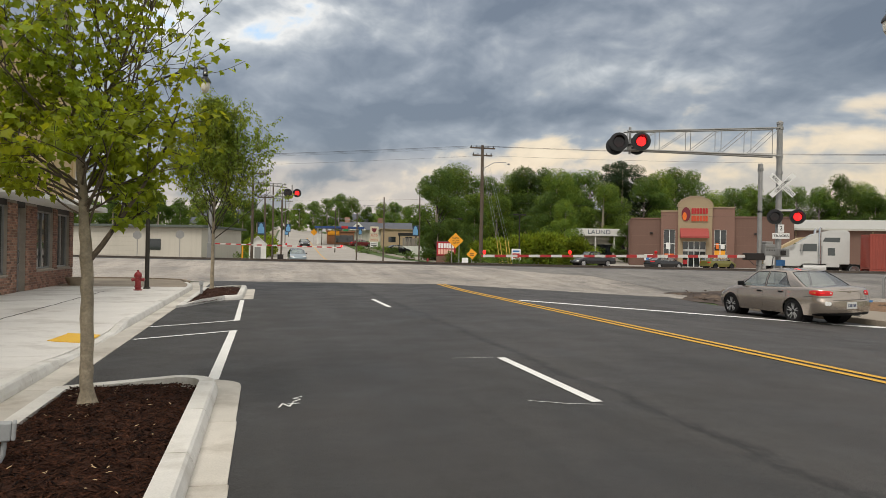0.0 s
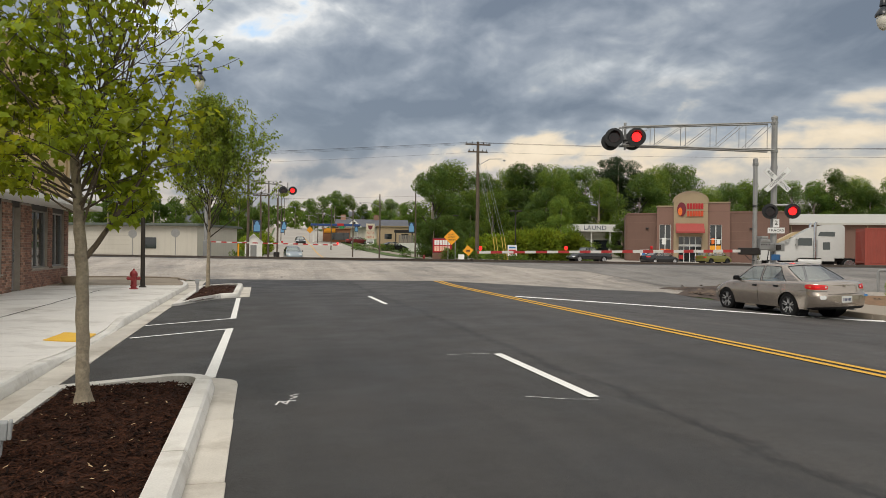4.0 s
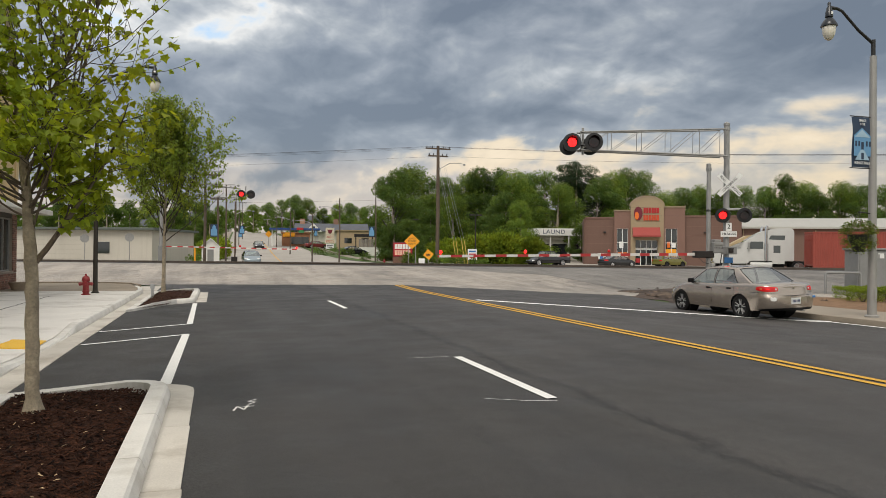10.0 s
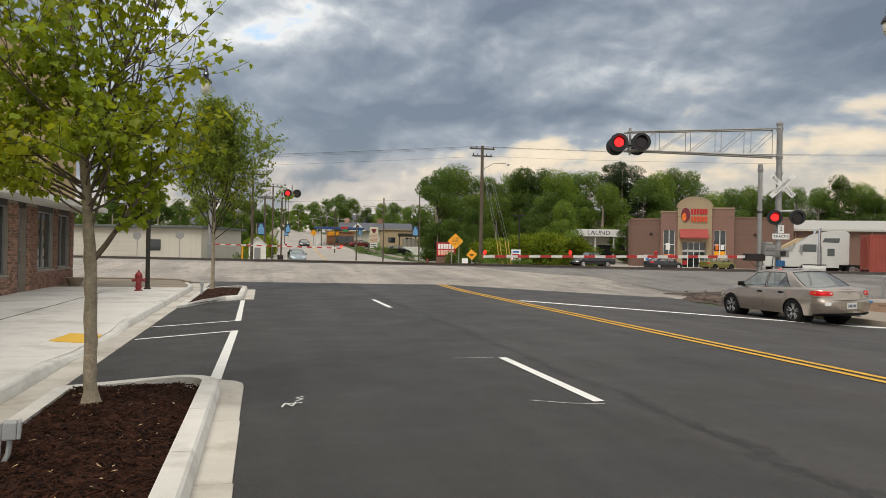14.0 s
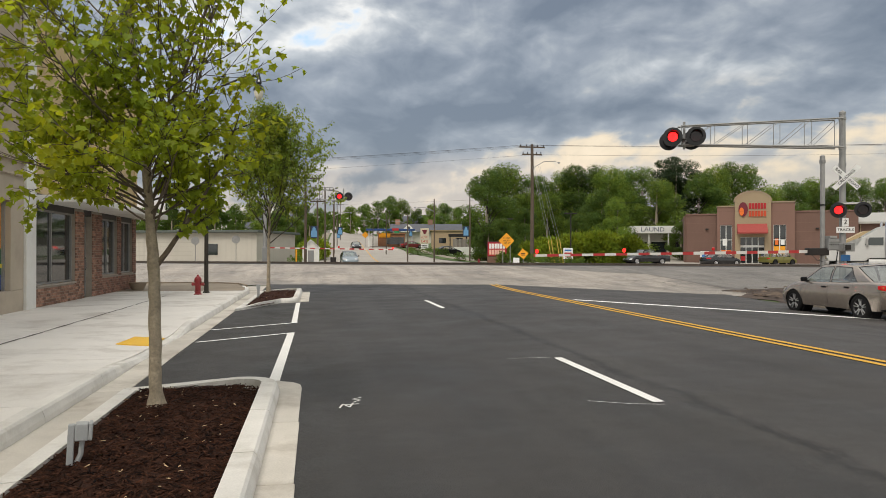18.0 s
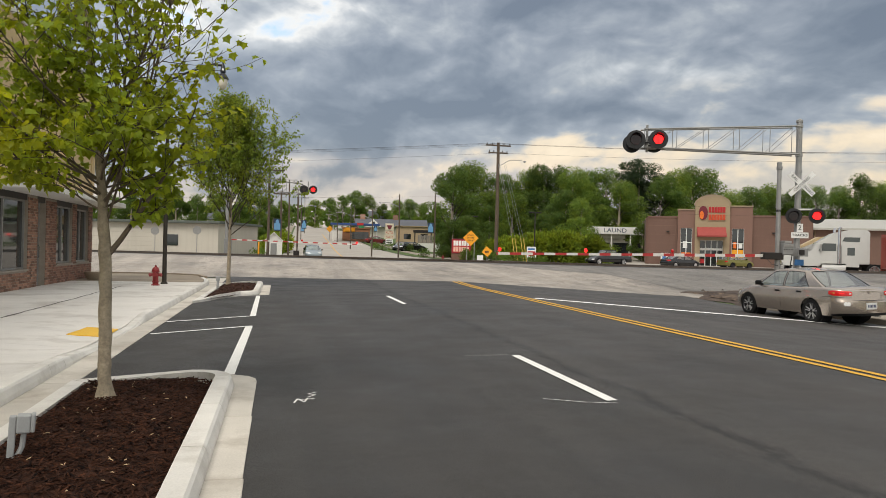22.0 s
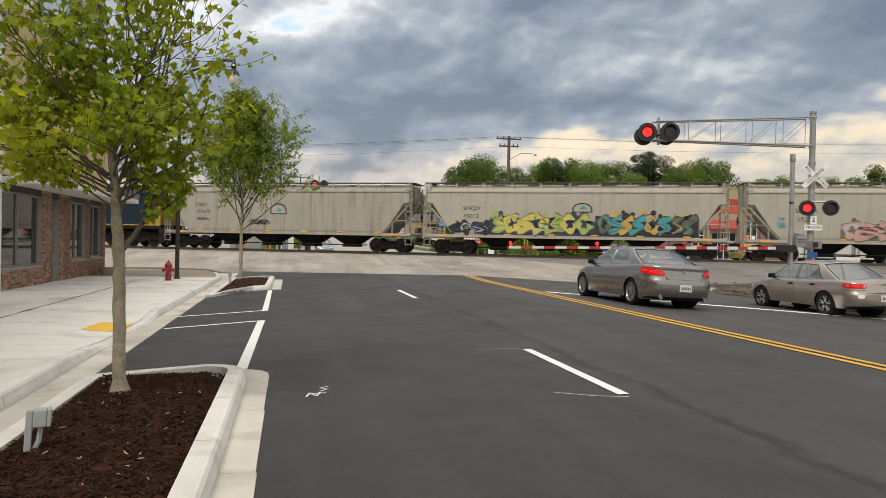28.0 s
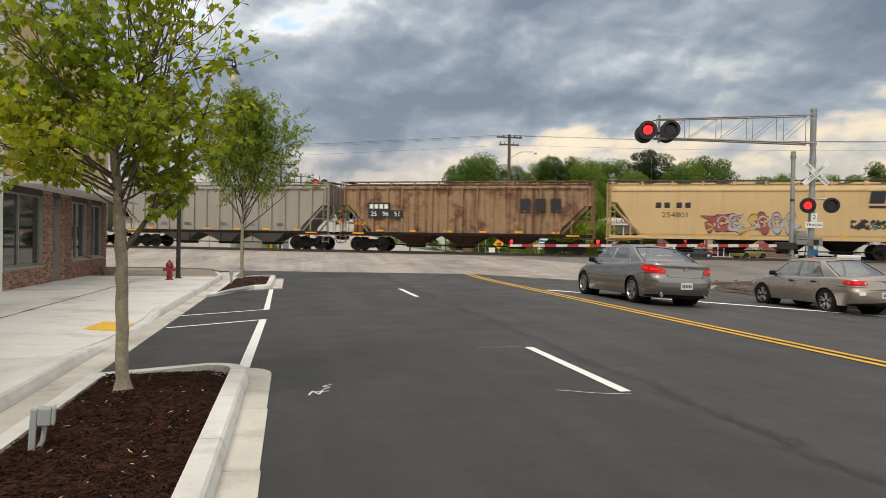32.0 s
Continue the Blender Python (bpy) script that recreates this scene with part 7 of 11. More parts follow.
    for (ey, er, ez0, nm) in ((bry, rry, brz, "rear_window"), (bfy, rfy + 0.02, bfz, "windscreen")):
        sg = 1 if ey > er else -1
        glass_bm = B()
        nu, nc = 10, 12
        def scr(u, c):
            e = side_at(ey, er, u, 1)
            return Vector((e.x * c, e.y + sg * (0.13 * (1 - u) + 0.05 * u) * (1 - c * c), e.z + 0.035 * u * (1 - c * c)))
        uu = [0.0, 0.05] + [0.05 + 0.87 * i / nu for i in range(1, nu + 1)] + [1.0]
        cc = [-1, -0.90] + [-0.9 + 1.8 * i / nc for i in range(1, nc + 1)] + [1]
        for i in range(len(uu) - 1):
            for k in range(len(cc) - 1):
                inner = 1 <= i < len(uu) - 2 and 1 <= k < len(cc) - 2
                quad(glass_bm if inner else frame_bm, scr(uu[i], cc[k]), scr(uu[i], cc[k + 1]), scr(uu[i + 1], cc[k + 1]), scr(uu[i + 1], cc[k]))
        bmesh.ops.remove_doubles(glass_bm, verts=glass_bm.verts, dist=0.0005)
        part(nm, glass_bm, window_tint, v, smooth=True)
        bm = B()
        lo_, hi_ = uu[1], uu[-2]
        ring_ = [scr(lo_, -0.9 + 1.8 * i / 8) for i in range(9)] + [scr(lo_ + (hi_ - lo_) * i / 4, 0.9) for i in range(1, 4)] + [scr(hi_, 0.9 - 1.8 * i / 8) for i in range(9)] + [scr(hi_ - (hi_ - lo_) * i / 4, -0.9) for i in range(1, 4)]
        for p, p2 in zip(ring_, ring_[1:] + ring_[:1]):
            tube(bm, [p, p2], 0.011, 4, caps=False)
        part("screen_seal", bm, trim_black, v)
    ys_ = [rry + (rfy + 0.02 - rry) * i / 12 for i in range(13)]
    for ya, yb in zip(ys_, ys_[1:]):
        def rp(y, c):
            f = (y - rry) / (rfy + 0.02 - rry)
            dy = 0.05 * (1 - c * c) * (1 if f > 0.99 else -1 if f < 0.01 else 0)
            return Vector((rw * c, y + dy, roofz(y) + 0.035 * (1 - c * c)))
        for k in range(14):
            c0, c1 = -1 + k / 7, -1 + (k + 1) / 7
            quad(frame_bm, rp(ya, c0), rp(ya, c1), rp(yb, c1), rp(yb, c0))
    bmesh.ops.remove_doubles(frame_bm, verts=frame_bm.verts, dist=0.002)
    part("cabin_frame", frame_bm, paint, v, smooth=True)
    rtop = max(rfz, rrz)
    # seats and parcel shelf seen through the glass
    for y, z in ((bry + 0.95, 0.95), (bry + 1.75, 0.97)):
        for s in (-1, 1):
            bm = B()
            zz = min(z, rtop - 0.56)
            box(bm, s * 0.36 - 0.24, y - 0.08, 0.45, s * 0.36 + 0.24, y + 0.08, zz, 0.03)
            box(bm, s * 0.36 - 0.12, y - 0.05, zz, s * 0.36 + 0.12, y + 0.05, zz + 0.16, 0.03)
            part("seat", bm, seat_dark, v)
    bm = B()
    box(bm, -bw * 0.85, bry + 0.12, brz - 0.12, bw * 0.85, bry + 0.8, brz - 0.06)
    part("parcel_shelf", bm, seat_dark, v)
    wheels = []
    for s in (-1, 1):
        for c in (-wb / 2, wb / 2):
            wheels.append(wheel_parts(v, s * (hw - 0.12), c, r, 0.21, sp.get("spokes", 5), rim_mat, steel_wheel, s, sp.get("spoke_mat"), sp.get("pair", 0.0)))
    if sp.get("keep"):
        sp["keep"].extend(wheels)

    def on_side(y, z):
        return surf(1 + max(0.0, min(side_len, y - y0 - DR)), z).x
    for s in (-1, 1):
        ym = bfy - 0.40
        zm = topz(ym)
        bm = B()
        box(bm, s * (bw + 0.12) - 0.085, ym - 0.06, zm + 0.0, s * (bw + 0.12) + 0.085, ym + 0.05, zm + 0.125, 0.035)
        box(bm, s * (bw + 0.01) - 0.04, ym - 0.03, zm - 0.02, s * (bw + 0.01) + 0.04, ym + 0.03, zm + 0.04)
        part("mirror", bm, paint if sp.get("mirror_paint") else trim_black, v, smooth=True)
        for yh in sp["handles"]:
            zz = topz(yh) - 0.13
            x = on_side(yh, zz)
            bm = B()
            box(bm, s * x - 0.02, yh - 0.085, zz - 0.022, s * x + 0.02, yh + 0.085, zz + 0.022, 0.009)
            part("door_handle", bm, sp.get("handle_mat", trim_black), v)
        for ys in sp["seams"]:
            bm = B()
            zlo = max(clear + 0.08, bottom(ys) + 0.02)
            zhi = topz(ys) - 0.03
            for k in range(8):
                za, zb = zlo + (zhi - zlo) * k / 8, zlo + (zhi - zlo) * (k + 1) / 8
                a, b = on_side(ys, za) + 0.002, on_side(ys, zb) + 0.002
                quad(bm, (s * a, ys - 0.004, za), (s * a, ys + 0.004, za), (s * b, ys + 0.004, zb), (s * b, ys - 0.004, zb))
            part("door_seam", bm, trim_black, v)
    if sp.get("plate"):
        z = sp["plate"]
        y = surf(0.05, z).y - 0.004
        bm = B()
        box(bm, -0.155, y - 0.012, z - 0.08, 0.155, y + 0.02, z + 0.08, 0.004)
        p = part("number_plate", bm, plate_white, v)
        for k in range(6):
            bm = B()
            box(bm, -0.12 + 0.042 * k, y - 0.016, z - 0.035, -0.094 + 0.042 * k, y - 0.0115, z + 0.035)
            part("plate_bar", bm, mat("plate_ink", (0.05, 0.06, 0.12), 0.6), p)
    for ex in sp.get("exhaust", []):
        bm = B()
        yx = surf(0.4, 0.3).y
        tube(bm, [(ex, yx + 0.3, 0.27), (ex, yx - 0.035, 0.26)], 0.038, 12)
        part("exhaust_pipe", bm, chrome, v, smooth=True)
    v["tail"] = surf(0.0, 0.8).y
    sp["surf"] = surf
    return v


corolla_paint = carpaint("champagne_metallic", (0.40, 0.345, 0.295), 0.72, 0.27)
g35_paint = carpaint("graphite_metallic", (0.265, 0.252, 0.236), 0.82, 0.24)
COROLLA = dict(L=4.42, W=1.70, H=1.385, wb=2.465, fo=0.86, r=0.322, clear=0.25, tail_up=0.06, belt=0.895, roofw=0.67, quarter=(0.50, 0.13),
    top=[(-2.33, 0.915), (-2.18, 0.955), (-1.60, 0.965), (-0.6, 0.925), (0.75, 0.905), (1.2, 0.86), (1.75, 0.76), (2.0, 0.68), (2.09, 0.62)],
    tailp=[(0.2, 0.14), (0.33, 0.03), (0.46, 0.0), (0.62, 0.0), (0.67, 0.05), (0.85, 0.075), (0.95, 0.10)],
    roof=[(1.12, 0.90), (0.28, 1.345), (-0.86, 1.345), (-1.62, 0.955)], bpillars=[-0.16], handles=[0.02, -0.80], seams=[0.92, -0.12, -1.0],
    lamps=[("tail_lamp", tail_red, [(0.30, 0.785, 0.865), (0.36, 0.77, 0.885), (0.55, 0.765, 0.895), (0.85, 0.775, 0.90), (0.99, 0.80, 0.885)], "red tail lamp"),
           ("lamp_lens", tail_lit, [(0.50, 0.80, 0.86), (0.66, 0.795, 0.865)], "glowing brake lens"),
           ("reverse_lens", clear_lens, [(0.32, 0.79, 0.865), (0.37, 0.785, 0.87)], "clear reversing lens"),
           ("turn_lens", amber, [(0.80, 0.79, 0.885), (0.97, 0.81, 0.875)], "amber turn lens"),
           ("head_lamp", clear_lens, [(10.2, 0.60, 0.70), (10.6, 0.58, 0.68)], "clear head lamp")],
    grooves=[("boot_seam", [(0.0, 0.655, 0.663), (0.3, 0.655, 0.663)]), ("bumper_seam", [(0.32, 0.725, 0.732), (1.0, 0.735, 0.742), (1.2, 0.72, 0.727)])],
    plate=0.52, exhaust=[0.35], spokes=5, pair=0.20)
G35 = dict(L=4.75, W=1.77, H=1.45, wb=2.85, fo=0.83, r=0.33, clear=0.20, belt=0.905, roofw=0.67, quarter=(0.60, 0.12), tail_round=(0.58, 2.7),
    top=[(-2.50, 1.025), (-2.36, 1.035), (-1.75, 1.045), (-0.6, 0.985), (0.8, 0.945), (1.3, 0.90), (1.85, 0.78), (2.15, 0.70), (2.25, 0.64)],
    tailp=[(0.2, 0.15), (0.30, 0.05), (0.42, 0.0), (0.66, 0.0), (0.72, 0.045), (0.92, 0.075), (1.0, 0.05), (1.06, 0.04)],
    roof=[(1.20, 0.95), (0.28, 1.41), (-0.90, 1.405), (-1.84, 1.035)], bpillars=[-0.16], handles=[0.0, -0.88], seams=[1.0, -0.10, -1.12],
    lamps=[("tail_lamp", tail_red, [(0.32, 0.785, 0.86), (0.40, 0.77, 0.91), (0.6, 0.785, 0.955), (0.9, 0.81, 0.975), (1.05, 0.86, 0.955)], "red wraparound tail lamp"),
           ("lamp_lens", brake_lit, [(0.50, 0.825, 0.915), (0.70, 0.835, 0.92)], "lit brake lens"),
           ("lamp_lens", brake_lit, [(0.80, 0.855, 0.935), (0.95, 0.87, 0.94)], "lit brake lens"),
           ("turn_lens", clear_red, [(0.33, 0.795, 0.85), (0.41, 0.785, 0.885)], "pale turn lens"),
           ("head_lamp", clear_lens, [(10.2, 0.62, 0.72), (10.6, 0.60, 0.70)], "clear head lamp")],
    grooves=[("boot_seam", [(0.0, 0.700, 0.708), (0.26, 0.70, 0.708), (0.29, 0.70, 0.78)]), ("bumper_seam", [(0.62, 0.775, 0.783), (1.0, 0.78, 0.788), (1.25, 0.72, 0.728)])],
    plate=0.505, exhaust=[-0.58, 0.58], spokes=5, pair=0.22, handle_mat=g35_paint, trim=alloy, keep=[None])
dark_rim = mat("dark_alloy", (0.05, 0.05, 0.052), 0.35, 0.8, vary=0.1)
COROLLA["spoke_mat"] = mat("polished_spoke", (0.60, 0.60, 0.60), 0.3, 0.7, vary=0.04)
champagne_car = sedan("sedan_car", "champagne metallic sedan waiting at the stop line", COROLLA, corolla_paint, dark_rim, pose(14.55, 16.9, crown(14.5), 0, -1.5, 1.5))
G35_REST = pose(9.36, 17.55, crown(9.4) - 0.005, 0, 2.2, 1.3)
grey_car = sedan("sedan_car", "graphite grey sedan pulling up with brake lamps lit", G35, g35_paint, alloy, G35_REST)
bm = B()
box(bm, -0.17, -1.62, 1.06, 0.17, -1.58, 1.085, 0.005)
part("brake_light", bm, brake_lit, grey_car, "lit high brake light in the rear window")
bm = B()
turned(bm, [(0.05, 0), (0.05, 0.012), (0.036, 0.012), (0.036, 0.0)], 16, Matrix.Translation((0, grey_car["tail"] - 0.004, 0.90)) @ Matrix.Rotation(radians(90), 4, "X") @ Matrix.Diagonal((1, 0.62, 1, 1)))
part("badge", bm, chrome, grey_car, "oval chrome badge")
bm = B()
turned(bm, [(0.03, 0), (0.03, 0.008)], 14, Matrix.Translation((0, champagne_car["tail"] - 0.012, 0.86)) @ Matrix.Rotation(radians(90), 4, "X"))
part("badge", bm, corolla_paint, champagne_car, "small round badge")
bm = B()
p_ = COROLLA["surf"](0.5, 0.6)
box(bm, p_.x - 0.09, p_.y - 0.012, 0.575, p_.x + 0.07, p_.y + 0.05, 0.625)
part("sticker", bm, sign_blue, champagne_car)
for q_ in (0.42, 0.49):
    bm = B()
    p_, e_ = COROLLA["surf"](q_, 0.575), COROLLA["surf"](q_ + 0.01, 0.575) - COROLLA["surf"](q_ - 0.01, 0.575)
    n_ = Vector((-e_.y, -e_.x, 0)).normalized()
    turned(bm, [(0.05, 0), (0.05, 0.008)], 14, Matrix.Translation((-p_.x, p_.y, p_.z)) @ n_.to_track_quat("Z", "Y").to_matrix().to_4x4())
    part("bumper_sticker", bm, sign_white, champagne_car, "white round bumper sticker")

# cars beyond the tracks
def simple(L, W, H, roof, **k):
    h = H
    d = dict(L=L, W=W, H=H, wb=L * 0.58, fo=L * 0.19, r=0.33, clear=0.22, bpillars=[-0.15], handles=[0.0], seams=[0.9, -0.1], lamps=[("tail_lamp", tail_red, [(0.3, 0.78, 0.9), (0.95, 0.78, 0.9)], ""), ("head_lamp", clear_lens, [(10.25, 0.60, 0.71), (10.7, 0.60, 0.72)], "")])
    d.update(k)
    d["roof"] = roof
    return d


SEDAN = simple(4.8, 1.8, 1.45, [(1.25, 0.92), (0.35, 1.41), (-0.9, 1.40), (-1.85, 0.98)], top=[(-2.5, 0.95), (-1.8, 1.0), (0.8, 0.93), (1.4, 0.88), (2.2, 0.70), (2.28, 0.64)])
JEEP = simple(4.4, 1.76, 1.66, [(1.15, 1.05), (0.70, 1.60), (-1.9, 1.61), (-2.05, 1.02)], top=[(-2.15, 1.02), (0.9, 1.04), (1.2, 1.02), (1.95, 0.96), (2.1, 0.9)], r=0.36, clear=0.30, bpillars=[-0.15, -1.05], roofw=0.78, belt=0.93, cat="suv", tail_round=(0.25, 3.5), nose_round=(0.35, 3.2), quarter=(0.2, 0.2), tailp=[(0.3, 0.05), (0.5, 0.0), (0.65, 0.03), (1.1, 0.06)])
PICKUP = simple(5.7, 1.98, 1.85, [(1.15, 1.12), (0.55, 1.78), (-0.75, 1.78), (-0.95, 1.10)], top=[(-2.9, 1.08), (1.1, 1.10), (2.2, 1.03), (2.45, 0.95)], r=0.39, clear=0.34, wb=3.5, fo=0.95, bpillars=[0.05], roofw=0.76, cat="pickup truck", tail_round=(0.2, 4.0), nose_round=(0.4, 3.2), quarter=(0.15, 0.1), tailp=[(0.3, 0.05), (0.5, 0.0), (0.65, 0.03), (1.1, 0.04)])
black_car_paint, olive_paint, silver_paint, white_car_paint, red_car_paint = carpaint("black_car", (0.012, 0.012, 0.014), 0.3, 0.22), carpaint("olive_green_car", (0.17, 0.155, 0.025), 0.4), carpaint("silver_blue_car", (0.26, 0.31, 0.34), 0.5), carpaint("white_car", (0.62, 0.62, 0.6), 0.1), carpaint("dark_red_car", (0.16, 0.02, 0.02), 0.4)

# ---- level crossing signals ----
OFF_DISCS = []


def ybox(v, name, x0, y0, z0, x1, y1, z1, m, bev=0.01, lab=""):
    bm = B()
    box(bm, x0, y0, z0, x1, y1, z1, bev)
    return part(name, bm, m, v, lab)


def ytube(v, name, pts, r, m, seg=12, lab=""):
    bm = B()
    tube(bm, pts, r, seg)
    return part(name, bm, m, v, lab, smooth=True)


def flasher(v, x, y, z, phase, rb=0.30, back=False, keyed=True):
    """A red flasher facing the camera (towards -y): round background, hood, lit lens and an added dark disc that blanks
    it.
    """
    s = 1 if back else -1
    R = Matrix.Translation((x, y, z)) @ Matrix.Rotation(radians(90), 4, "X") @ (Matrix.Rotation(math.pi, 4, "Y") if back else Matrix.Identity(4))
    bm = B()
    turned(bm, [(rb * 0.55, -0.16), (rb * 0.62, -0.02), (rb, -0.015), (rb, 0.0), (rb * 0.56, 0.005)], 28, R)
    d = part("background_disc", bm, black_paint, v, "round black signal background", smooth=True)
    bm = B()
    n = 18
    for k in range(n):
        a0, a1 = radians(-20 + 220 * k / n), radians(-20 + 220 * (k + 1) / n)
        r = rb * 0.60
        def pt(a, zz, rr):
            return R @ Vector((rr * math.cos(a), rr * math.sin(a), zz))
        l0, l1 = 0.10 + 0.20 * max(0, math.sin(a0)), 0.10 + 0.20 * max(0, math.sin(a1))
        quad(bm, pt(a0, 0, r), pt(a1, 0, r), pt(a1, l1, r), pt(a0, l0, r))
        quad(bm, pt(a0, 0, r + 0.008), pt(a0, l0, r + 0.008), pt(a1, l1, r + 0.008), pt(a1, 0, r + 0.008))
    part("hood", bm, black_paint, d, smooth=True)
    bm = B()
    turned(bm, [(rb * 0.50, 0.006), (rb * 0.48, 0.012), (rb * 0.3, 0.014), (0.01, 0.015)], 24, R)
    part("lens", bm, red_lit if keyed else red_dark, d, "glowing red lens")
    if keyed:
        # shutter: added disc, no real part; stands in for the unlit lens
        bm = B()
        turned(bm, [(rb * 0.57, -0.002), (rb * 0.57, 0.002)], 24, Matrix.Rotation(radians(90), 4, "X"))
        sh = part("shutter", bm, red_dark, v, "dark red disc added to blank the lit lens")
        OFF_DISCS.append([sh, Vector((x, y - 0.024, z)), phase, 0.0])
    return d


def face(v, start, cx, cy, deg):
    """Turns the parts made since start about an upright axis."""
    R = Matrix.Translation((cx, cy, 0)) @ Matrix.Rotation(radians(deg), 4, "Z") @ Matrix.Translation((-cx, -cy, 0))
    for o in [c for c in v.children_recursive if c not in start]:
        if any(o is s_[0] for s_ in OFF_DISCS):
            continue
        o.data.transform(R)
    for s_ in OFF_DISCS:
        if s_[0].parent is v and s_[0] not in start:
            s_[1], s_[3] = R @ s_[1], deg


def crossing_signal():
    y = 23.11
    g = gz(19.35, y)
    v = thing("crossing_signal", "grey cantilever level crossing signal with red flashers", "railway signal")
    bm = B()
    turned(bm, [(0.30, g - 0.1), (0.30, g + 0.06), (0.13, g + 0.10), (0.115, g + 0.3), (0.105, 6.6), (0.12, 6.6), (0.12, 6.68), (0.04, 6.74)], 20, Matrix.Translation((19.30, y, 0)))
    part("mast", bm, galv, v, "thick galvanised mast", smooth=True)
    for z in (6.45, 5.37, 4.75, 3.35):
        bm = B()
        turned(bm, [(0.13, z - 0.05), (0.13, z + 0.05)], 20, Matrix.Translation((19.30, y, 0)))
        part("collar", bm, galv, v)
    # tapering truss arm
    xa, xb = 19.15, 12.85
    for dy in (-0.22, 0.22):
        ytube(v, "top_chord", [(xa, y + dy, 6.43), (xb, y + dy * 0.6, 5.95)], 0.028, galv, 8)
        ytube(v, "bottom_chord", [(xa, y + dy, 5.37), (xb, y + dy * 0.6, 5.30)], 0.034, galv, 8)
        n = 5
        for k in range(n + 1):
            u = k / n
            x = xa + (xb - xa) * u
            zt, zb = 6.43 - 0.48 * u, 5.37 - 0.07 * u
            w = dy * (1 - 0.4 * u)
            ytube(v, "brace", [(x, y + w, zt), (x, y + w, zb)], 0.013, galv, 6)
            if k < n:
                u2 = (k + 1) / n
                ytube(v, "brace", [(x, y + w, zt), (xa + (xb - xa) * u2, y + dy * (1 - 0.4 * u2), 5.37 - 0.07 * u2)], 0.011, galv, 6)
    seen_ = set(v.children_recursive)
    ytube(v, "lamp_stem", [(13.02, y, 5.15), (13.02, y, 6.12)], 0.045, galv, 8)
    ytube(v, "lamp_bar", [(12.6, y - 0.05, 5.50), (13.42, y - 0.05, 5.50)], 0.035, black_paint, 8)
    for x, ph in ((12.62, 0), (13.39, 1)):
        flasher(v, x, y - 0.32, 5.56, ph, 0.33)
        flasher(v, x - 0.1, y + 0.30, 5.50, ph, 0.33, back=True, keyed=False)
        ytube(v, "lamp_arm", [(x, y - 0.18, 5.54), (x, y + 0.18, 5.50)], 0.05, black_paint, 8)
    face(v, seen_, 13.02, y, -24)
    seen_ = set(v.children_recursive)
    # crossbuck, flashers and plate on the mast
    words_v = []
    for a, txt in ((45, "CROSSING"), (-45, "RAILROAD")):
        bm = B()
        box(bm, -0.57, -0.012, -0.092, 0.57, 0.012, 0.092, 0.0)
        yo = y - 0.20 - (0.03 if a > 0 else 0)
        M_ = Matrix.Translation((19.40, yo, 4.26)) @ Matrix.Rotation(radians(-a), 4, "Y")
        bmesh.ops.transform(bm, matrix=M_, verts=bm.verts)
        bl = part("crossbuck_blade", bm, sign_white, v, "white crossbuck blade with black words")
        if a > 0:
            words(txt, 0.15, M_ @ Matrix.Translation((0, -0.016, 0)) @ Matrix.Rotation(radians(90), 4, "X"), decal_black, bl, stretch=1.0)
        else:
            words("RAIL", 0.15, M_ @ Matrix.Translation((-0.335, -0.016, 0)) @ Matrix.Rotation(radians(90), 4, "X"), decal_black, bl)
            words("ROAD", 0.15, M_ @ Matrix.Translation((0.335, -0.016, 0)) @ Matrix.Rotation(radians(90), 4, "X"), decal_black, bl)
    ytube(v, "flasher_arm", [(19.15, y - 0.16, 3.30), (19.95, y - 0.16, 3.30)], 0.035, galv, 8)
    ytube(v, "flasher_arm", [(19.15, y + 0.16, 3.34), (19.95, y + 0.16, 3.34)], 0.03, galv, 8)
    for x, ph in ((19.15, 0), (19.93, 1)):
        flasher(v, x, y - 0.24, 3.07, ph, 0.285)
    p = ybox(v, "track_count_plate", 19.27, y - 0.20, 2.47, 19.48, y - 0.185, 2.78, sign_white, 0.0)
    words("2", 0.24, Matrix.Translation((19.375, y - 0.206, 2.63)) @ Matrix.Rotation(radians(90), 4, "X"), decal_black, p)
    p = ybox(v, "tracks_plate", 19.08, y - 0.202, 2.24, 19.67, y - 0.187, 2.455, sign_white, 0.0)
    words("TRACKS", 0.13, Matrix.Translation((19.375, y - 0.208, 2.35)) @ Matrix.Rotation(radians(90), 4, "X"), decal_black, p, stretch=1.1)
    ybox(v, "blue_notice", 19.22, y - 0.215, 1.22, 19.53, y - 0.20, 1.44, sign_blue, 0.0, "small blue notice plate")

    face(v, seen_, 19.30, y, -33)

    # barrier on its own post
    gy = 22.75
    b = thing("barrier_gate", "lowered red and white barrier arm at the crossing", "barrier")
    g = gz(18.2, gy)
    bm = B()
    turned(bm, [(0.20, g - 0.1), (0.20, g + 0.04), (0.095, g + 0.08), (0.075, 4.8), (0.09, 4.8), (0.09, 5.0), (0.03, 5.02)], 16, Matrix.Translation((18.2, gy, 0)))
    part("post", bm, galv, b, smooth=True)
    bm = B()
    turned(bm, [(0.083, 3.18), (0.083, 3.26)], 14, Matrix.Translation((18.2, gy, 0)))
    part("post_band", bm, black_paint, b)
    ybox(b, "bell", 18.13, gy - 0.09, 4.72, 18.27, gy + 0.09, 4.86, grey_paint, 0.02)
    ybox(b, "mechanism", 18.28, gy - 0.22, 1.60, 18.72, gy + 0.20, 2.02, grey_paint, 0.03, "grey barrier mechanism box")
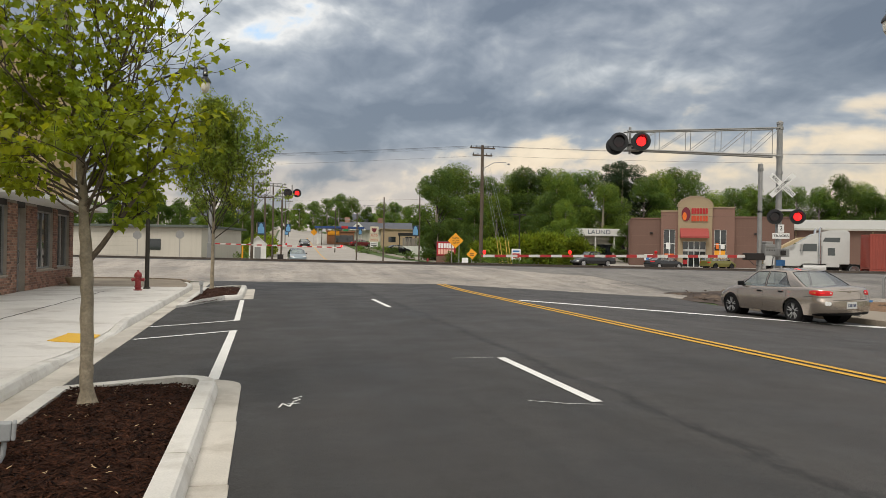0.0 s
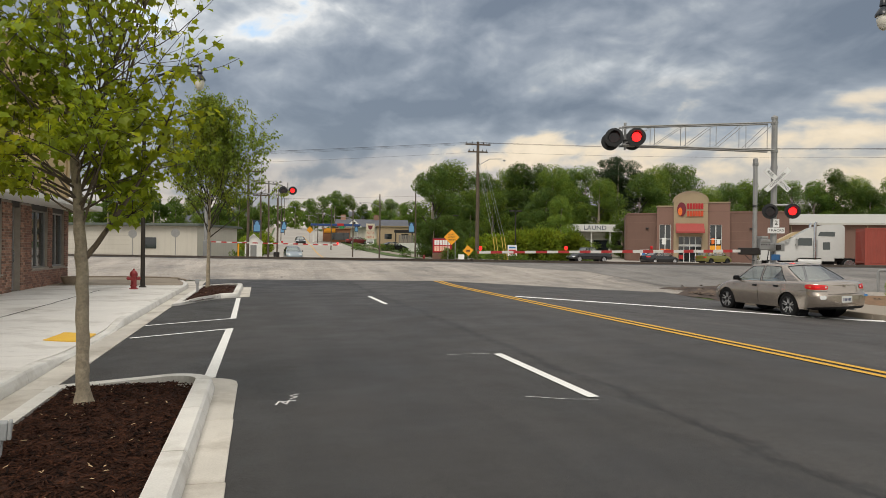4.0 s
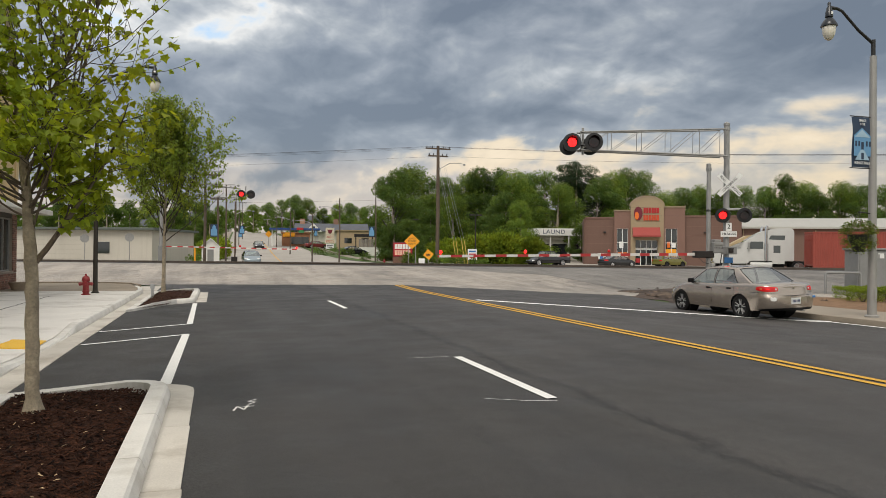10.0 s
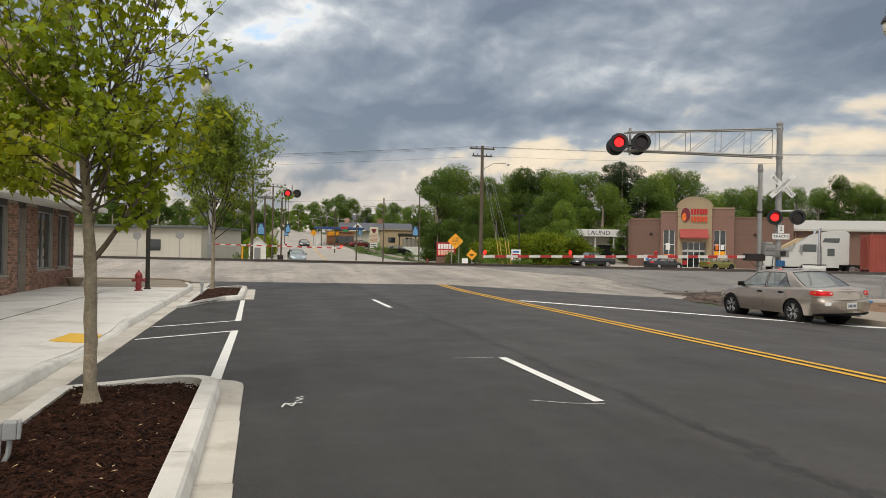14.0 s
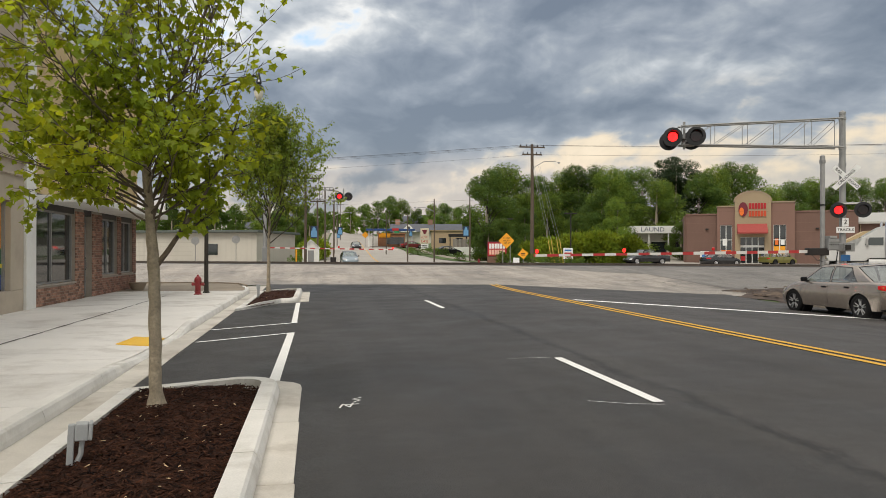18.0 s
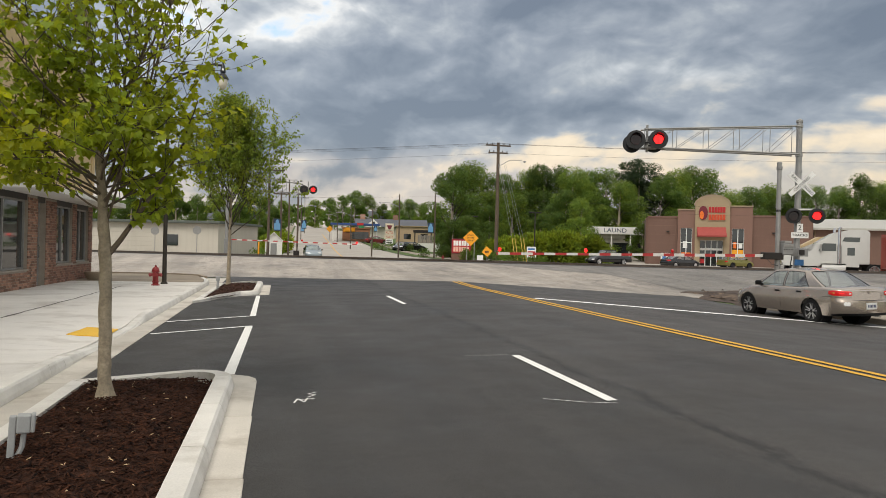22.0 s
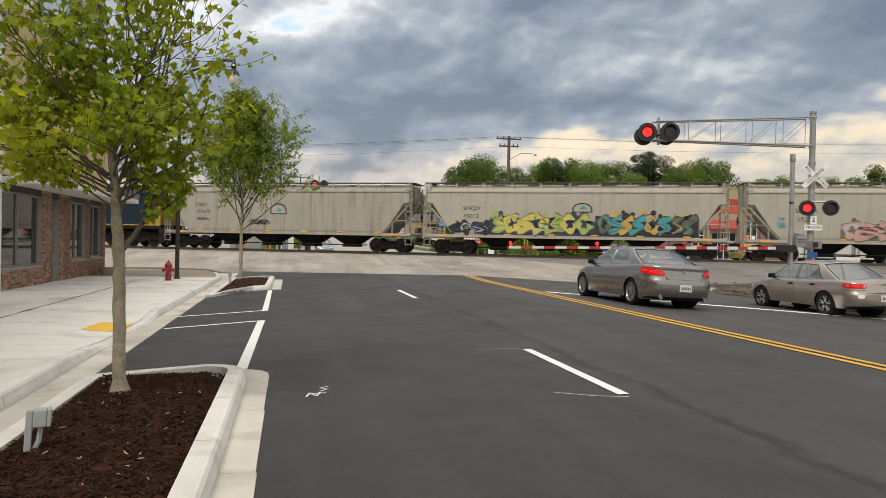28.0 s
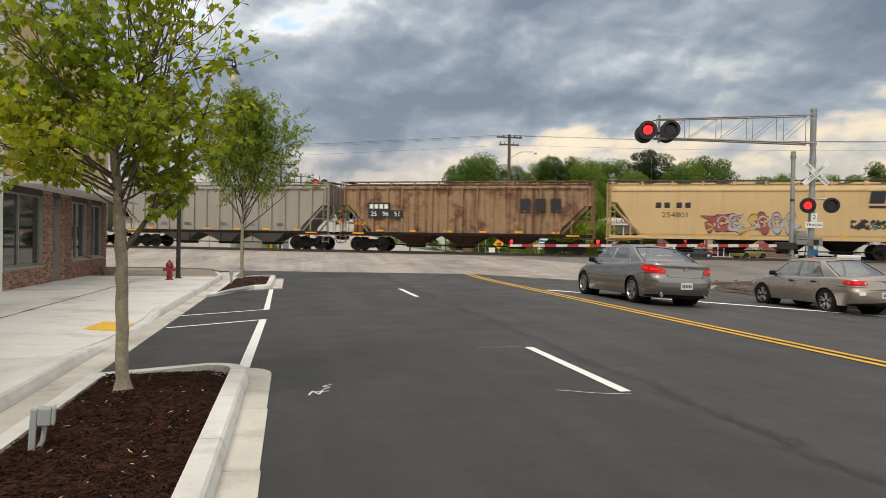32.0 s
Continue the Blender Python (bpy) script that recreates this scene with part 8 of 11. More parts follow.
    ybox(b, "mechanism_lid", 18.30, gy - 0.24, 1.90, 18.70, gy - 0.217, 1.97, galv, 0.004)
    ybox(b, "motor_cover", 18.34, gy - 0.20, 2.02, 18.64, gy + 0.14, 2.12, galv, 0.02)
    ytube(b, "conduit", [(18.6, gy - 0.26, 1.55), (18.5, gy - 0.28, 1.0), (18.3, gy - 0.1, 0.3)], 0.02, black_paint, 6)
    ybox(b, "crank", 18.95, gy - 0.26, 1.62, 19.15, gy - 0.205, 1.80, dark_metal, 0.01)
    ybox(b, "counterweight", 18.92, gy - 0.20, 1.56, 19.35, gy - 0.14, 1.86, grey_paint, 0.01)
    ybox(b, "counterweight", 18.92, gy + 0.14, 1.56, 19.35, gy + 0.20, 1.86, grey_paint, 0.01)
    ybox(b, "arm_socket", 17.55, gy - 0.16, 1.42, 18.35, gy + 0.10, 1.68, dark_metal, 0.02)
    for k in range(6):
        bm = B()
        turned(bm, [(0.018, 0), (0.018, 0.012)], 8, Matrix.Translation((18.32 + 0.07 * k, gy - 0.22, 1.80)) @ Matrix.Rotation(radians(90), 4, "X"))
        part("bolt", bm, dark_metal, b)
    red_m = mat("barrier_red", (0.42, 0.03, 0.03), 0.5, vary=0.08)
    wht_m = mat("barrier_white", (0.66, 0.64, 0.60), 0.5, vary=0.08)
    x, k = 17.62, 0
    a_slope = (1.555 - 1.41) / (17.62 - 7.4)
    while x > 7.4:
        x2 = max(7.4, x - 0.407)
        z0, z2 = 1.555 - (17.62 - x) * a_slope, 1.555 - (17.62 - x2) * a_slope
        bm = B()
        h = 0.052 if k < 12 else 0.042
        vs = []
        for xx, zz in ((x, z0), (x2, z2)):
            vs.append([bm.verts.new((xx, yy, zz + dz)) for yy, dz in ((gy - 0.06, -h), (gy - 0.01, -h), (gy - 0.01, h), (gy - 0.06, h))])
        for q in range(4):
            bm.faces.new((vs[0][q], vs[0][(q + 1) % 4], vs[1][(q + 1) % 4], vs[1][q]))
        bm.faces.new(vs[0])
        bm.faces.new(vs[1][::-1])
        part("arm_stripe", bm, wht_m if k % 2 == 0 else red_m, b)
        x, k = x2, k + 1
    for x, lit in ((7.5, True), (10.6, True), (13.9, False)):
        z = 1.555 - (17.62 - x) * a_slope + 0.05
        bm = B()
        turned(bm, [(0.015, 0), (0.015, 0.04), (0.05, 0.04), (0.055, 0.08), (0.05, 0.13), (0.02, 0.145)], 12, Matrix.Translation((x, gy - 0.035, z)))
        part("arm_lamp", bm, red_lit if lit else tail_red, b, "red lamp on the barrier arm", smooth=True)
    ytube(b, "cable", [(17.7, gy - 0.08, 1.44), (17.9, gy - 0.09, 1.25), (18.15, gy - 0.09, 1.2)], 0.012, black_paint, 6)
    return v


crossing_signal()


def far_signal():
    """The matching signal and barrier on the far side, seen from behind."""
    y = 62.6
    v = thing("crossing_signal", "far cantilever crossing signal with a lit red flasher", "railway signal")
    g = gz(-4.0, y)
    bm = B()
    turned(bm, [(0.16, g - 0.1), (0.13, 6.7), (0.04, 6.8)], 14, Matrix.Translation((-4.0, y, 0)))
    part("mast", bm, galv, v, smooth=True)
    for dy in (-0.2, 0.2):
        ytube(v, "top_chord", [(-4, y + dy, 7.45), (2.2, y + dy, 6.75)], 0.04, galv, 6)
        ytube(v, "bottom_chord", [(-4, y + dy, 6.05), (2.4, y + dy, 6.0)], 0.045, galv, 6)
    for k in range(6):
        x = -4 + 1.2 * k
        ytube(v, "brace", [(x, y, 7.45 - 0.113 * (x + 4)), (x, y, 6.04)], 0.02, galv, 6)
    ytube(v, "lamp_stem", [(2.62, y, 5.9), (2.62, y, 7.0)], 0.05, galv, 6)
    for x, ph in ((2.25, 0), (3.02, 1)):
        flasher(v, x, y - 0.25, 6.30, ph, 0.36)
    b = thing("barrier_gate", "far red and white barrier arm lowered across the street", "barrier")
    red_m, wht_m = MATS["barrier_red"], MATS["barrier_white"]
    z = 1.86
    for k in range(26):
        x = -3.6 + 0.42 * k
        bm = B()
        box(bm, x, y - 0.05, z - 0.05 - 0.006 * k, x + 0.42, y, z + 0.05 - 0.006 * k)
        part("arm_stripe", bm, wht_m if k % 2 else red_m, b)
    bm = B()
    turned(bm, [(0.03, z), (0.08, z + 0.04), (0.08, z + 0.15), (0.03, z + 0.18)], 10, Matrix.Translation((6.9, y - 0.03, -0.1)))
    part("arm_lamp", bm, red_lit, b)
    bm = B()
    turned(bm, [(0.03, z), (0.08, z + 0.04), (0.08, z + 0.15), (0.03, z + 0.18)], 10, Matrix.Translation((2.2, y - 0.03, -0.02)))
    part("arm_lamp", bm, tail_red, b)
    bm = B()
    box(bm, -4.2, y - 0.3, g - 0.1, -3.6, y + 0.3, g + 1.4, 0.03)
    part("mechanism", bm, grey_paint, b)


far_signal()

# ---- street furniture ----
def street_lamp(at, arm, pole_mat, label, h=6.7, reach=1.55, rise=0.95, slim=1.0):
    v = thing("street_lamp", label, "street lamp", Matrix.Translation(at))
    bm = B()
    turned(bm, [(0.17 * slim, -0.1), (0.17 * slim, 0.03), (0.115 * slim, 0.06), (0.105 * slim, 0.5), (0.08 * slim, h), (0.03, h + 0.02)], 18)
    part("pole", bm, pole_mat, v, smooth=True)
    bm = B()
    box(bm, -0.05 * slim, -0.115 * slim, 0.45, 0.05 * slim, -0.09 * slim, 0.75, 0.006)
    part("hand_hole_cover", bm, pole_mat, v)
    s = arm
    ytube(v, "arm_post", [(0, 0, h - 0.02), (0, 0, h + 0.42)], 0.055, black_paint, 10)
    ytube(v, "arm", [(0, 0, h + 0.32), (s * reach * 0.35, 0, h + 0.62), (s * reach * 0.72, 0, h + rise), (s * reach * 0.84, 0, h + rise + 0.05), (s * reach, 0, h + rise + 0.05)], [0.04, 0.036, 0.034, 0.04, 0.045], black_paint, 10)
    x = s * (reach + 0.02)
    z = h + rise
    M_ = Matrix.Translation((x, 0, z + 0.06)) @ Matrix.Diagonal((0.74, 0.74, 0.82, 1))
    bm = B()
    turned(bm, [(0.03, 0.16), (0.055, 0.12), (0.05, 0.02), (0.09, -0.04), (0.10, -0.12), (0.115, -0.14), (0.13, -0.30), (0.10, -0.33), (0.20, -0.45), (0.26, -0.55), (0.265, -0.60), (0.21, -0.60)], 22, M_)
    part("lantern", bm, mat("lantern_black", (0.010, 0.013, 0.018), 0.3, vary=0.1), v, "black acorn lantern head", smooth=True)
    bm = B()
    turned(bm, [(0.21, -0.60), (0.22, -0.68), (0.19, -0.85), (0.12, -0.98), (0.03, -1.03)], 22, M_)
    part("lantern_glass", bm, lamp_glass, v, "clear ribbed glass globe", smooth=True)
    bm = B()
    box(bm, x - 0.03, -0.10, z - 0.15, x + 0.03, -0.095, z - 0.08)
    part("rating_label", bm, sign_white, v)
    return v


lamp_right = street_lamp((16.41, 13.93, -0.03), -1, mat("grey_lamp_pole", (0.33, 0.32, 0.30), 0.5, 0.4, vary=0.08), "grey street lamp with black lantern arm and town banner", 6.72, 1.42, 1.05)
lamp_left = street_lamp((-3.46, 25.35, SW), 1, mat("dark_lamp_pole", (0.040, 0.034, 0.026), 0.6, 0.3, vary=0.15), "dark street lamp with acorn lantern behind the trees", 6.55, 1.72, 0.9, 0.68)


def town_banner():
    b = thing("town_banner", "blue and navy cloth town banner hung on the lamp pole", "banner", pose(16.36, 13.93, -0.22, 0, 0, 0))
    for z in (4.0, 5.32):
        ytube(b, "bracket", [(-0.06, -0.02, z), (-0.72, -0.02, z)], 0.014, dark_metal, 6)
    bm = B()
    n = 10
    rows = []
    for i in range(n + 1):
        z = 5.30 - 1.28 * i / n
        bow = 0.03 * math.sin(math.pi * i / n)
        rows.append([(-0.68 + 0.02 * math.sin(i * 0.7), -0.03 - bow, z), (-0.40, -0.045 - bow, z), (-0.10, -0.03 - bow, z)])
    for nm, i0, i1, mm in (("banner_cloth", 0, n, banner_navy),):
        for r0, r1 in zip(rows[i0:i1], rows[i0 + 1:i1 + 1]):
            for k in (0, 1):
                quad(bm, r0[k], r0[k + 1], r1[k + 1], r1[k])
        bmesh.ops.remove_doubles(bm, verts=bm.verts, dist=0.0005)
        g = bmesh.ops.extrude_face_region(bm, geom=bm.faces[:])
        bmesh.ops.translate(bm, vec=(0, 0.006, 0), verts=[e for e in g["geom"] if isinstance(e, bmesh.types.BMVert)])
    cloth = part("banner_cloth", bm, mm, b)
    yb = -0.088
    def flat(name, pts, m, lift=0.0):
        bm = B()
        slab(bm, pts, 0.004, "y", yb - lift)
        part(name, bm, m, cloth)
    flat("printed_building", [(-0.66, 4.30), (-0.66, 4.82), (-0.40, 5.02), (-0.12, 4.82), (-0.12, 4.30)], banner_blue)
    pale = mat("banner_pale", (0.33, 0.47, 0.58), 0.7)
    flat("printed_pediment", [(-0.64, 4.78), (-0.40, 4.98), (-0.14, 4.78)], pale, 0.005)
    flat("printed_stairs", [(-0.62, 4.20), (-0.44, 4.46), (-0.34, 4.46), (-0.16, 4.20)], pale, 0.005)
    for x in (-0.62, -0.52, -0.27, -0.17):
        flat("printed_window", [(x, 4.55), (x, 4.68), (x + 0.05, 4.68), (x + 0.05, 4.55)], banner_navy, 0.005)
    flat("printed_door", [(-0.43, 4.47), (-0.43, 4.66), (-0.35, 4.66), (-0.35, 4.47)], banner_navy, 0.010)
    flat("printed_door", [(-0.43, 4.22), (-0.43, 4.38), (-0.35, 4.38), (-0.35, 4.22)], banner_navy, 0.010)
    R = Matrix.Rotation(radians(90), 4, "X")
    words("SINCE", 0.085, Matrix.Translation((-0.39, yb - 0.004, 5.20)) @ R, sign_white, cloth)
    words("1732", 0.085, Matrix.Translation((-0.39, yb - 0.004, 5.11)) @ R, sign_white, cloth)
    words("KINGSTREE", 0.10, Matrix.Translation((-0.39, yb - 0.004, 4.12)) @ R, sign_white, cloth)


town_banner()


def flower_basket():
    v = thing("hanging_basket", "hanging basket with trailing green leaves and pink flowers", "flower basket", Matrix.Translation((15.93, 13.9, 2.0)))
    bm = B()
    turned(bm, [(0.12, -0.36), (0.22, -0.10), (0.27, 0.08), (0.25, 0.08), (0.18, -0.1)], 18)
    part("pot", bm, black_paint, v, smooth=True)
    ytube(v, "bracket", [(0.46, 0.02, 0.62), (0.0, 0, 0.66)], 0.014, dark_metal, 6)
    for a in range(3):
        ytube(v, "chain", [(0.25 * math.cos(a * 2.1), 0.25 * math.sin(a * 2.1), 0.08), (0, 0, 0.66)], 0.006, dark_metal, 4)
    rnd = random.Random(3)
    spots, fl = [], []
    for i in range(3200):
        d = Vector((rnd.gauss(0, 1), rnd.gauss(0, 1), rnd.gauss(0.2, 0.8))).normalized()
        p = Vector((d.x * 0.42, d.y * 0.42, 0.14 + d.z * 0.30)) * rnd.uniform(0.6, 1.05)
        if d.z < -0.1:
            p.z -= rnd.uniform(0, 0.28)
        (fl if i % 17 == 0 and d.z > 0.1 else spots).append((p, d, Vector((rnd.uniform(-1, 1), rnd.uniform(-1, 1), 1)).normalized(), rnd.uniform(0.028, 0.05)))
    leaves_mesh("leaves", spots, OVAL, woods_leaf2, v)
    leaves_mesh("flowers", fl, OVAL, mat("pink_petals", (0.62, 0.32, 0.34), 0.6), v, "pale pink flowers")


flower_basket()


def hydrant(at, label, s=1.0):
    v = thing("fire_hydrant", label, "fire hydrant", Matrix.Translation(at) @ Matrix.Scale(s, 4))
    bm = B()
    turned(bm, [(0.15, 0), (0.15, 0.03), (0.10, 0.04), (0.095, 0.10), (0.125, 0.11), (0.125, 0.14), (0.098, 0.15), (0.10, 0.46), (0.135, 0.47), (0.135, 0.50), (0.105, 0.51)], 20)
    part("barrel", bm, hydrant_red, v, smooth=True)
    bm = B()
    turned(bm, [(0.125, 0.51), (0.13, 0.54), (0.115, 0.60), (0.07, 0.65), (0.035, 0.67), (0.035, 0.72), (0.015, 0.73)], 20)
    part("bonnet", bm, hydrant_red, v, smooth=True)
    for a, r, l in ((0, 0.055, 0.19), (180, 0.055, 0.19), (-90, 0.075, 0.17)):
        d = Vector((math.cos(radians(a)), math.sin(radians(a)), 0))
        bm = B()
        tube(bm, [d * 0.08 + Vector((0, 0, 0.38)), d * l + Vector((0, 0, 0.38))], r, 14)
        tube(bm, [d * (l - 0.03) + Vector((0, 0, 0.38)), d * (l + 0.02) + Vector((0, 0, 0.38))], r * 1.25, 8)
        tube(bm, [d * (l + 0.02) + Vector((0, 0, 0.38)), d * (l + 0.05) + Vector((0, 0, 0.38))], r * 0.4, 5)
        part("nozzle_cap", bm, hydrant_red, v)
    for k in range(8):
        bm = B()
        turned(bm, [(0.014, 0), (0.014, 0.02)], 6, Matrix.Translation((0.115 * math.cos(k * 0.785), 0.115 * math.sin(k * 0.785), 0.50)))
        part("flange_bolt", bm, hydrant_red, v)
    return v


hydrant((-3.58, 24.34, SW), "dark red fire hydrant on the concrete pavement", 0.9)
hydrant((14.03, 60.0, gz(14.03, 60) - 0.06), "small red fire hydrant beside the far street", 0.62)
# dark post behind the hydrant bed, and the outlet box in the mulch
v = thing("outlet_post", "grey weatherproof outlet box on a post in the mulch", "outlet box", pose(-1.36, 4.80, 0.10, 0, 3, 14) @ Matrix.Scale(0.86, 4))
ybox(v, "post", -0.085, -0.03, -0.1, -0.035, 0.03, 0.30, mat("grey_plastic", (0.36, 0.37, 0.37), 0.6, vary=0.06), 0.008)
ybox(v, "outlet_box", -0.034, -0.05, 0.17, 0.062, 0.055, 0.31, MATS["grey_plastic"], 0.012)
ybox(v, "box_cover", 0.063, -0.055, 0.175, 0.092, 0.06, 0.315, MATS["grey_plastic"], 0.010)
ytube(v, "conduit", [(0.02, 0.0, 0.17), (0.015, 0.0, 0.06), (-0.03, 0.0, -0.05)], 0.020, MATS["grey_plastic"], 8)
v = thing("outlet_post", "small grey outlet post in the far tree bed", "outlet box", pose(-1.62, 24.0, 0.07))
ybox(v, "post", -0.04, -0.03, -0.1, 0.04, 0.03, 0.38, MATS["grey_plastic"], 0.008)
ybox(v, "outlet_box", -0.06, -0.05, 0.24, 0.06, 0.05, 0.38, MATS["grey_plastic"], 0.01)

# ---- kerb, pavement and bed on the far side of the street ----
side = tagged(new("pavement_opposite"), "concrete pavement and kerb on the opposite side", "pavement", kind="structure")
tan_conc = mat("tan_pavement", (0.30, 0.255, 0.20), 0.85, vary=0.12, scale=0.8, stain=(0.25, 0.21, 0.16), stain_amt=0.5)
yk = [-14 + 2.4 * i for i in range(15)]
for a, b_ in zip(yk, yk[1:]):
    bm = B()
    box(bm, 15.62, a + 0.005, -0.35, 15.80, b_ - 0.005, -0.03, 0.015)
    part("kerb_stone", bm, tan_conc, side)
    bm = B()
    box(bm, 15.81, a + 0.005, -0.35, 18.3, b_ - 0.005, -0.04, 0.008)
    part("slab", bm, tan_conc, side)
bm = B()
slab(bm, [(15.62, 19.6), (15.9, 20.7), (16.6, 21.7), (17.6, 22.3), (18.3, 22.4), (18.3, 22.2), (17.65, 22.1), (16.75, 21.55), (16.08, 20.62), (15.80, 19.6)][::-1], 0.3, at=-0.33)
part("kerb_stone", bm, tan_conc, side)
bm = B()
n = 18
g = []
for i in range(n + 1):
    col = []
    for j in range(n + 1):
        x, y = 15.85 + 6.5 * i / n, 19.4 + 7.0 * j / n
        e = min(i, n - i, j, n - j) / (n / 2)
        inside = smoothstep(0, 0.5, e)
        z = gz(x, y) + 0.0 + inside * (0.13 + 0.10 * noise.noise(Vector((x * 1.3, y * 1.3, 2))) + 0.04 * noise.noise(Vector((x * 5, y * 5, 1))))
        col.append(bm.verts.new((x + 0.3 * math.sin(j), y + 0.3 * math.sin(i), z - 0.02)))
    g.append(col)
for i in range(n):
    for j in range(n):
        bm.faces.new((g[i][j], g[i + 1][j], g[i + 1][j + 1], g[i][j + 1]))
dirt = mat("dark_dirt", (0.065, 0.045, 0.034), 0.95, vary=0.5, scale=1.6, grain=0.5, gscale=14, bump=1.0, bscale=14, stain=(0.22, 0.16, 0.11), stain_amt=0.6, stain_scale=1.2)
tagged(part("dirt_patch", bm, dirt, smooth=True), "dark rough soil patch beside the kerb", "soil", kind="structure")
verts, faces = [], []
rd = random.Random(77)
for _ in range(420):
    x, y = rd.uniform(16.3, 21.8), rd.uniform(19.9, 25.9)
    r = 0.03 + 0.10 * rd.random() ** 3
    z = gz(x, y) + 0.10 + 0.10 * noise.noise(Vector((x * 1.3, y * 1.3, 2)))
    n0 = len(verts)
    for k in range(5):
        a = k * 1.2566 + rd.uniform(-0.3, 0.3)
        verts.append((x + r * math.cos(a), y + r * math.sin(a), z - 0.05))
    verts.append((x + rd.uniform(-0.3, 0.3) * r, y + rd.uniform(-0.3, 0.3) * r, z - 0.03 + r * rd.uniform(0.25, 0.5)))
    faces += [(n0 + k, n0 + (k + 1) % 5, n0 + 5) for k in range(5)]
me = bpy.data.meshes.new("soil_clods")
me.from_pydata(verts, [], faces)
me.materials.append(mat("soil_clod", (0.10, 0.072, 0.052), 0.95, vary=0.3, scale=4, grain=0.4, gscale=30, island=0.6))
tagged(new("soil_clods", me), "loose dark clods and stones on the soil", "soil", kind="stuff")
bm = B()
slab(bm, [(18.35, 13.0), (28, 13.0), (28, 24.0), (24, 24.2), (21.0, 20.5), (18.35, 19.2)], 0.12, at=-0.19)
tagged(part("straw_bed", bm, mat("pine_straw", (0.20, 0.115, 0.06), 0.95, vary=0.35, scale=3, grain=0.4, gscale=30, bump=0.8, bscale=30)), "brown pine straw bed", "planting bed", kind="structure")


def hedge_shrub():
    """A low box-clipped shrub: small leaves crowded over a squared, slightly uneven body."""
    rnd = random.Random(41)
    t = thing("hedge_shrub", "low box-clipped yellow-green hedge shrub", "shrub", group="low hedge")
    bm = B()
    for k in range(5):
        tube(bm, [(0, 0, -0.05), (0.25 * math.cos(k * 1.26), 0.18 * math.sin(k * 1.26), 0.35)], [0.018, 0.006], 5)
    part("stems", bm, twig, t)["kind"] = "stuff"
    spots = []
    for _ in range(2600):
        p = Vector((rnd.uniform(-0.47, 0.47), rnd.uniform(-0.36, 0.36), rnd.uniform(0.04, 0.46)))
        ax = rnd.randrange(4)
        if ax == 0:
            p.x = math.copysign(rnd.uniform(0.38, 0.48), p.x)
        elif ax == 1:
            p.y = math.copysign(rnd.uniform(0.28, 0.37), p.y)
        else:
            p.z = rnd.uniform(0.38, 0.48) + 0.04 * math.sin(p.x * 9)
        d = Vector((p.x + rnd.uniform(-0.3, 0.3), p.y + rnd.uniform(-0.3, 0.3), 0.25 + rnd.uniform(-0.2, 0.3))).normalized()
        spots.append((p, d, Vector((rnd.uniform(-1, 1), rnd.uniform(-1, 1), 0.7)).normalized(), rnd.uniform(0.03, 0.055)))
    leaves_mesh("leaves", spots, OVAL, bush_leaf, t)
    return t


hedge_proto = hedge_shrub()
hedge_proto.matrix_basis = pose(22.0, 19.3, -0.09, 0, 0, -21)
for row in range(2):
    for k in range(9):
        if row or k:
            copy_thing(hedge_proto, pose(22.0 + 0.84 * k + 0.75 * row, 19.3 - 0.32 * k + 1.25 * row, -0.09, 0, 0, -21 + 180 * (k % 2)))

v = thing("utility_cabinet", "grey metal signal cabinet behind the hedge", "cabinet", pose(26.6, 22.5, 0.0, 0, 0, -18))
ybox(v, "body", -1.35, -0.5, -0.2, 1.35, 0.5, 1.78, grey_paint, 0.02)
ybox(v, "roof", -1.41, -0.56, 1.78, 1.41, 0.56, 1.86, grey_paint, 0.02)
for x in (-1.28, 0.02):
    d = ybox(v, "door", x, -0.525, 0.02, x + 1.26, -0.50, 1.72, grey_paint, 0.008)
    ybox(d, "vent", x + 0.45, -0.532, 1.45, x + 0.8, -0.526, 1.62, galv, 0.0)
    ybox(d, "handle", x + 1.1, -0.545, 0.85, x + 1.14, -0.526, 1.1, dark_metal, 0.004)
ybox(v, "notice", -0.55, -0.53, 1.45, -0.3, -0.526, 1.65, sign_white, 0.0)
v = thing("steel_hoop", "pale steel guard hoop beside the cabinet", "bollard", pose(24.25, 22.6, 0.0, 0, 0, -18))
ytube(v, "hoop", [(-0.45, 0, -0.2), (-0.45, 0, 0.78), (-0.40, 0, 0.86), (0.9, 0, 0.86), (0.95, 0, 0.78), (0.95, 0, -0.2)], 0.05, grey_paint, 10)

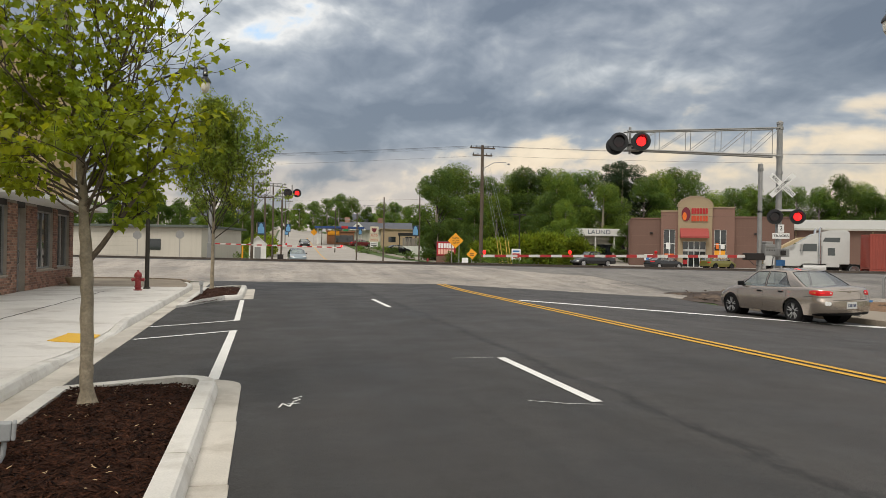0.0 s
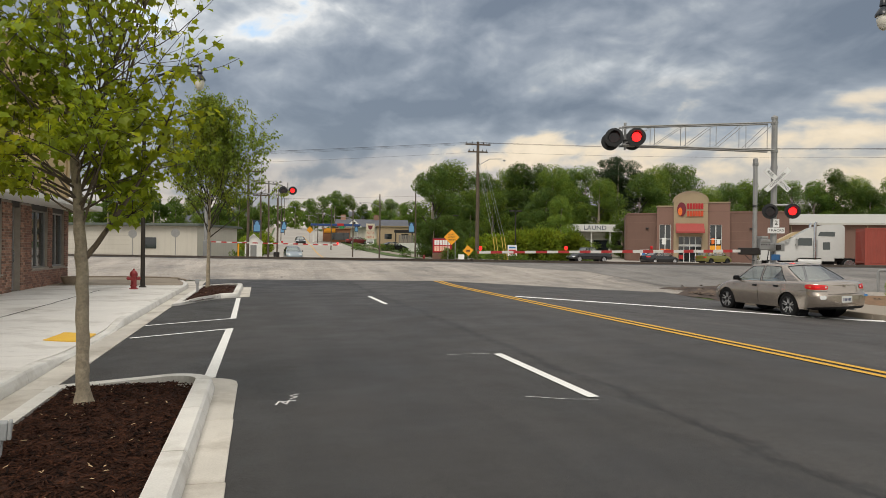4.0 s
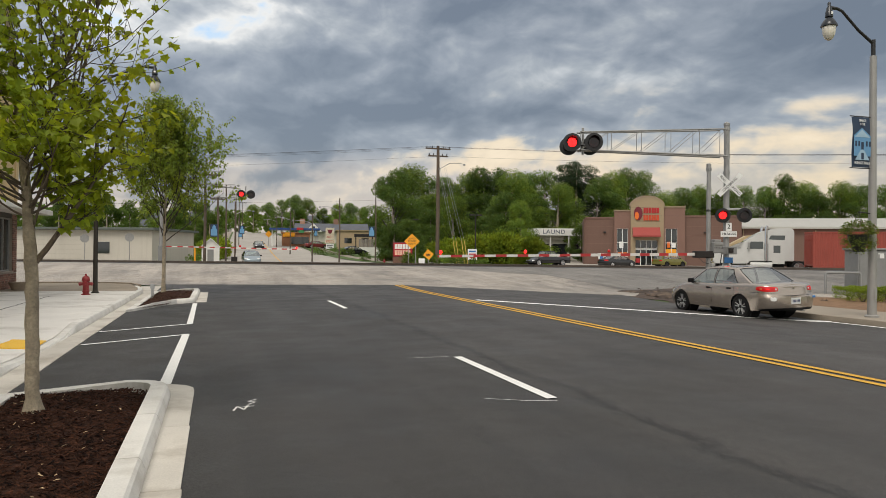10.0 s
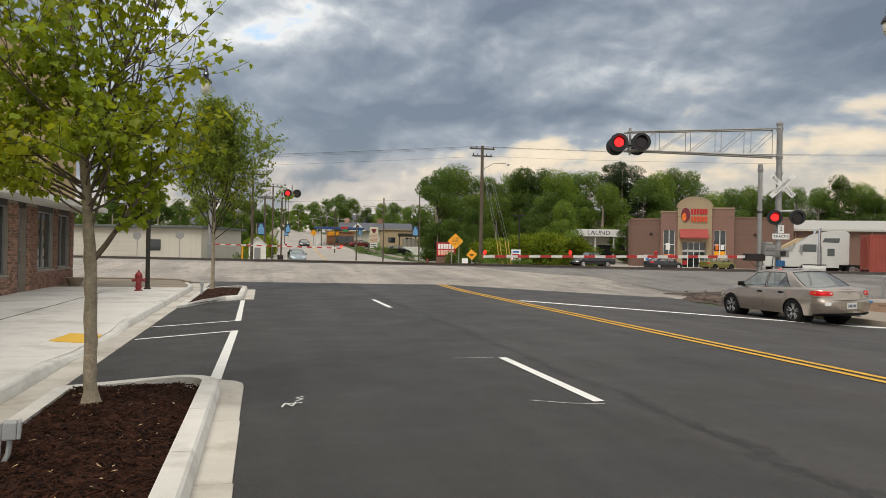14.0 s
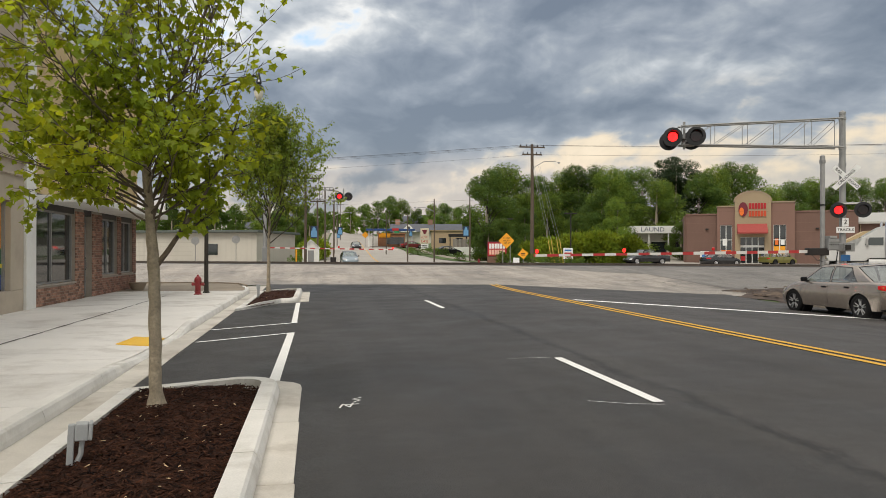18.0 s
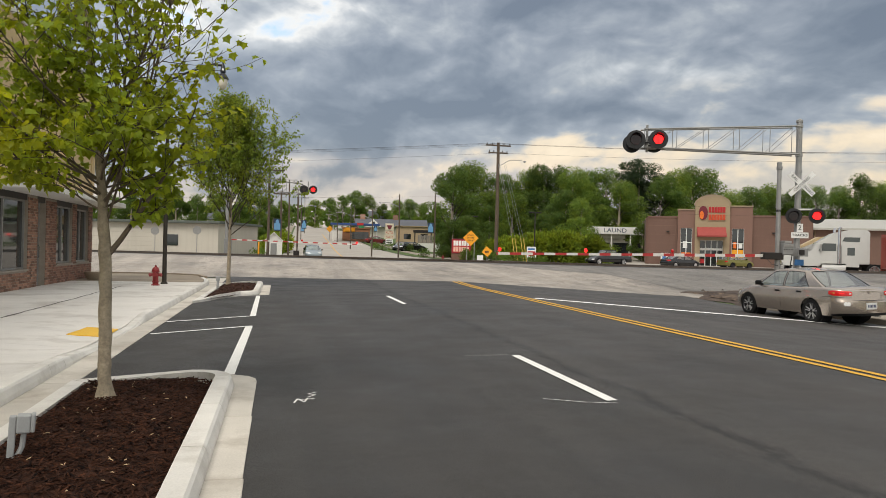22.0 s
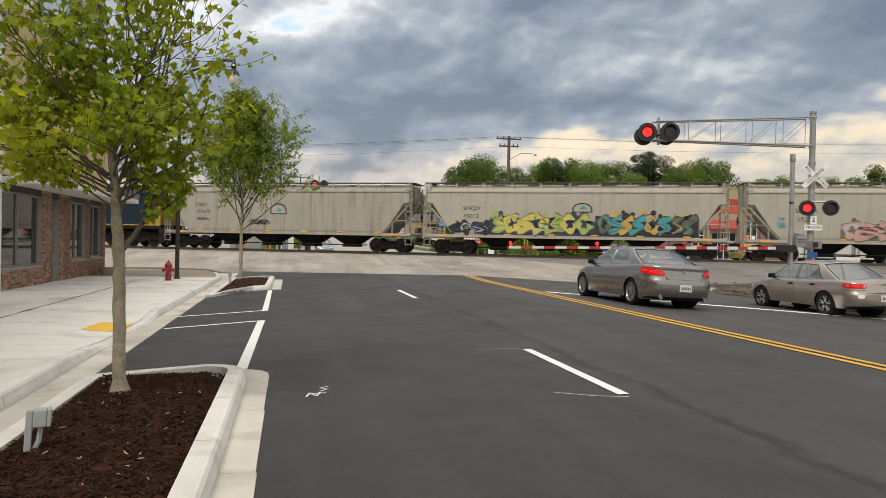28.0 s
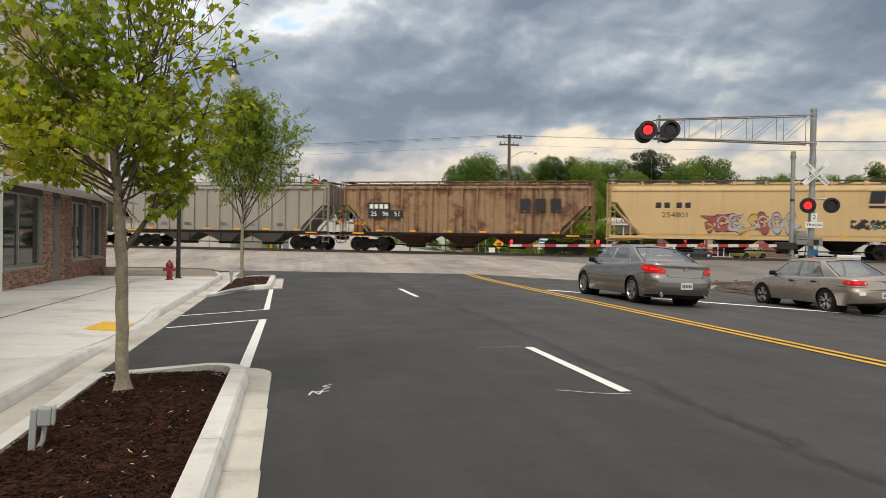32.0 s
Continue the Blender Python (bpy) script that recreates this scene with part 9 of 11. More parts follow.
# ---- poles and wires ----
def util_pole(x, y, h, label, arms=((-0.35, 1.2),), r=0.15, lamp=0.0, material=None):
    g = gz(x, y)
    v = thing("utility_pole", label, "utility pole", Matrix.Translation((x, y, g)))
    ytube(v, "pole", [(0, 0, -0.4), (0.03, 0, h * 0.5), (0, 0, h)], [r, r * 0.86, r * 0.68], material or wood_pole, 10)
    for dz, half in arms:
        ybox(v, "crossarm", -half, -0.07, h + dz - 0.06, half, -0.0 + 0.05, h + dz + 0.06, wood_pole, 0.01)
        for k in (-0.9, -0.45, 0.45, 0.9):
            bm = B()
            turned(bm, [(0.03, 0), (0.05, 0.05), (0.03, 0.10), (0.045, 0.14), (0.02, 0.17)], 8, Matrix.Translation((half * k, 0, h + dz + 0.06)))
            part("insulator", bm, dark_metal, v)
    if lamp:
        ytube(v, "lamp_arm", [(0, 0, h * 0.80), (lamp * 0.5, 0, h * 0.86), (lamp, 0, h * 0.865)], 0.035, galv, 6)
        bm = B()
        turned(bm, [(0.05, 0), (0.14, 0.06), (0.10, 0.14)], 10, Matrix.Translation((lamp * 1.12, 0, h * 0.845)))
        part("lamp_head", bm, grey_paint, v)
    return v


main_pole = util_pole(19.0, 60.8, 10.6, "tall weathered wooden utility pole beside the crossing", ((-0.25, 1.15), (-0.9, 0.9)), 0.19, 2.2)
util_pole(12.4, 73.8, 6.6, "thin dark utility pole beside the far street", (), 0.085, -1.8)
util_pole(16.0, 72.9, 6.7, "thin dark pole carrying a blue banner", (), 0.085, 0)
util_pole(-0.65, 63.6, 7.8, "dark wooden utility pole with crossarm at the far corner", ((-0.3, 1.3), (-1.1, 1.0)), 0.13, 2.4)
util_pole(1.4, 92.0, 9.4, "wooden utility pole with crossarms along the far street", ((-0.3, 1.2),), 0.12)
util_pole(2.1, 76.4, 6.5, "thin dark wooden pole along the far street", (), 0.085, 1.6)
util_pole(0.4, 70.2, 6.6, "thin utility pole with a street light arm", ((-0.3, 0.7),), 0.11, 0)
for k, (x, y, h) in enumerate(((3.2, 118, 9.5), (4.6, 150, 9.5), (6.6, 190, 9.5), (11.2, 113.3, 6.6), (11.4, 142.5, 6.2), (11.04, 85.1, 5.6))):
    util_pole(x, y, h, "wooden utility pole far along the street", ((-0.3, 1.0),) if k < 3 else (), 0.09, -2.0 if k > 2 else 0)


def wire(name, pts, r=0.012, sag=0.6):
    bm = B()
    out = []
    for a, b in zip(pts, pts[1:]):
        a, b = Vector(a), Vector(b)
        for i in range(14):
            u = i / 14
            q = a.lerp(b, u)
            q.z -= sag * 4 * u * (1 - u)
            out.append(q)
    out.append(Vector(pts[-1]))
    tube(bm, out, r, 4, caps=False)
    return part(name, bm, MATS["dark_bronze_metal"])


wires = thing("overhead_wires", "thin black overhead wires between the poles", "wires", kind="structure")
zt = gz(19, 60.8) + 10.4
for k, (dx, dz) in enumerate(((-1.0, 0.1), (-0.4, 0.15), (0.5, 0.15), (1.0, 0.1), (0.2, -0.7))):
    o = wire("wire", [(-70, 96 + k * 1.2, zt + dz - 0.6), (19.0 + dx, 60.8, zt + dz), (85, 36 - k * 0.8, zt + dz + 0.3)], 0.007, 0.9)
    o.parent = wires
for k, z in enumerate((6.9, 6.1)):
    o = wire("wire", [(-70, 108 + k, z + 0.6), (16.0, 72.9, z), (90, 50 + k, z + 0.4)], 0.006, 0.7)
    o.parent = wires
for dx in (-0.9, 0.9):
    o = wire("wire", [(-40, 50, 8.6), (-0.65 + dx, 63.6, 8.25), (1.4 + dx, 92, 9.6), (3.2 + dx, 118, 10.4), (4.6 + dx, 150, 11.4), (6.6 + dx, 190, 13)], 0.007, 0.5)
    o.parent = wires
o = wire("wire", [(19.0, 60.8, 8.5), (30, 100, 9.5)], 0.012, 0.8)
o.parent = wires

# ---- beyond the tracks ----
def oriented(x, y, z, turn):
    return pose(x, y, z, 0, 0, turn)


def store():
    v = thing("discount_store", "brown block store with arched cream sign tower and red awning", "store", oriented(49.75, 90.2, 0.0, -27) @ Matrix.Diagonal((0.93, 0.95, 1, 1)))
    # local: x along the front, y into the building
    def bx(name, x0, y0, z0, x1, y1, z1, m, bev=0.03, lab="", parent=None):
        bm = B()
        box(bm, x0, y0, z0, x1, y1, z1, bev)
        return part(name, bm, m, parent or v, lab)
    def wall(name, x0, x1, z0, z1, y0, m, holes=()):
        """A front wall 0.3 thick with openings cut through."""
        xs = sorted({x0, x1, *[h[0] for h in holes], *[h[1] for h in holes]})
        for a, b in zip(xs, xs[1:]):
            hs = [h for h in holes if h[0] <= a + 1e-6 and h[1] >= b - 1e-6]
            if hs:
                bx(name, a, y0, z0, b, y0 + 0.3, hs[0][2], m, 0)
                bx(name, a, y0, hs[0][3], b, y0 + 0.3, z1, m, 0)
            else:
                bx(name, a, y0, z0, b, y0 + 0.3, z1, m, 0)
    wall("front_wall", 0, 4.15, -0.6, 6.5, 0.0, tile_brown)
    wall("front_wall", 4.15, 6.5, -0.6, 7.5, -0.5, tile_light, [(4.55, 6.15, 1.2, 5.1)])
    wall("front_wall", 11.2, 14.3, -0.6, 8.0, -0.5, tile_light, [(11.55, 13.2, 1.2, 5.1)])
    wall("front_wall", 14.3, 22.3, -0.6, 6.75, 0.0, tile_brown)
    # coursing lines as shallow grooves of darker block
    for z in (1.8, 3.0, 4.2, 5.4):
        for x0, x1 in ((0.0, 4.1), (14.35, 22.2)):
            bx("block_course", x0, -0.012, z, x1, 0.0, z + 0.03, tile_light, 0)
    for x0, x1, z, y0 in ((-0.1, 4.15, 6.5, -0.1), (4.1, 6.5, 7.5, -0.6), (11.2, 14.35, 8.0, -0.6), (14.3, 22.4, 6.75, -0.1)):
        bx("coping", x0, y0, z, x1, 0.4, z + 0.18, stucco if z > 7 else tile_light, 0.02)
    bx("left_side", -0.3, 0.3, -0.6, 0.0, 24, 6.5, tile_brown, 0)
    bx("roof_deck", 0.0, 0.3, 6.0, 22.3, 24, 6.2, grey_roof, 0)
    # arched sign tower
    pts = [(6.5, 3.5), (11.2, 3.5), (11.2, 8.2)] + [(8.85 + 2.35 * math.cos(math.pi * k / 14), 8.2 + 1.3 * math.sin(math.pi * k / 14)) for k in range(1, 14)] + [(6.5, 8.2)]
    bm = B()
    slab(bm, pts, 0.9, "y", -0.95)
    part("sign_tower", bm, stucco, v, "cream stucco arched tower")
    bx("tower_pier", 6.5, -0.95, -0.6, 7.2, -0.05, 3.5, stucco, 0)
    bx("tower_pier", 10.4, -0.95, -0.6, 11.2, -0.05, 3.5, stucco, 0)
    pts = [(8.85 + 2.5 * math.cos(math.pi * k / 14), 8.2 + 1.42 * math.sin(math.pi * k / 14)) for k in range(15)] + [(8.85 + 2.32 * math.cos(math.pi * k / 14), 8.2 + 1.27 * math.sin(math.pi * k / 14)) for k in range(14, -1, -1)]
    bm = B()
    slab(bm, pts, 1.1, "y", -1.02)
    part("arch_moulding", bm, stucco, v)
    # sign: emblem and two rows of plain letter blocks
    bm = B()
    turned(bm, [(0.82, 0), (0.82, 0.12)], 26, Matrix.Translation((7.55, -0.97, 7.15)) @ Matrix.Rotation(radians(90), 4, "X") @ Matrix.Diagonal((0.75, 1.15, 1, 1)))
    em = part("sign_emblem", bm, sign_maroon, v, "round red emblem")
    bm = B()
    turned(bm, [(0.42, 0), (0.42, 0.06)], 18, Matrix.Translation((7.35, -1.10, 6.85)) @ Matrix.Rotation(radians(90), 4, "X") @ Matrix.Diagonal((0.7, 1.3, 1, 1)))
    part("emblem_figure", bm, sign_orange, em)
    bx("sign_board", 8.15, -1.0, 6.05, 10.65, -0.955, 8.05, stucco, 0.02)
    for k in range(6):
        bx("sign_block", 8.3 + 0.385 * k, -1.10, 7.2, 8.62 + 0.385 * k, -0.96, 7.95, sign_red, 0.03)
        bx("sign_block", 8.3 + 0.385 * k, -1.10, 6.2, 8.62 + 0.385 * k, -0.96, 6.95, mat("sign_vermilion", (0.55, 0.065, 0.02), 0.5, vary=0.05), 0.03)
    # awning
    bm = B()
    slab(bm, [(-0.96, 5.25), (-2.3, 4.15), (-2.3, 3.95), (-0.96, 3.95)], 3.9, "x", 6.75)
    part("awning", bm, awning_red, v, "sloping red entrance awning")
    # entrance and windows with lit interior
    def glazing(x0, x1, z0, z1, y, cols, rows):
        g = bx("window", x0, y, z0, x1, y + 0.03, z1, glass, 0)
        for k in range(cols + 1):
            a = x0 + (x1 - x0) * k / cols
            bx("window_frame", a - 0.05, y - 0.05, z0, a + 0.05, y + 0.08, z1, sign_white, 0, "", g)
        for k in range(rows + 1):
            a = z0 + (z1 - z0) * k / rows
            bx("window_frame", x0, y - 0.045, a - 0.04, x1, y + 0.075, a + 0.04, sign_white, 0, "", g)
        return g
    g = glazing(4.55, 6.15, 1.2, 5.1, -0.35, 2, 2)
    bx("window_notice", 4.9, -0.37, 2.4, 5.5, -0.36, 3.3, sign_white, 0, "", g)
    bx("window_panel", 4.7, -0.37, 1.25, 6.0, -0.36, 1.8, sign_orange, 0, "", g)
    g = glazing(11.55, 13.2, 1.2, 5.1, -0.35, 2, 2)
    bx("window_panel", 11.6, -0.37, 1.25, 13.1, -0.36, 2.3, sign_yellow, 0, "", g)
    bx("window_notice", 11.8, -0.37, 2.5, 12.2, -0.36, 3.3, sign_orange, 0, "", g)
    bx("window_notice", 12.5, -0.37, 2.5, 13.0, -0.36, 3.1, sign_white, 0, "", g)
    g = glazing(7.2, 10.4, -0.4, 3.5, -0.3, 4, 2)
    bx("door_header", 7.2, -0.38, 2.15, 10.4, -0.28, 2.45, sign_white, 0, "", g)
    for x in (7.3, 9.7):
        bx("window_panel", x, -0.34, 0.4, x + 0.6, -0.335, 1.0, sign_red, 0, "", g)
    for x0, x1, z in ((4.6, 6.1, 4.1), (11.6, 13.1, 4.1), (7.4, 10.3, 3.1)):
        for dz in (0, 0.45):
            bx("ceiling_tube", x0 + 0.1, -0.2, z + dz, x1 - 0.1, -0.1, z + dz + 0.07, warm_lit, 0, "glowing ceiling tube")
    bx("inner_back", 4.2, 3.0, -0.5, 14.2, 3.1, 6.0, mat("store_inside", (0.30, 0.27, 0.22), 0.9), 0)
    bx("walkway", -0.5, -3.0, -0.7, 22.5, -0.96, -0.25, concrete, 0.02)
    bx("wall_lamp", 2.6, -0.25, 4.5, 3.0, -0.0, 4.7, dark_metal, 0.02)
    bx("wall_lamp", 17.0, -0.25, 4.5, 17.4, -0.0, 4.7, dark_metal, 0.02)
    # ice freezer and post outside
    f = thing("ice_freezer", "white ice freezer outside the store", "freezer", v.matrix_basis @ pose(2.4, -1.6, -0.25))
    ybox(f, "body", -0.6, -0.4, 0, 0.6, 0.4, 1.9, sign_white, 0.03)
    ybox(f, "panel", -0.4, -0.42, 1.0, 0.1, -0.405, 1.6, sign_blue, 0.0)
    # metal-roofed wing to the side
    w = thing("store_wing", "long brown wing with a pale metal roof", "building", v.matrix_basis @ pose(22.4, 1.5, 0))
    ybox(w, "wall", 0, 0, -0.8, 48, 0.3, 5.2, tile_brown, 0.0)
    bm = B()
    slab(bm, [(-0.7, 5.2), (-0.7, 5.45), (6.0, 6.9), (12.7, 5.45), (12.7, 5.2)], 48.6, "x", -0.3)
    part("roof", bm, mat("pale_metal_roof", (0.47, 0.455, 0.41), 0.5, 0.3, vary=0.06), w, "pale ribbed metal roof")
    for k in range(10):
        bm = B()
        box(bm, 0.4 + 5 * k, -0.12, -0.8, 0.52 + 5 * k, -0.0, 5.1)
        part("downpipe", bm, stucco, w)
    for k in range(24):
        bm = B()
        x = 0.5 + 2 * k
        quad(bm, (x, -0.72, 5.46), (x + 0.06, -0.72, 5.46), (x + 0.06, 6.0, 6.915), (x, 6.0, 6.915))
        part("roof_seam", bm, MATS["pale_metal_roof"], w)


store()


def laundry():
    v = thing("laundry_shop", "low laundry shop with a white lettered fascia", "shop", oriented(48.5, 106.5, gz(50, 106), -14))
    ybox(v, "wall", 0, 1.2, 0, 14, 9, 3.4, cream_far, 0.0)
    f = ybox(v, "fascia", -0.3, 0, 4.05, 14, 1.2, 5.2, white_paint, 0.02)
    ybox(v, "soffit_wall", -0.2, 0.8, 3.4, 13.8, 1.19, 4.04, cream_far, 0.0)
    words("LAUND", 0.95, Matrix.Translation((4.0, -0.012, 4.62)) @ Matrix.Rotation(radians(90), 4, "X"), banner_navy, f, stretch=1.15)
    for k in range(4):
        ybox(v, "window", 1 + 3 * k, 1.17, 0.6, 3.4 + 3 * k, 1.21, 2.7, glass, 0.0)
        ybox(v, "post", 0.4 + 3 * k, 0.2, 0, 0.55 + 3 * k, 0.35, 4.05, white_paint, 0.0)


laundry()


def semi_truck():
    v = thing("semi_truck", "white sleeper-cab semi truck parked beyond the tracks", "truck", pose(47.75, 56.1, gz(47, 56), 0, 0, 148) @ Matrix.Diagonal((1.17, 1.0, 1.03, 1)))
    # local +x is the front of the cab; it faces left of the view
    white_t = mat("truck_white", (0.52, 0.52, 0.50), 0.35, 0.0, vary=0.04, coat=0.5)
    bm = B()
    slab(bm, [(-3.6, 1.0), (-3.6, 3.75), (-3.35, 3.95), (-2.2, 3.92), (-1.2, 3.65), (-0.1, 2.85), (0.3, 2.05), (1.9, 1.85), (2.25, 1.6), (2.3, 0.75), (-0.2, 0.75), (-0.4, 1.0)], 2.4, "y", -1.2)
    bmesh.ops.bevel(bm, geom=bm.edges[:], offset=0.05, segments=2, affect="EDGES")
    part("cab", bm, white_t, v, "white aerodynamic sleeper cab")
    for nm, pts in (("side_window", [(-1.35, 2.1), (-1.35, 2.75), (-0.45, 2.75), (-0.15, 2.1)]), ("sleeper_window", [(-2.9, 2.9), (-2.95, 3.3), (-1.9, 3.3), (-1.75, 2.95)]), ("sleeper_window", [(-2.6, 1.75), (-2.6, 2.4), (-2.1, 2.4), (-2.1, 1.75)])):
        for y in (-1.22, 1.205):
            bm = B()
            slab(bm, pts, 0.015, "y", y)
            part(nm, bm, car_glass, v)
    bm = B()
    slab(bm, [(0.34, 2.1), (0.36, 2.12), (-0.06, 2.84), (-0.1, 2.82)], 2.1, "y", -1.05)
    part("windscreen", bm, car_glass, v)
    for y in (-1.24, 1.21):
        bm = B()
        slab(bm, [(-2.9, 0.75), (-2.9, 1.5), (-2.0, 1.5), (-2.0, 0.75)], 0.03, "y", y)
        part("locker_door", bm, white_t, v)
        for a in (1, -1):
            ybox(v, "mirror", -0.35, y - 0.25 if y < 0 else y + 0.1, 2.0, -0.2, y - 0.1 if y < 0 else y + 0.25, 2.7, white_t, 0.03)
        ytube(v, "exhaust_pipe", [(-1.55, y * 1.02, 1.0), (-1.55, y * 1.02, 4.0), (-1.65, y * 1.02, 4.15)], 0.10, chrome, 10)
        ybox(v, "stack_guard", -1.72, y - 0.06, 1.0, -1.42, y + 0.08, 2.6, grey_paint, 0.03)
        bm = B()
        tube(bm, [(-2.0, y * 0.85, 0.62), (-0.4, y * 0.85, 0.62)], 0.32, 16)
        part("fuel_tank", bm, white_t, v)
    ybox(v, "grille", 2.28, -0.7, 0.9, 2.36, 0.7, 1.65, chrome, 0.01)
    ybox(v, "bumper", 2.2, -1.2, 0.35, 2.45, 1.2, 0.75, galv, 0.04)
    for y in (-0.95, 0.95):
        ybox(v, "head_lamp", 2.15, y - 0.2, 1.0, 2.36, y + 0.2, 1.3, clear_lens, 0.02)
    ybox(v, "chassis", -5.6, -0.45, 0.75, 1.8, 0.45, 1.0, soot, 0.02)
    for x in (1.35, -3.95, -4.95):
        for s in (-1, 1):
            wheel_parts(v, 0, 0, 0.52, 0.30, 6, chrome, steel_wheel, s)
    # wheels were made about the origin: set them under the axles
    tyres = [o for o in v.children if o.name.startswith("wheel") and "arch" not in o.name]
    k = 0
    for x in (1.35, -3.95, -4.95):
        for s in (-1, 1):
            t = tyres[k]
            k += 1
            t.matrix_basis = Matrix.Translation((x, s * 1.02, 0.52)) @ Matrix.Rotation(radians(90), 4, "Z")
    t2 = thing("semi_truck", "second truck cab with a tan roof fairing behind", "truck", pose(49.2, 60.0, gz(49, 60), 0, 0, 148))
    bm = B()
    slab(bm, [(-3.0, 0.9), (-3.0, 3.4), (-2.6, 3.6), (-1.6, 3.5), (-0.2, 2.7), (0.1, 1.9), (1.7, 1.7), (1.9, 0.9)], 2.3, "y", -1.15)
    part("cab", bm, mat("truck_tan", (0.48, 0.36, 0.20), 0.5), t2)
    ybox(t2, "chassis", -5.5, -0.4, 0.5, 1.6, 0.4, 0.9, soot, 0.02)
    for x in (1.0, -4.5):
        for s in (-1.0, 1.0):
            bm = B()
            tube(bm, [(x, s - 0.14, 0.5), (x, s + 0.14, 0.5)], 0.5, 16)
            part("wheel", bm, tyre_mat, t2)


semi_truck()


def container():
    v = thing("shipping_container", "rust-red corrugated shipping container on a chassis", "container", pose(54.3, 46.5, gz(54, 47) - 0.05, 0, 0, -28))
    red = mat("container_red", (0.27, 0.050, 0.033), 0.6, vary=0.12, scale=0.8, streak=0.35, stain=(0.2, 0.05, 0.035))
    L, Wd, H = 12.19, 2.44, 2.75
    z0 = 0.62
    for y, sg in ((-Wd / 2, -1), (Wd / 2, 1)):
        bm = B()
        n = 44
        prev = None
        for k in range(n * 4 + 1):
            x = -L / 2 + L * k / (n * 4)
            d = (0, 0.035, 0.035, 0)[k % 4]
            cur = (bm.verts.new((x, y - sg * d, z0 + 0.15)), bm.verts.new((x, y - sg * d, z0 + H + 0.15)))
            if prev:
                bm.faces.new((prev[0], cur[0], cur[1], prev[1]))
            prev = cur
        part("corrugated_side", bm, red, v)
    for nm, a in (("end_panel", -L / 2), ("end_panel", L / 2 - 0.06)):
        ybox(v, nm, a, -Wd / 2 + 0.05, z0 + 0.15, a + 0.06, Wd / 2 - 0.05, z0 + H + 0.15, red, 0.0)
        for k in range(8):
            ybox(v, "end_rib", a - 0.03 if a < 0 else a + 0.06, -1.05 + 0.28 * k, z0 + 0.3, a if a < 0 else a + 0.09, -0.93 + 0.28 * k, z0 + H, red, 0.0)
    for x in (-L / 2, L / 2 - 0.14):
        for y in (-Wd / 2 - 0.01, Wd / 2 - 0.13):
            ybox(v, "corner_post", x, y, z0, x + 0.14, y + 0.14, z0 + H + 0.28, red, 0.01)
    for y in (-Wd / 2 - 0.005, Wd / 2 - 0.095):
        for z in (z0, z0 + H + 0.15):
            ybox(v, "side_rail", -L / 2 + 0.14, y, z, L / 2 - 0.14, y + 0.1, z + 0.13, red, 0.01)
    ybox(v, "roof", -L / 2, -Wd / 2 + 0.1, z0 + H + 0.16, L / 2, Wd / 2 - 0.1, z0 + H + 0.2, red, 0.0)
    ybox(v, "chassis", -L / 2 + 0.3, -0.6, z0 - 0.25, L / 2 + 0.8, 0.6, z0 - 0.005, soot, 0.02)
    for x in (3.4, 4.5):
        for y in (-0.95, 0.95):
            bm = B()
            tube(bm, [(x, y - 0.2, 0.3), (x, y + 0.2, 0.3)], 0.45, 18)
            part("tyre", bm, tyre_mat, v)
    for y in (-0.8, 0.8):
        ybox(v, "landing_leg", -3.8, y - 0.08, -0.1, -3.64, y + 0.08, z0 - 0.2, soot, 0.01)


container()


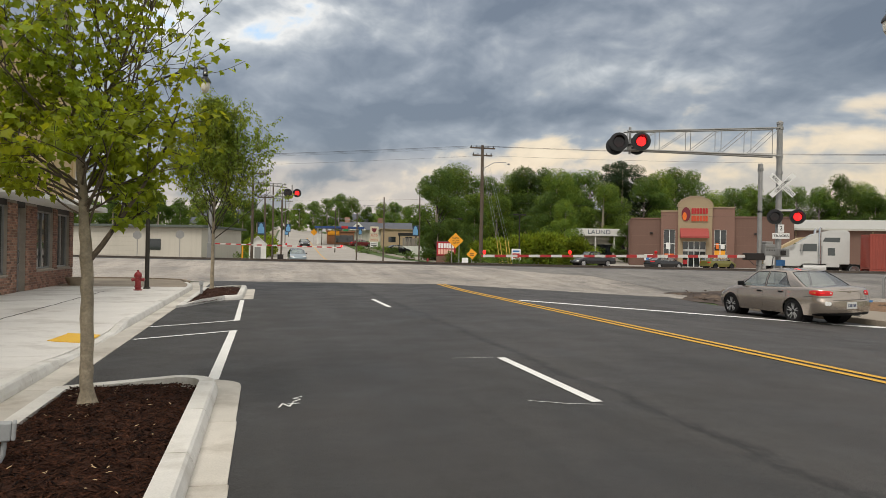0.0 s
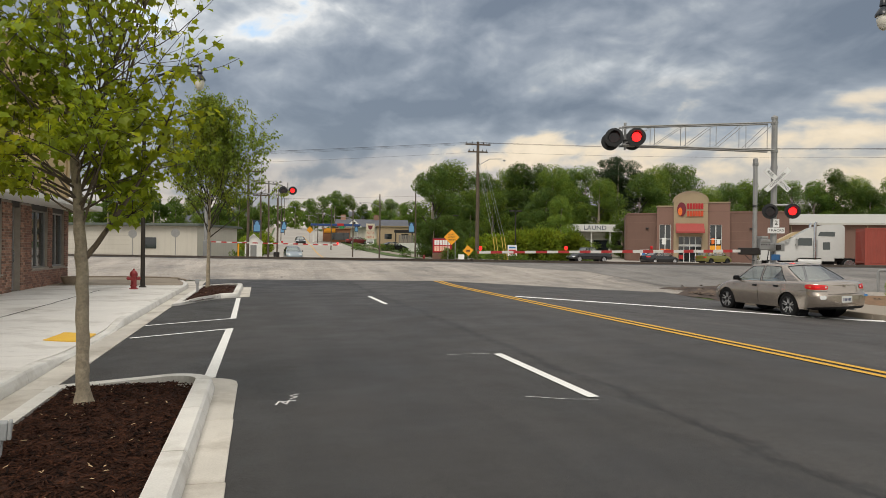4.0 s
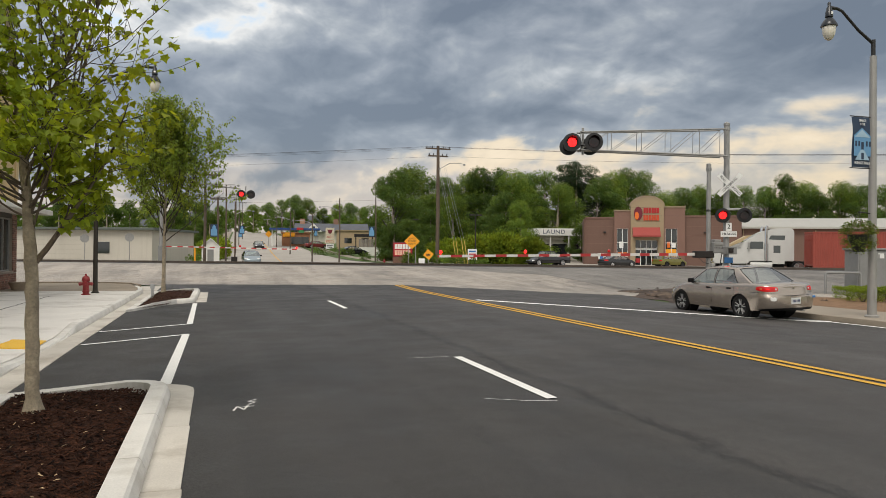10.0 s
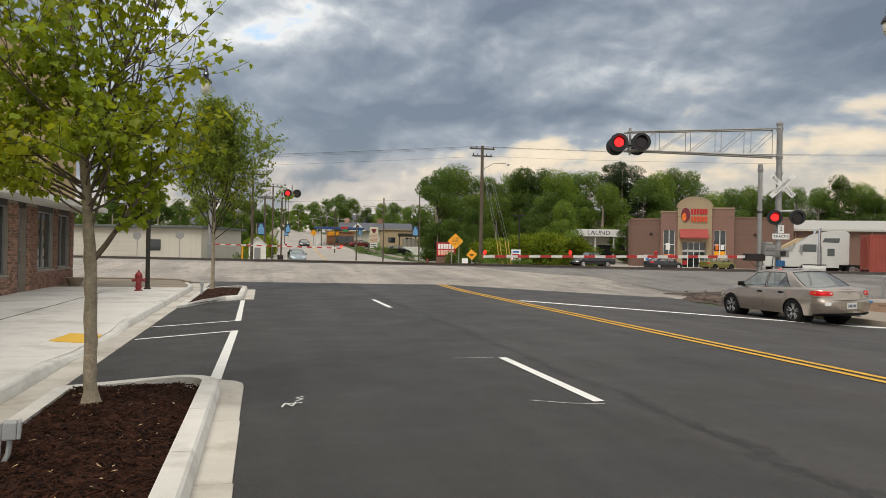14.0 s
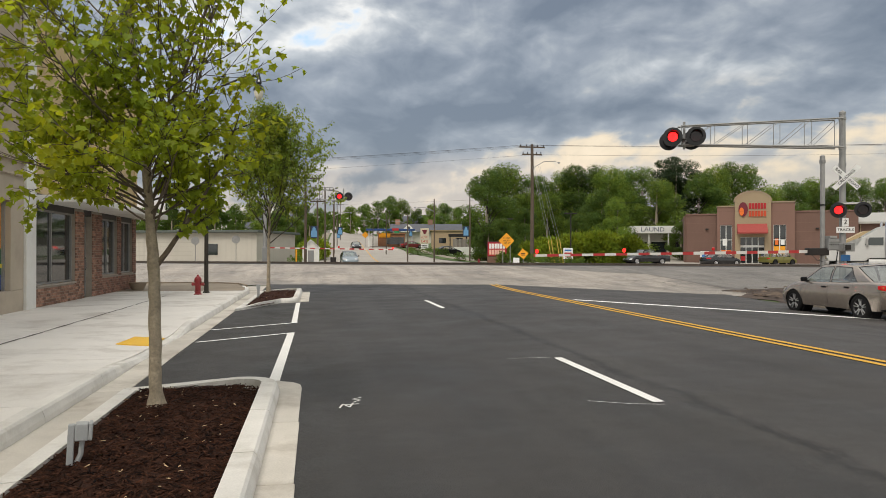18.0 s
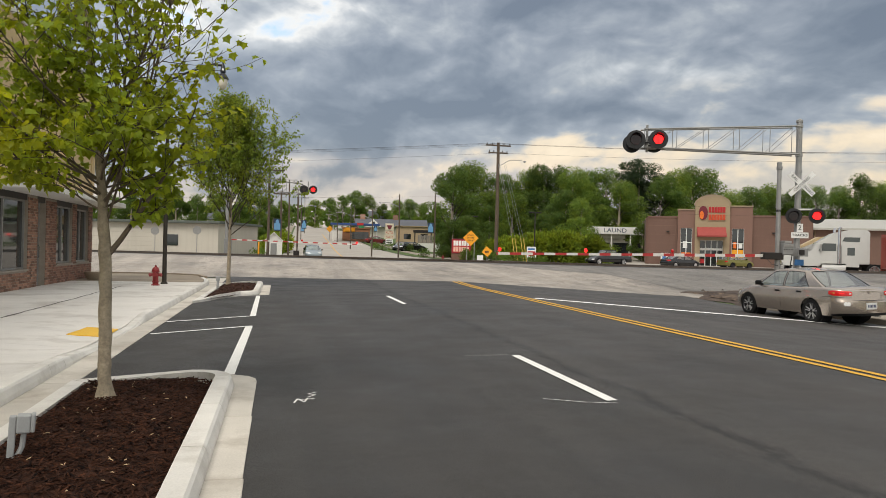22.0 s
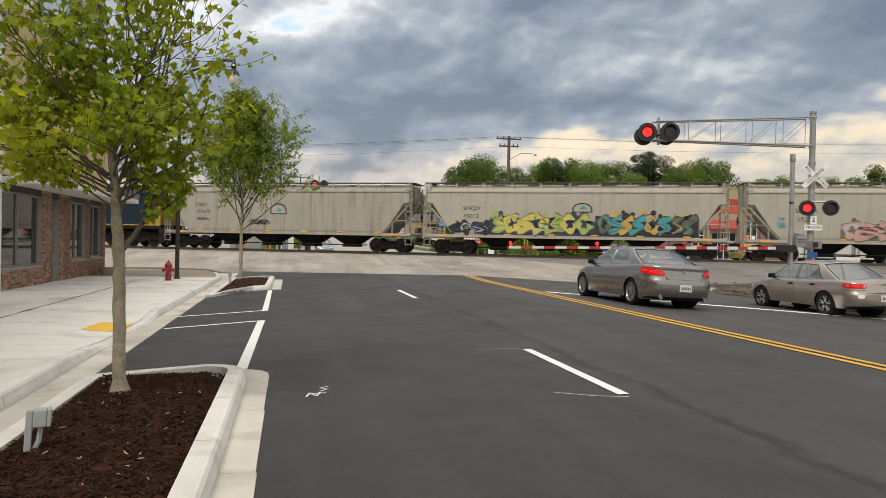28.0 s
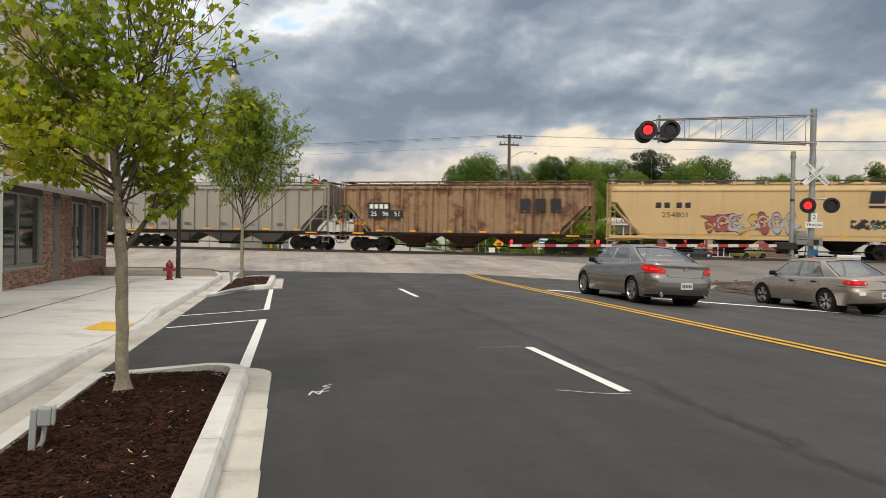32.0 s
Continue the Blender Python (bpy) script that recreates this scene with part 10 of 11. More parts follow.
def cream_depot():
    v = thing("cream_warehouse", "long low cream block warehouse with a dark roof edge", "building", oriented(-44.0, 88.5, 0.2, -20.5))
    L = 41.0
    ybox(v, "wall", 0, 0, 0, L, 10, 3.25, cream_far, 0.0, "cream painted block wall")
    ybox(v, "roof", -0.5, -0.5, 3.25, L + 0.4, 10.5, 3.5, mat("green_grey_roof", (0.10, 0.115, 0.10), 0.8), 0.03)
    for z in (0.45, 0.9, 1.35, 1.8, 2.25, 2.7):
        ybox(v, "block_course", 12.0, -0.012, z, L - 7, -0.0, z + 0.025, mat("course_shadow", (0.40, 0.37, 0.31), 0.9), 0.0)
    ybox(v, "dado", 0, -0.02, 0, L - 6, 0.0, 0.35, mat("dado_grey", (0.32, 0.31, 0.29), 0.9), 0.0)
    ybox(v, "window", L - 5.4, -0.05, 1.0, L - 4.2, -0.0, 2.1, glass, 0.01)
    # lean-to porch at the street end
    p = thing("white_kiosk", "small white gabled kiosk beside the far corner", "building", oriented(-0.2, 68.8, gz(0, 68), 0) @ Matrix.Diagonal((0.78, 1, 0.78, 1)))
    bm = B()
    slab(bm, [(-1.0, 0), (-1.0, 2.2), (0, 3.1), (1.0, 2.2), (1.0, 0)], 2.6, "y", 0)
    part("wall", bm, white_paint, p)
    bm = B()
    slab(bm, [(-1.15, 2.1), (0, 3.14), (1.15, 2.1), (1.15, 2.2), (0, 3.26), (-1.15, 2.2)], 2.9, "y", -0.15)
    part("roof", bm, white_paint, p)
    ybox(p, "door", -0.35, -0.04, 0, 0.35, -0.0, 1.9, grey_paint, 0.01)
    b = thing("yellow_bollard", "yellow steel bollard at the far corner", "bollard", Matrix.Translation((-1.4, 63.2, gz(-1.4, 63))))
    ytube(b, "post", [(0, 0, -0.1), (0, 0, 1.25)], 0.07, sign_yellow, 10)
    for x, y in ((-10.6, 68.6), (-6.8, 66.6)):
        s = thing("road_sign", "back of a grey road sign on a post", "sign", Matrix.Translation((x, y, gz(x, y))))
        ytube(s, "post", [(0, 0, -0.1), (0, 0, 2.7)], 0.035, galv, 8)
        bm = B()
        turned(bm, [(0.38, 0), (0.38, 0.02)], 8, Matrix.Translation((0, -0.04, 2.35)) @ Matrix.Rotation(radians(90), 4, "X") @ Matrix.Rotation(radians(22.5), 4, "Z"))
        part("plate", bm, galv, s)


cream_depot()


def street_signs():
    R = Matrix.Rotation(radians(90), 4, "X")
    # road work diamond
    v = thing("road_work_sign", "orange diamond road work sign on two posts", "sign", pose(15.8, 57.5, gz(15.8, 57.5), 0, 0, -15))
    bm = B()
    box(bm, -0.46, -0.015, -0.46, 0.46, 0.0, 0.46, 0.0, Matrix.Translation((0, 0, 1.9)) @ Matrix.Rotation(radians(45), 4, "Y"))
    p = part("plate", bm, sign_yellow, v)
    for s, z in (("ROAD", 2.12), ("WORK", 1.90), ("1500 FT", 1.68)):
        words(s, 0.20, Matrix.Translation((0, -0.02, z)) @ R, decal_black, p)
    for x in (-0.3, 0.3):
        ytube(v, "post", [(x, 0.05, -0.1), (x, 0.05, 2.0)], 0.03, galv, 6)
    v = thing("tilted_sign", "smaller orange diamond sign standing beside the pole", "sign", pose(17.2, 57.4, gz(17.2, 57.4), 0, 0, -15))
    bm = B()
    box(bm, -0.32, -0.015, -0.32, 0.32, 0.0, 0.32, 0.0, Matrix.Translation((0, 0, 0.85)) @ Matrix.Rotation(radians(38), 4, "Y"))
    p = part("plate", bm, sign_yellow, v)
    for k in range(2):
        ybox(p, "legend_bar", -0.17, -0.025, 0.84 - 0.12 * k, 0.15, -0.018, 0.90 - 0.12 * k, decal_black, 0.0)
    ytube(v, "post", [(0, 0.04, -0.1), (0, 0.04, 0.5)], 0.03, galv, 6)
    # store's monument sign
    v = thing("monument_sign", "red store sign on a low brick base", "sign", pose(15.75, 60.4, gz(15.4, 60.4), 0, 0, -15) @ Matrix.Diagonal((0.86, 1, 0.95, 1)))
    ybox(v, "base", -1.0, -0.3, -0.1, 1.0, 0.3, 0.62, brick_mat, 0.01)
    b = ybox(v, "board", -1.0, -0.22, 0.62, 1.0, 0.22, 1.98, sign_maroon, 0.03)
    ybox(b, "panel", -0.92, -0.235, 0.70, 0.92, -0.222, 1.90, sign_red, 0.0)
    for k in range(6):
        ybox(b, "sign_block", -0.80 + 0.27 * k, -0.25, 1.35, -0.58 + 0.27 * k, -0.236, 1.80, sign_white, 0.0)
        ybox(b, "sign_block", -0.80 + 0.27 * k, -0.25, 0.80, -0.58 + 0.27 * k, -0.236, 1.25, mat("sign_pale_orange", (0.75, 0.45, 0.35), 0.5), 0.0)
    # white yard sign and yellow guy guards
    v = thing("yard_sign", "white sign with red and blue print on short legs", "sign", pose(20.7, 56.3, gz(20.7, 56.3), 0, 0, -15))
    p = ybox(v, "board", -0.38, -0.02, 0.55, 0.38, 0.0, 1.45, sign_white, 0.0)
    ybox(p, "print_bar", -0.28, -0.026, 1.18, 0.28, -0.021, 1.32, sign_blue, 0.0)
    ybox(p, "print_bar", -0.30, -0.026, 0.92, 0.30, -0.021, 1.08, sign_red, 0.0)
    ybox(p, "print_bar", -0.24, -0.026, 0.68, 0.24, -0.021, 0.80, sign_red, 0.0)
    for x in (-0.3, 0.3):
        ytube(v, "leg", [(x, 0.02, -0.1), (x, 0.02, 0.6)], 0.02, galv, 5)
    for k, dx in enumerate((0.75, 1.0, 1.5, 1.75)):
        v = thing("guy_guard", "yellow plastic guard on a guy wire", "guy wire guard", Matrix.Translation((18.9 + dx, 57.2, gz(19, 57))), "guy wire guards")
        ytube(v, "guard", [(0, 0, -0.1), (-0.22, 0.4, 2.1)], 0.03, mat("guard_yellow", (0.62, 0.42, 0.08), 0.6, vary=0.08), 8)
        ytube(v, "guy_wire", [(-0.22, 0.4, 2.1), (-0.75 - 0.1 * k, 3.2, 8.6)], 0.01, galv, 4)
    v = thing("small_notice", "small white notice board near the ground", "sign", pose(16.5, 57.0, gz(16.5, 57.0), 0, 0, -15))
    ybox(v, "board", -0.25, -0.02, 0.1, 0.25, 0.0, 0.5, sign_white, 0.0)
    ytube(v, "stake", [(0, 0.02, -0.1), (0, 0.02, 0.3)], 0.02, galv, 5)
    # blue town banners on far poles
    for x, y, z in ((0.1, 63.5, 2.6), (15.55, 72.7, 3.0), (3.3, 92, 3.5), (17.3, 130, 4.2), (3.9, 118, 3.6)):
        v = thing("town_banner", "small blue town banner on a street pole", "banner", Matrix.Translation((x, y, z + 0.12)) @ Matrix.Diagonal((0.78, 1, 0.84, 1)))
        c = ybox(v, "cloth", -0.38, -0.01, 0, 0.38, 0.01, 1.25, banner_navy, 0.0)
        bm = B()
        slab(bm, [(-0.33, 0.12), (-0.33, 0.75), (-0.18, 0.80), (-0.18, 1.0), (0, 1.2), (0.18, 1.0), (0.18, 0.80), (0.33, 0.75), (0.33, 0.12)], 0.006, "y", -0.018)
        part("printed_building", bm, banner_blue, c)
    # auto parts pole sign
    v = thing("pole_sign", "tall shop sign with panels on two posts", "sign", pose(21.28, 139.5, gz(21.2, 138.6) - 0.3, 0, 0, -8) @ Matrix.Diagonal((0.52, 1, 0.72, 1)))
    for x in (-1.3, 1.3):
        ytube(v, "post", [(x, 0.1, -0.1), (x, 0.1, 6.2)], 0.10, grey_paint, 8)
    p = ybox(v, "emblem_panel", -1.6, -0.1, 4.55, 1.6, 0.1, 6.4, mat("sign_buff", (0.62, 0.55, 0.42), 0.6), 0.02)
    bm = B()
    slab(bm, [(-1.0, 5.9), (1.0, 5.9), (0.55, 5.0), (0, 4.75), (-0.55, 5.0)], 0.03, "y", -0.14)
    part("emblem", bm, sign_maroon, p)
    p = ybox(v, "word_panel", -1.6, -0.1, 3.35, 1.6, 0.1, 4.45, MATS["sign_buff"], 0.02)
    words("AUTO", 0.95, Matrix.Translation((0, -0.11, 3.9)) @ R, sign_red, p)
    p = ybox(v, "word_panel", -1.9, -0.1, 2.2, 1.9, 0.1, 3.25, MATS["sign_buff"], 0.02)
    words("PARTS", 0.95, Matrix.Translation((0, -0.11, 2.72)) @ R, sign_red, p)
    p = ybox(v, "message_panel", -1.4, -0.1, 0.8, 1.4, 0.1, 2.1, sign_white, 0.02)
    for k in range(2):
        ybox(p, "message_bar", -1.1, -0.115, 1.15 + 0.45 * k, 1.0, -0.101, 1.35 + 0.45 * k, decal_black, 0.0)
    for x, y in ((10.4, 150),):
        v = thing("warning_sign", "yellow diamond warning sign on a post", "sign", Matrix.Translation((x, y, gz(x, y))))
        ytube(v, "post", [(0, 0.03, -0.1), (0, 0.03, 2.4)], 0.04, galv, 6)
        bm = B()
        box(bm, -0.5, -0.015, -0.5, 0.5, 0.0, 0.5, 0.0, Matrix.Translation((0, 0, 2.4)) @ Matrix.Rotation(radians(45), 4, "Y"))
        part("plate", bm, sign_yellow, v)


street_signs()


def far_buildings():
    # filling station with blue canopy
    x, y = 13.2, 152.0
    g = gz(x, y)
    v = thing("filling_station", "brick filling station shop with a blue canopy", "filling station", oriented(x, y, g, -6) @ Matrix.Diagonal((1, 1, 0.80, 1)))
    ybox(v, "wall", 0, 0, -0.3, 5.7, 6, 3.3, mat("station_brick", (0.36, 0.17, 0.09), 0.9, vary=0.1), 0.0)
    ybox(v, "wall", -1.9, 0.5, -0.3, 0, 6, 2.6, white_paint, 0.0)
    ybox(v, "roof", -0.2, -0.2, 3.3, 5.9, 6.2, 3.55, mat("station_trim", (0.40, 0.20, 0.11), 0.9), 0.0)
    for a in (1.9, 3.1, 4.3):
        ybox(v, "window", a, -0.03, 0.5, a + 1.2, -0.0, 2.4, glass, 0.0)
    ybox(v, "sign_panel", 0.2, -0.12, 2.3, 2.6, -0.0, 3.2, sign_yellow, 0.02)
    c = ybox(v, "canopy", -2.3, -6.5, 3.9, 7.6, -1.5, 4.4, mat("canopy_blue", (0.02, 0.06, 0.20), 0.5), 0.03, "wide blue pump canopy")
    for a in (-1.9, 6.9):
        ybox(v, "canopy_column", a, -4.7, -0.2, a + 0.3, -4.4, 3.9, white_paint, 0.0)
    ybox(v, "lit_sign", 3.0, -6.62, 3.9, 4.3, -6.51, 4.5, sign_red, 0.0)
    ybox(v, "lit_sign", 3.4, -6.62, 3.2, 4.4, -6.51, 3.85, mat("sign_green", (0.03, 0.22, 0.08), 0.5), 0.0)
    ybox(v, "sign_panel", 0.6, -0.2, 2.5, 2.6, -0.13, 3.5, sign_yellow, 0.02)
    # long roofed house with a white gable
    x, y = 20.3, 190.0
    v = thing("roofed_house", "large house with dark roof and a white gable", "house", oriented(x, y, gz(x, y) - 0.4, -8) @ Matrix.Diagonal((1, 1, 0.78, 1)))
    ybox(v, "wall", 0, 0, -0.5, 18, 9, 3.8, cream_far, 0.0)
    bm = B()
    slab(bm, [(-1.0, 3.7), (4.5, 6.6), (10.0, 3.7)], 19.4, "x", -0.8)
    part("roof", bm, grey_roof, v, "dark shingle roof")
    bm = B()
    slab(bm, [(2.0, 3.6), (4.2, 6.3), (6.4, 3.6)], 0.4, "y", -1.3)
    part("gable", bm, white_paint, v)
    ybox(v, "gable_window", 3.8, -1.36, 4.4, 4.6, -1.31, 5.4, glass, 0.0)
    for a in (0.6, 9.4):
        ybox(v, "chimney", a, 4.0, 5.5, a + 1.3, 5.2, 8.1, brick_mat, 0.0)
    # tan hall and white wall
    x, y = 24.2, 149.0
    v = thing("tan_hall", "plain tan hall with a flat roof", "building", oriented(x, y, gz(x, y) - 0.2, -8) @ Matrix.Diagonal((1, 1, 0.84, 1)))
    ybox(v, "wall", 0, 0, -0.5, 8.0, 9, 4.7, mat("tan_hall_wall", (0.40, 0.30, 0.19), 0.9, vary=0.08), 0.0)
    ybox(v, "roof", -0.3, -0.3, 4.7, 8.3, 9.3, 4.9, stucco, 0.0)
    for k in range(2):
        ybox(v, "window", 1.5 + 3.5 * k, -0.03, 1.6, 3 + 3.5 * k, 0.0, 2.9, glass, 0.0)
    x, y = 23.0, 119.1
    w = thing("white_wall", "low white boundary wall", "wall", oriented(x, y, gz(x, y), -10))
    ybox(w, "wall", 0, 0, -0.5, 8.5, 0.25, 1.25, white_paint, 0.02)
    f = thing("board_fence", "grey board fence behind the wall", "fence", oriented(23.6, 122.0, gz(24, 122), -14))
    for k in range(20):
        bm = B()
        box(bm, 0.34 * k, 0, -0.3, 0.34 * k + 0.31, 0.04, 2.6 + 0.06 * math.sin(k * 2.3))
        part("board", bm, mat("weathered_board", (0.22, 0.20, 0.175), 0.9, rand=0.25), f)
    v = thing("flat_canopy", "dark flat carport canopy", "canopy", oriented(24.3, 130.2, gz(26, 132), -12))
    ybox(v, "roof", 0, 0, 2.9, 6.5, 5, 3.4, dark_metal, 0.0)
    for a in (0.2, 3.2, 6.1):
        ybox(v, "post", a, 0.2, -0.3, a + 0.2, 0.4, 2.9, dark_metal, 0.0)
    # verges and pavements along the far street
    for x0, w_, m_, off in ((13.9, 2.2, grass_mat, 0.04), (16.2, 1.8, tan_conc, 0.05), (-3.4, 2.3, tan_conc, 0.04), (-5.5, 2.0, grass_mat, 0.05)):
        bm = B()
        prev = None
        for k in range(40):
            y = (66 if x0 > 5 else 70) + 5.2 * k
            xx = x0 + (y - 50) * 0.031
            cur = [bm.verts.new((a, y, gz(a, y) + off)) for a in (xx, xx + w_)]
            if prev:
                bm.faces.new((prev[0], prev[1], cur[1], cur[0]))
            prev = cur
        tagged(part("far_verge" if m_ is grass_mat else "far_pavement", bm, m_), "verge strip along the far street" if m_ is grass_mat else "pale pavement along the far street", "verge" if m_ is grass_mat else "pavement", kind="structure")
    # houses further up the left side
    for k, (x, y, w_, h_) in enumerate(((-9, 150, 9, 3.6), (-8, 185, 10, 4.2), (-6, 225, 9, 4.0), (29, 235, 12, 4.5))):
        v = thing("small_house", "small pale house with a dark roof along the street", "house", oriented(x - w_ / 2, y, gz(x, y), 0))
        ybox(v, "wall", 0, 0, -1, w_, 8, h_, cream_far, 0.0)
        bm = B()
        slab(bm, [(-0.5, h_), (4, h_ + 2.6), (8.5, h_)], w_ + 0.8, "x", -0.4)
        part("roof", bm, grey_roof, v)
        for a in (0.2, 0.6):
            ybox(v, "window", w_ * a, -0.03, 1.0, w_ * a + 1.2, 0.0, 2.4, glass, 0.0)


far_buildings()

# parked and waiting vehicles
sedan("sedan_car", "black sedan parked before the store", SEDAN, black_car_paint, chrome, pose(45.6, 74.8, gz(45.6, 74.8), 0, 0, -82))
sedan("sport_utility_car", "olive green boxy sport utility car at the store", JEEP, olive_paint, dark_rim, pose(52.9, 75.0, gz(52.9, 75), 0, 0, -80))
sedan("pickup_truck", "dark pickup truck parked near the laundry", PICKUP, black_car_paint, chrome, pose(39.6, 81.5, gz(39.6, 81.5), 0, 0, 98))
sedan("sedan_car", "white car parked by the laundry", SEDAN, white_car_paint, chrome, pose(47.6, 99.0, gz(47.6, 99), 0, 0, 70))
sedan("sedan_car", "silver blue sedan waiting beyond the barrier", SEDAN, silver_paint, chrome, pose(3.9, 79.6, gz(3.9, 79.6), 0, 0, 181))
sedan("sedan_car", "grey sedan waiting behind another car", SEDAN, carpaint("grey_car", (0.18, 0.19, 0.20)), chrome, pose(4.1, 87.0, gz(4.1, 87), 0, 0, 181))
far_car = sedan("sedan_car", "small dark car far along the street", SEDAN, black_car_paint, chrome, pose(8.5, 130.0, gz(8.5, 130), 0, 0, 181))
sedan("sedan_car", "dark red car parked by the far street", SEDAN, red_car_paint, chrome, pose(19.5, 145.0, gz(19.5, 145), 0, 0, -80))
sedan("sedan_car", "dark car parked before the white wall", SEDAN, black_car_paint, chrome, pose(21.2, 113.5, gz(21.2, 113.5), 0, 0, -80))

# ---- woods and shrubs ----
PROTO = {}
for key, args in {
    "a": ("broadleaf_tree", "tall dark green broadleaf tree of the woods", 14.0, 11.0, 51, woods_leaf, 26000, False, 0.0, 0.18, 0.06),
    "b": ("broadleaf_tree", "spreading green broadleaf tree of the woods", 14.0, 12.0, 52, woods_leaf2, 26000, False, 0.0, 0.18, 0.05),
    "c": ("broadleaf_tree", "thin crowned pale tree among the woods", 14.0, 8.5, 53, woods_leaf, 11000, False, 0.0, 0.18, 0.20),
    "d": ("broadleaf_tree", "low dense green tree near the street", 6.0, 7.5, 54, woods_leaf, 11000, False, 0.0, 0.15, 0.04),
    "p": ("pine_tree", "tall dark pine with open crown", 18.0, 9.0, 57, pine_leaf, 16000, True, 0.0, 0.17, 0.4)}.items():
    PROTO[key] = (puff_tree(*args), args[2])
FAR_TREES = [
    (24.8, 101.6, 13.1, "a"), (31.1, 113.4, 15.0, "b"), (35.4, 119.5, 14.7, "c"), (40.0, 123.6, 14.7, "a"), (42.8, 120.8, 15.1, "b"),
    (44.6, 117.2, 15.8, "a"), (48.8, 121.3, 16.6, "c"), (48.2, 113.3, 15.0, "b"), (53.4, 118.1, 15.3, "a"), (57.2, 119.3, 16.3, "c"),
    (55.0, 109.5, 12.8, "b"), (61.0, 114.2, 18.0, "p"), (64.0, 122.7, 17.5, "p"), (63.5, 111.5, 14.5, "a"), (68.0, 114.5, 15.6, "b"),
    (74.8, 120.0, 17.7, "c"), (80.7, 123.7, 17.8, "c"), (42.7, 102.3, 10.5, "a"), (42.8, 97.1, 8.9, "b"), (35.4, 106.2, 10.1, "b"),
    (28.6, 95.5, 7.4, "a"), (21.6, 80.8, 5.1, "d"), (19.5, 79.2, 4.6, "d"), (36.9, 97.6, 6.7, "a"), (91.1, 131.4, 14.3, "b"),
    (95.1, 130.4, 15.2, "a"), (102.3, 133.8, 16.1, "b"), (103.0, 128.5, 15.1, "a"), (111.2, 131.6, 16.6, "c"), (112.1, 126.2, 15.9, "a"),
    (116.1, 125.2, 18.6, "c"), (123.5, 128.5, 17.1, "b"), (123.5, 123.3, 14.9, "a"), (128.1, 122.2, 16.8, "b"), (132.6, 121.1, 16.2, "a"),
    (138.3, 119.7, 16.9, "c"), (145.2, 118.0, 16.5, "b"), (152.0, 116.3, 17.2, "a"), (158.8, 114.6, 16.7, "b"), (166.8, 112.6, 16.9, "a"),
    (7.8, 265.5, 15.9, "a"), (12.3, 254.1, 17.0, "b"), (16.3, 242.8, 17.2, "a"), (20.0, 231.6, 17.7, "c"), (23.0, 225.7, 18.6, "a"),
    (27.3, 229.8, 17.8, "b"), (33.0, 233.5, 15.3, "a"), (36.6, 227.4, 16.2, "b"), (40.1, 221.4, 16.3, "a"), (42.4, 210.6, 14.4, "b"),
    (43.3, 194.9, 12.9, "a"), (-0.8, 123.4, 7.9, "a"), (-3.2, 129.2, 7.5, "b"), (-6.2, 122.7, 8.3, "a"),
    (-9.1, 120.3, 9.4, "b"), (-12.2, 118.0, 9.0, "c"), (-15.3, 116.8, 9.0, "a"), (-19.0, 119.7, 8.6, "b"), (-22.0, 118.4, 8.9, "a"),
    (-25.8, 121.4, 8.5, "b"), (-30.0, 125.5, 9.1, "a"), (-32.0, 120.9, 8.5, "b"), (-36.0, 124.0, 8.8, "a"), (-39.4, 124.8, 8.7, "c"),
    (53.4, 98.5, 5.9, "a"), (-43.7, 123.8, 8.5, "a"), (-47.3, 119.6, 8.5, "b"), (-6.0, 150, 12, "a"), (-4.0, 165, 12, "b"), (-3, 200, 14, "a"), (1.0, 230, 15, "b"), (4.0, 285, 17, "a"), (50, 160, 12, "b"), (58, 168, 13, "a")]
rt = random.Random(9)
used = set()
for x, y, ztop, k in FAR_TREES:
    t, h0 = PROTO[k]
    g = gz(x, y)
    s = (ztop - g) / (h0 * 0.99)
    m = Matrix.Translation((x, y, g)) @ Matrix.Rotation(rt.uniform(0, 6.28), 4, "Z")
    ob = t if k not in used else copy_thing(t, m)
    used.add(k)
    ob.matrix_basis = m
    w_ = s * rt.uniform(0.9, 1.15)
    ob.scale = (w_, w_, s)
    ob["group"] = "trees beyond the crossing"
# one continuous belt of distant woods behind all of it
bm_v, bm_f = [], []
for i in range(15000):
    a = radians(rt.uniform(-115, 115))
    R_ = rt.uniform(290, 340)
    x, y = math.sin(a) * R_, math.cos(a) * R_ + 20
    top = 8 + 3.5 * noise.noise(Vector((a * 14, 0, 0))) + 3 * noise.noise(Vector((a * 45, 3, 0)))
    z = gz(x, y) + top * rt.random() ** 0.6
    s = rt.uniform(0.4, 1.0)
    d = Vector((-math.sin(a) + rt.uniform(-0.6, 0.6), -math.cos(a) + rt.uniform(-0.6, 0.6), rt.uniform(0, 0.9))).normalized()
    u = d.orthogonal().normalized()
    w_ = d.cross(u)
    b0 = len(bm_v)
    for j in range(5):
        an = j * 1.2566 + rt.uniform(-0.3, 0.3)
        bm_v.append((Vector((x, y, z)) + u * (math.cos(an) * s) + w_ * (math.sin(an) * s))[:])
    bm_f.append(tuple(range(b0, b0 + 5)))
me = bpy.data.meshes.new("distant_woods")
me.from_pydata(bm_v, [], bm_f)
me.materials.append(woods_leaf)
tagged(new("distant_woods", me), "distant dark green belt of woods", "woods", kind="stuff")

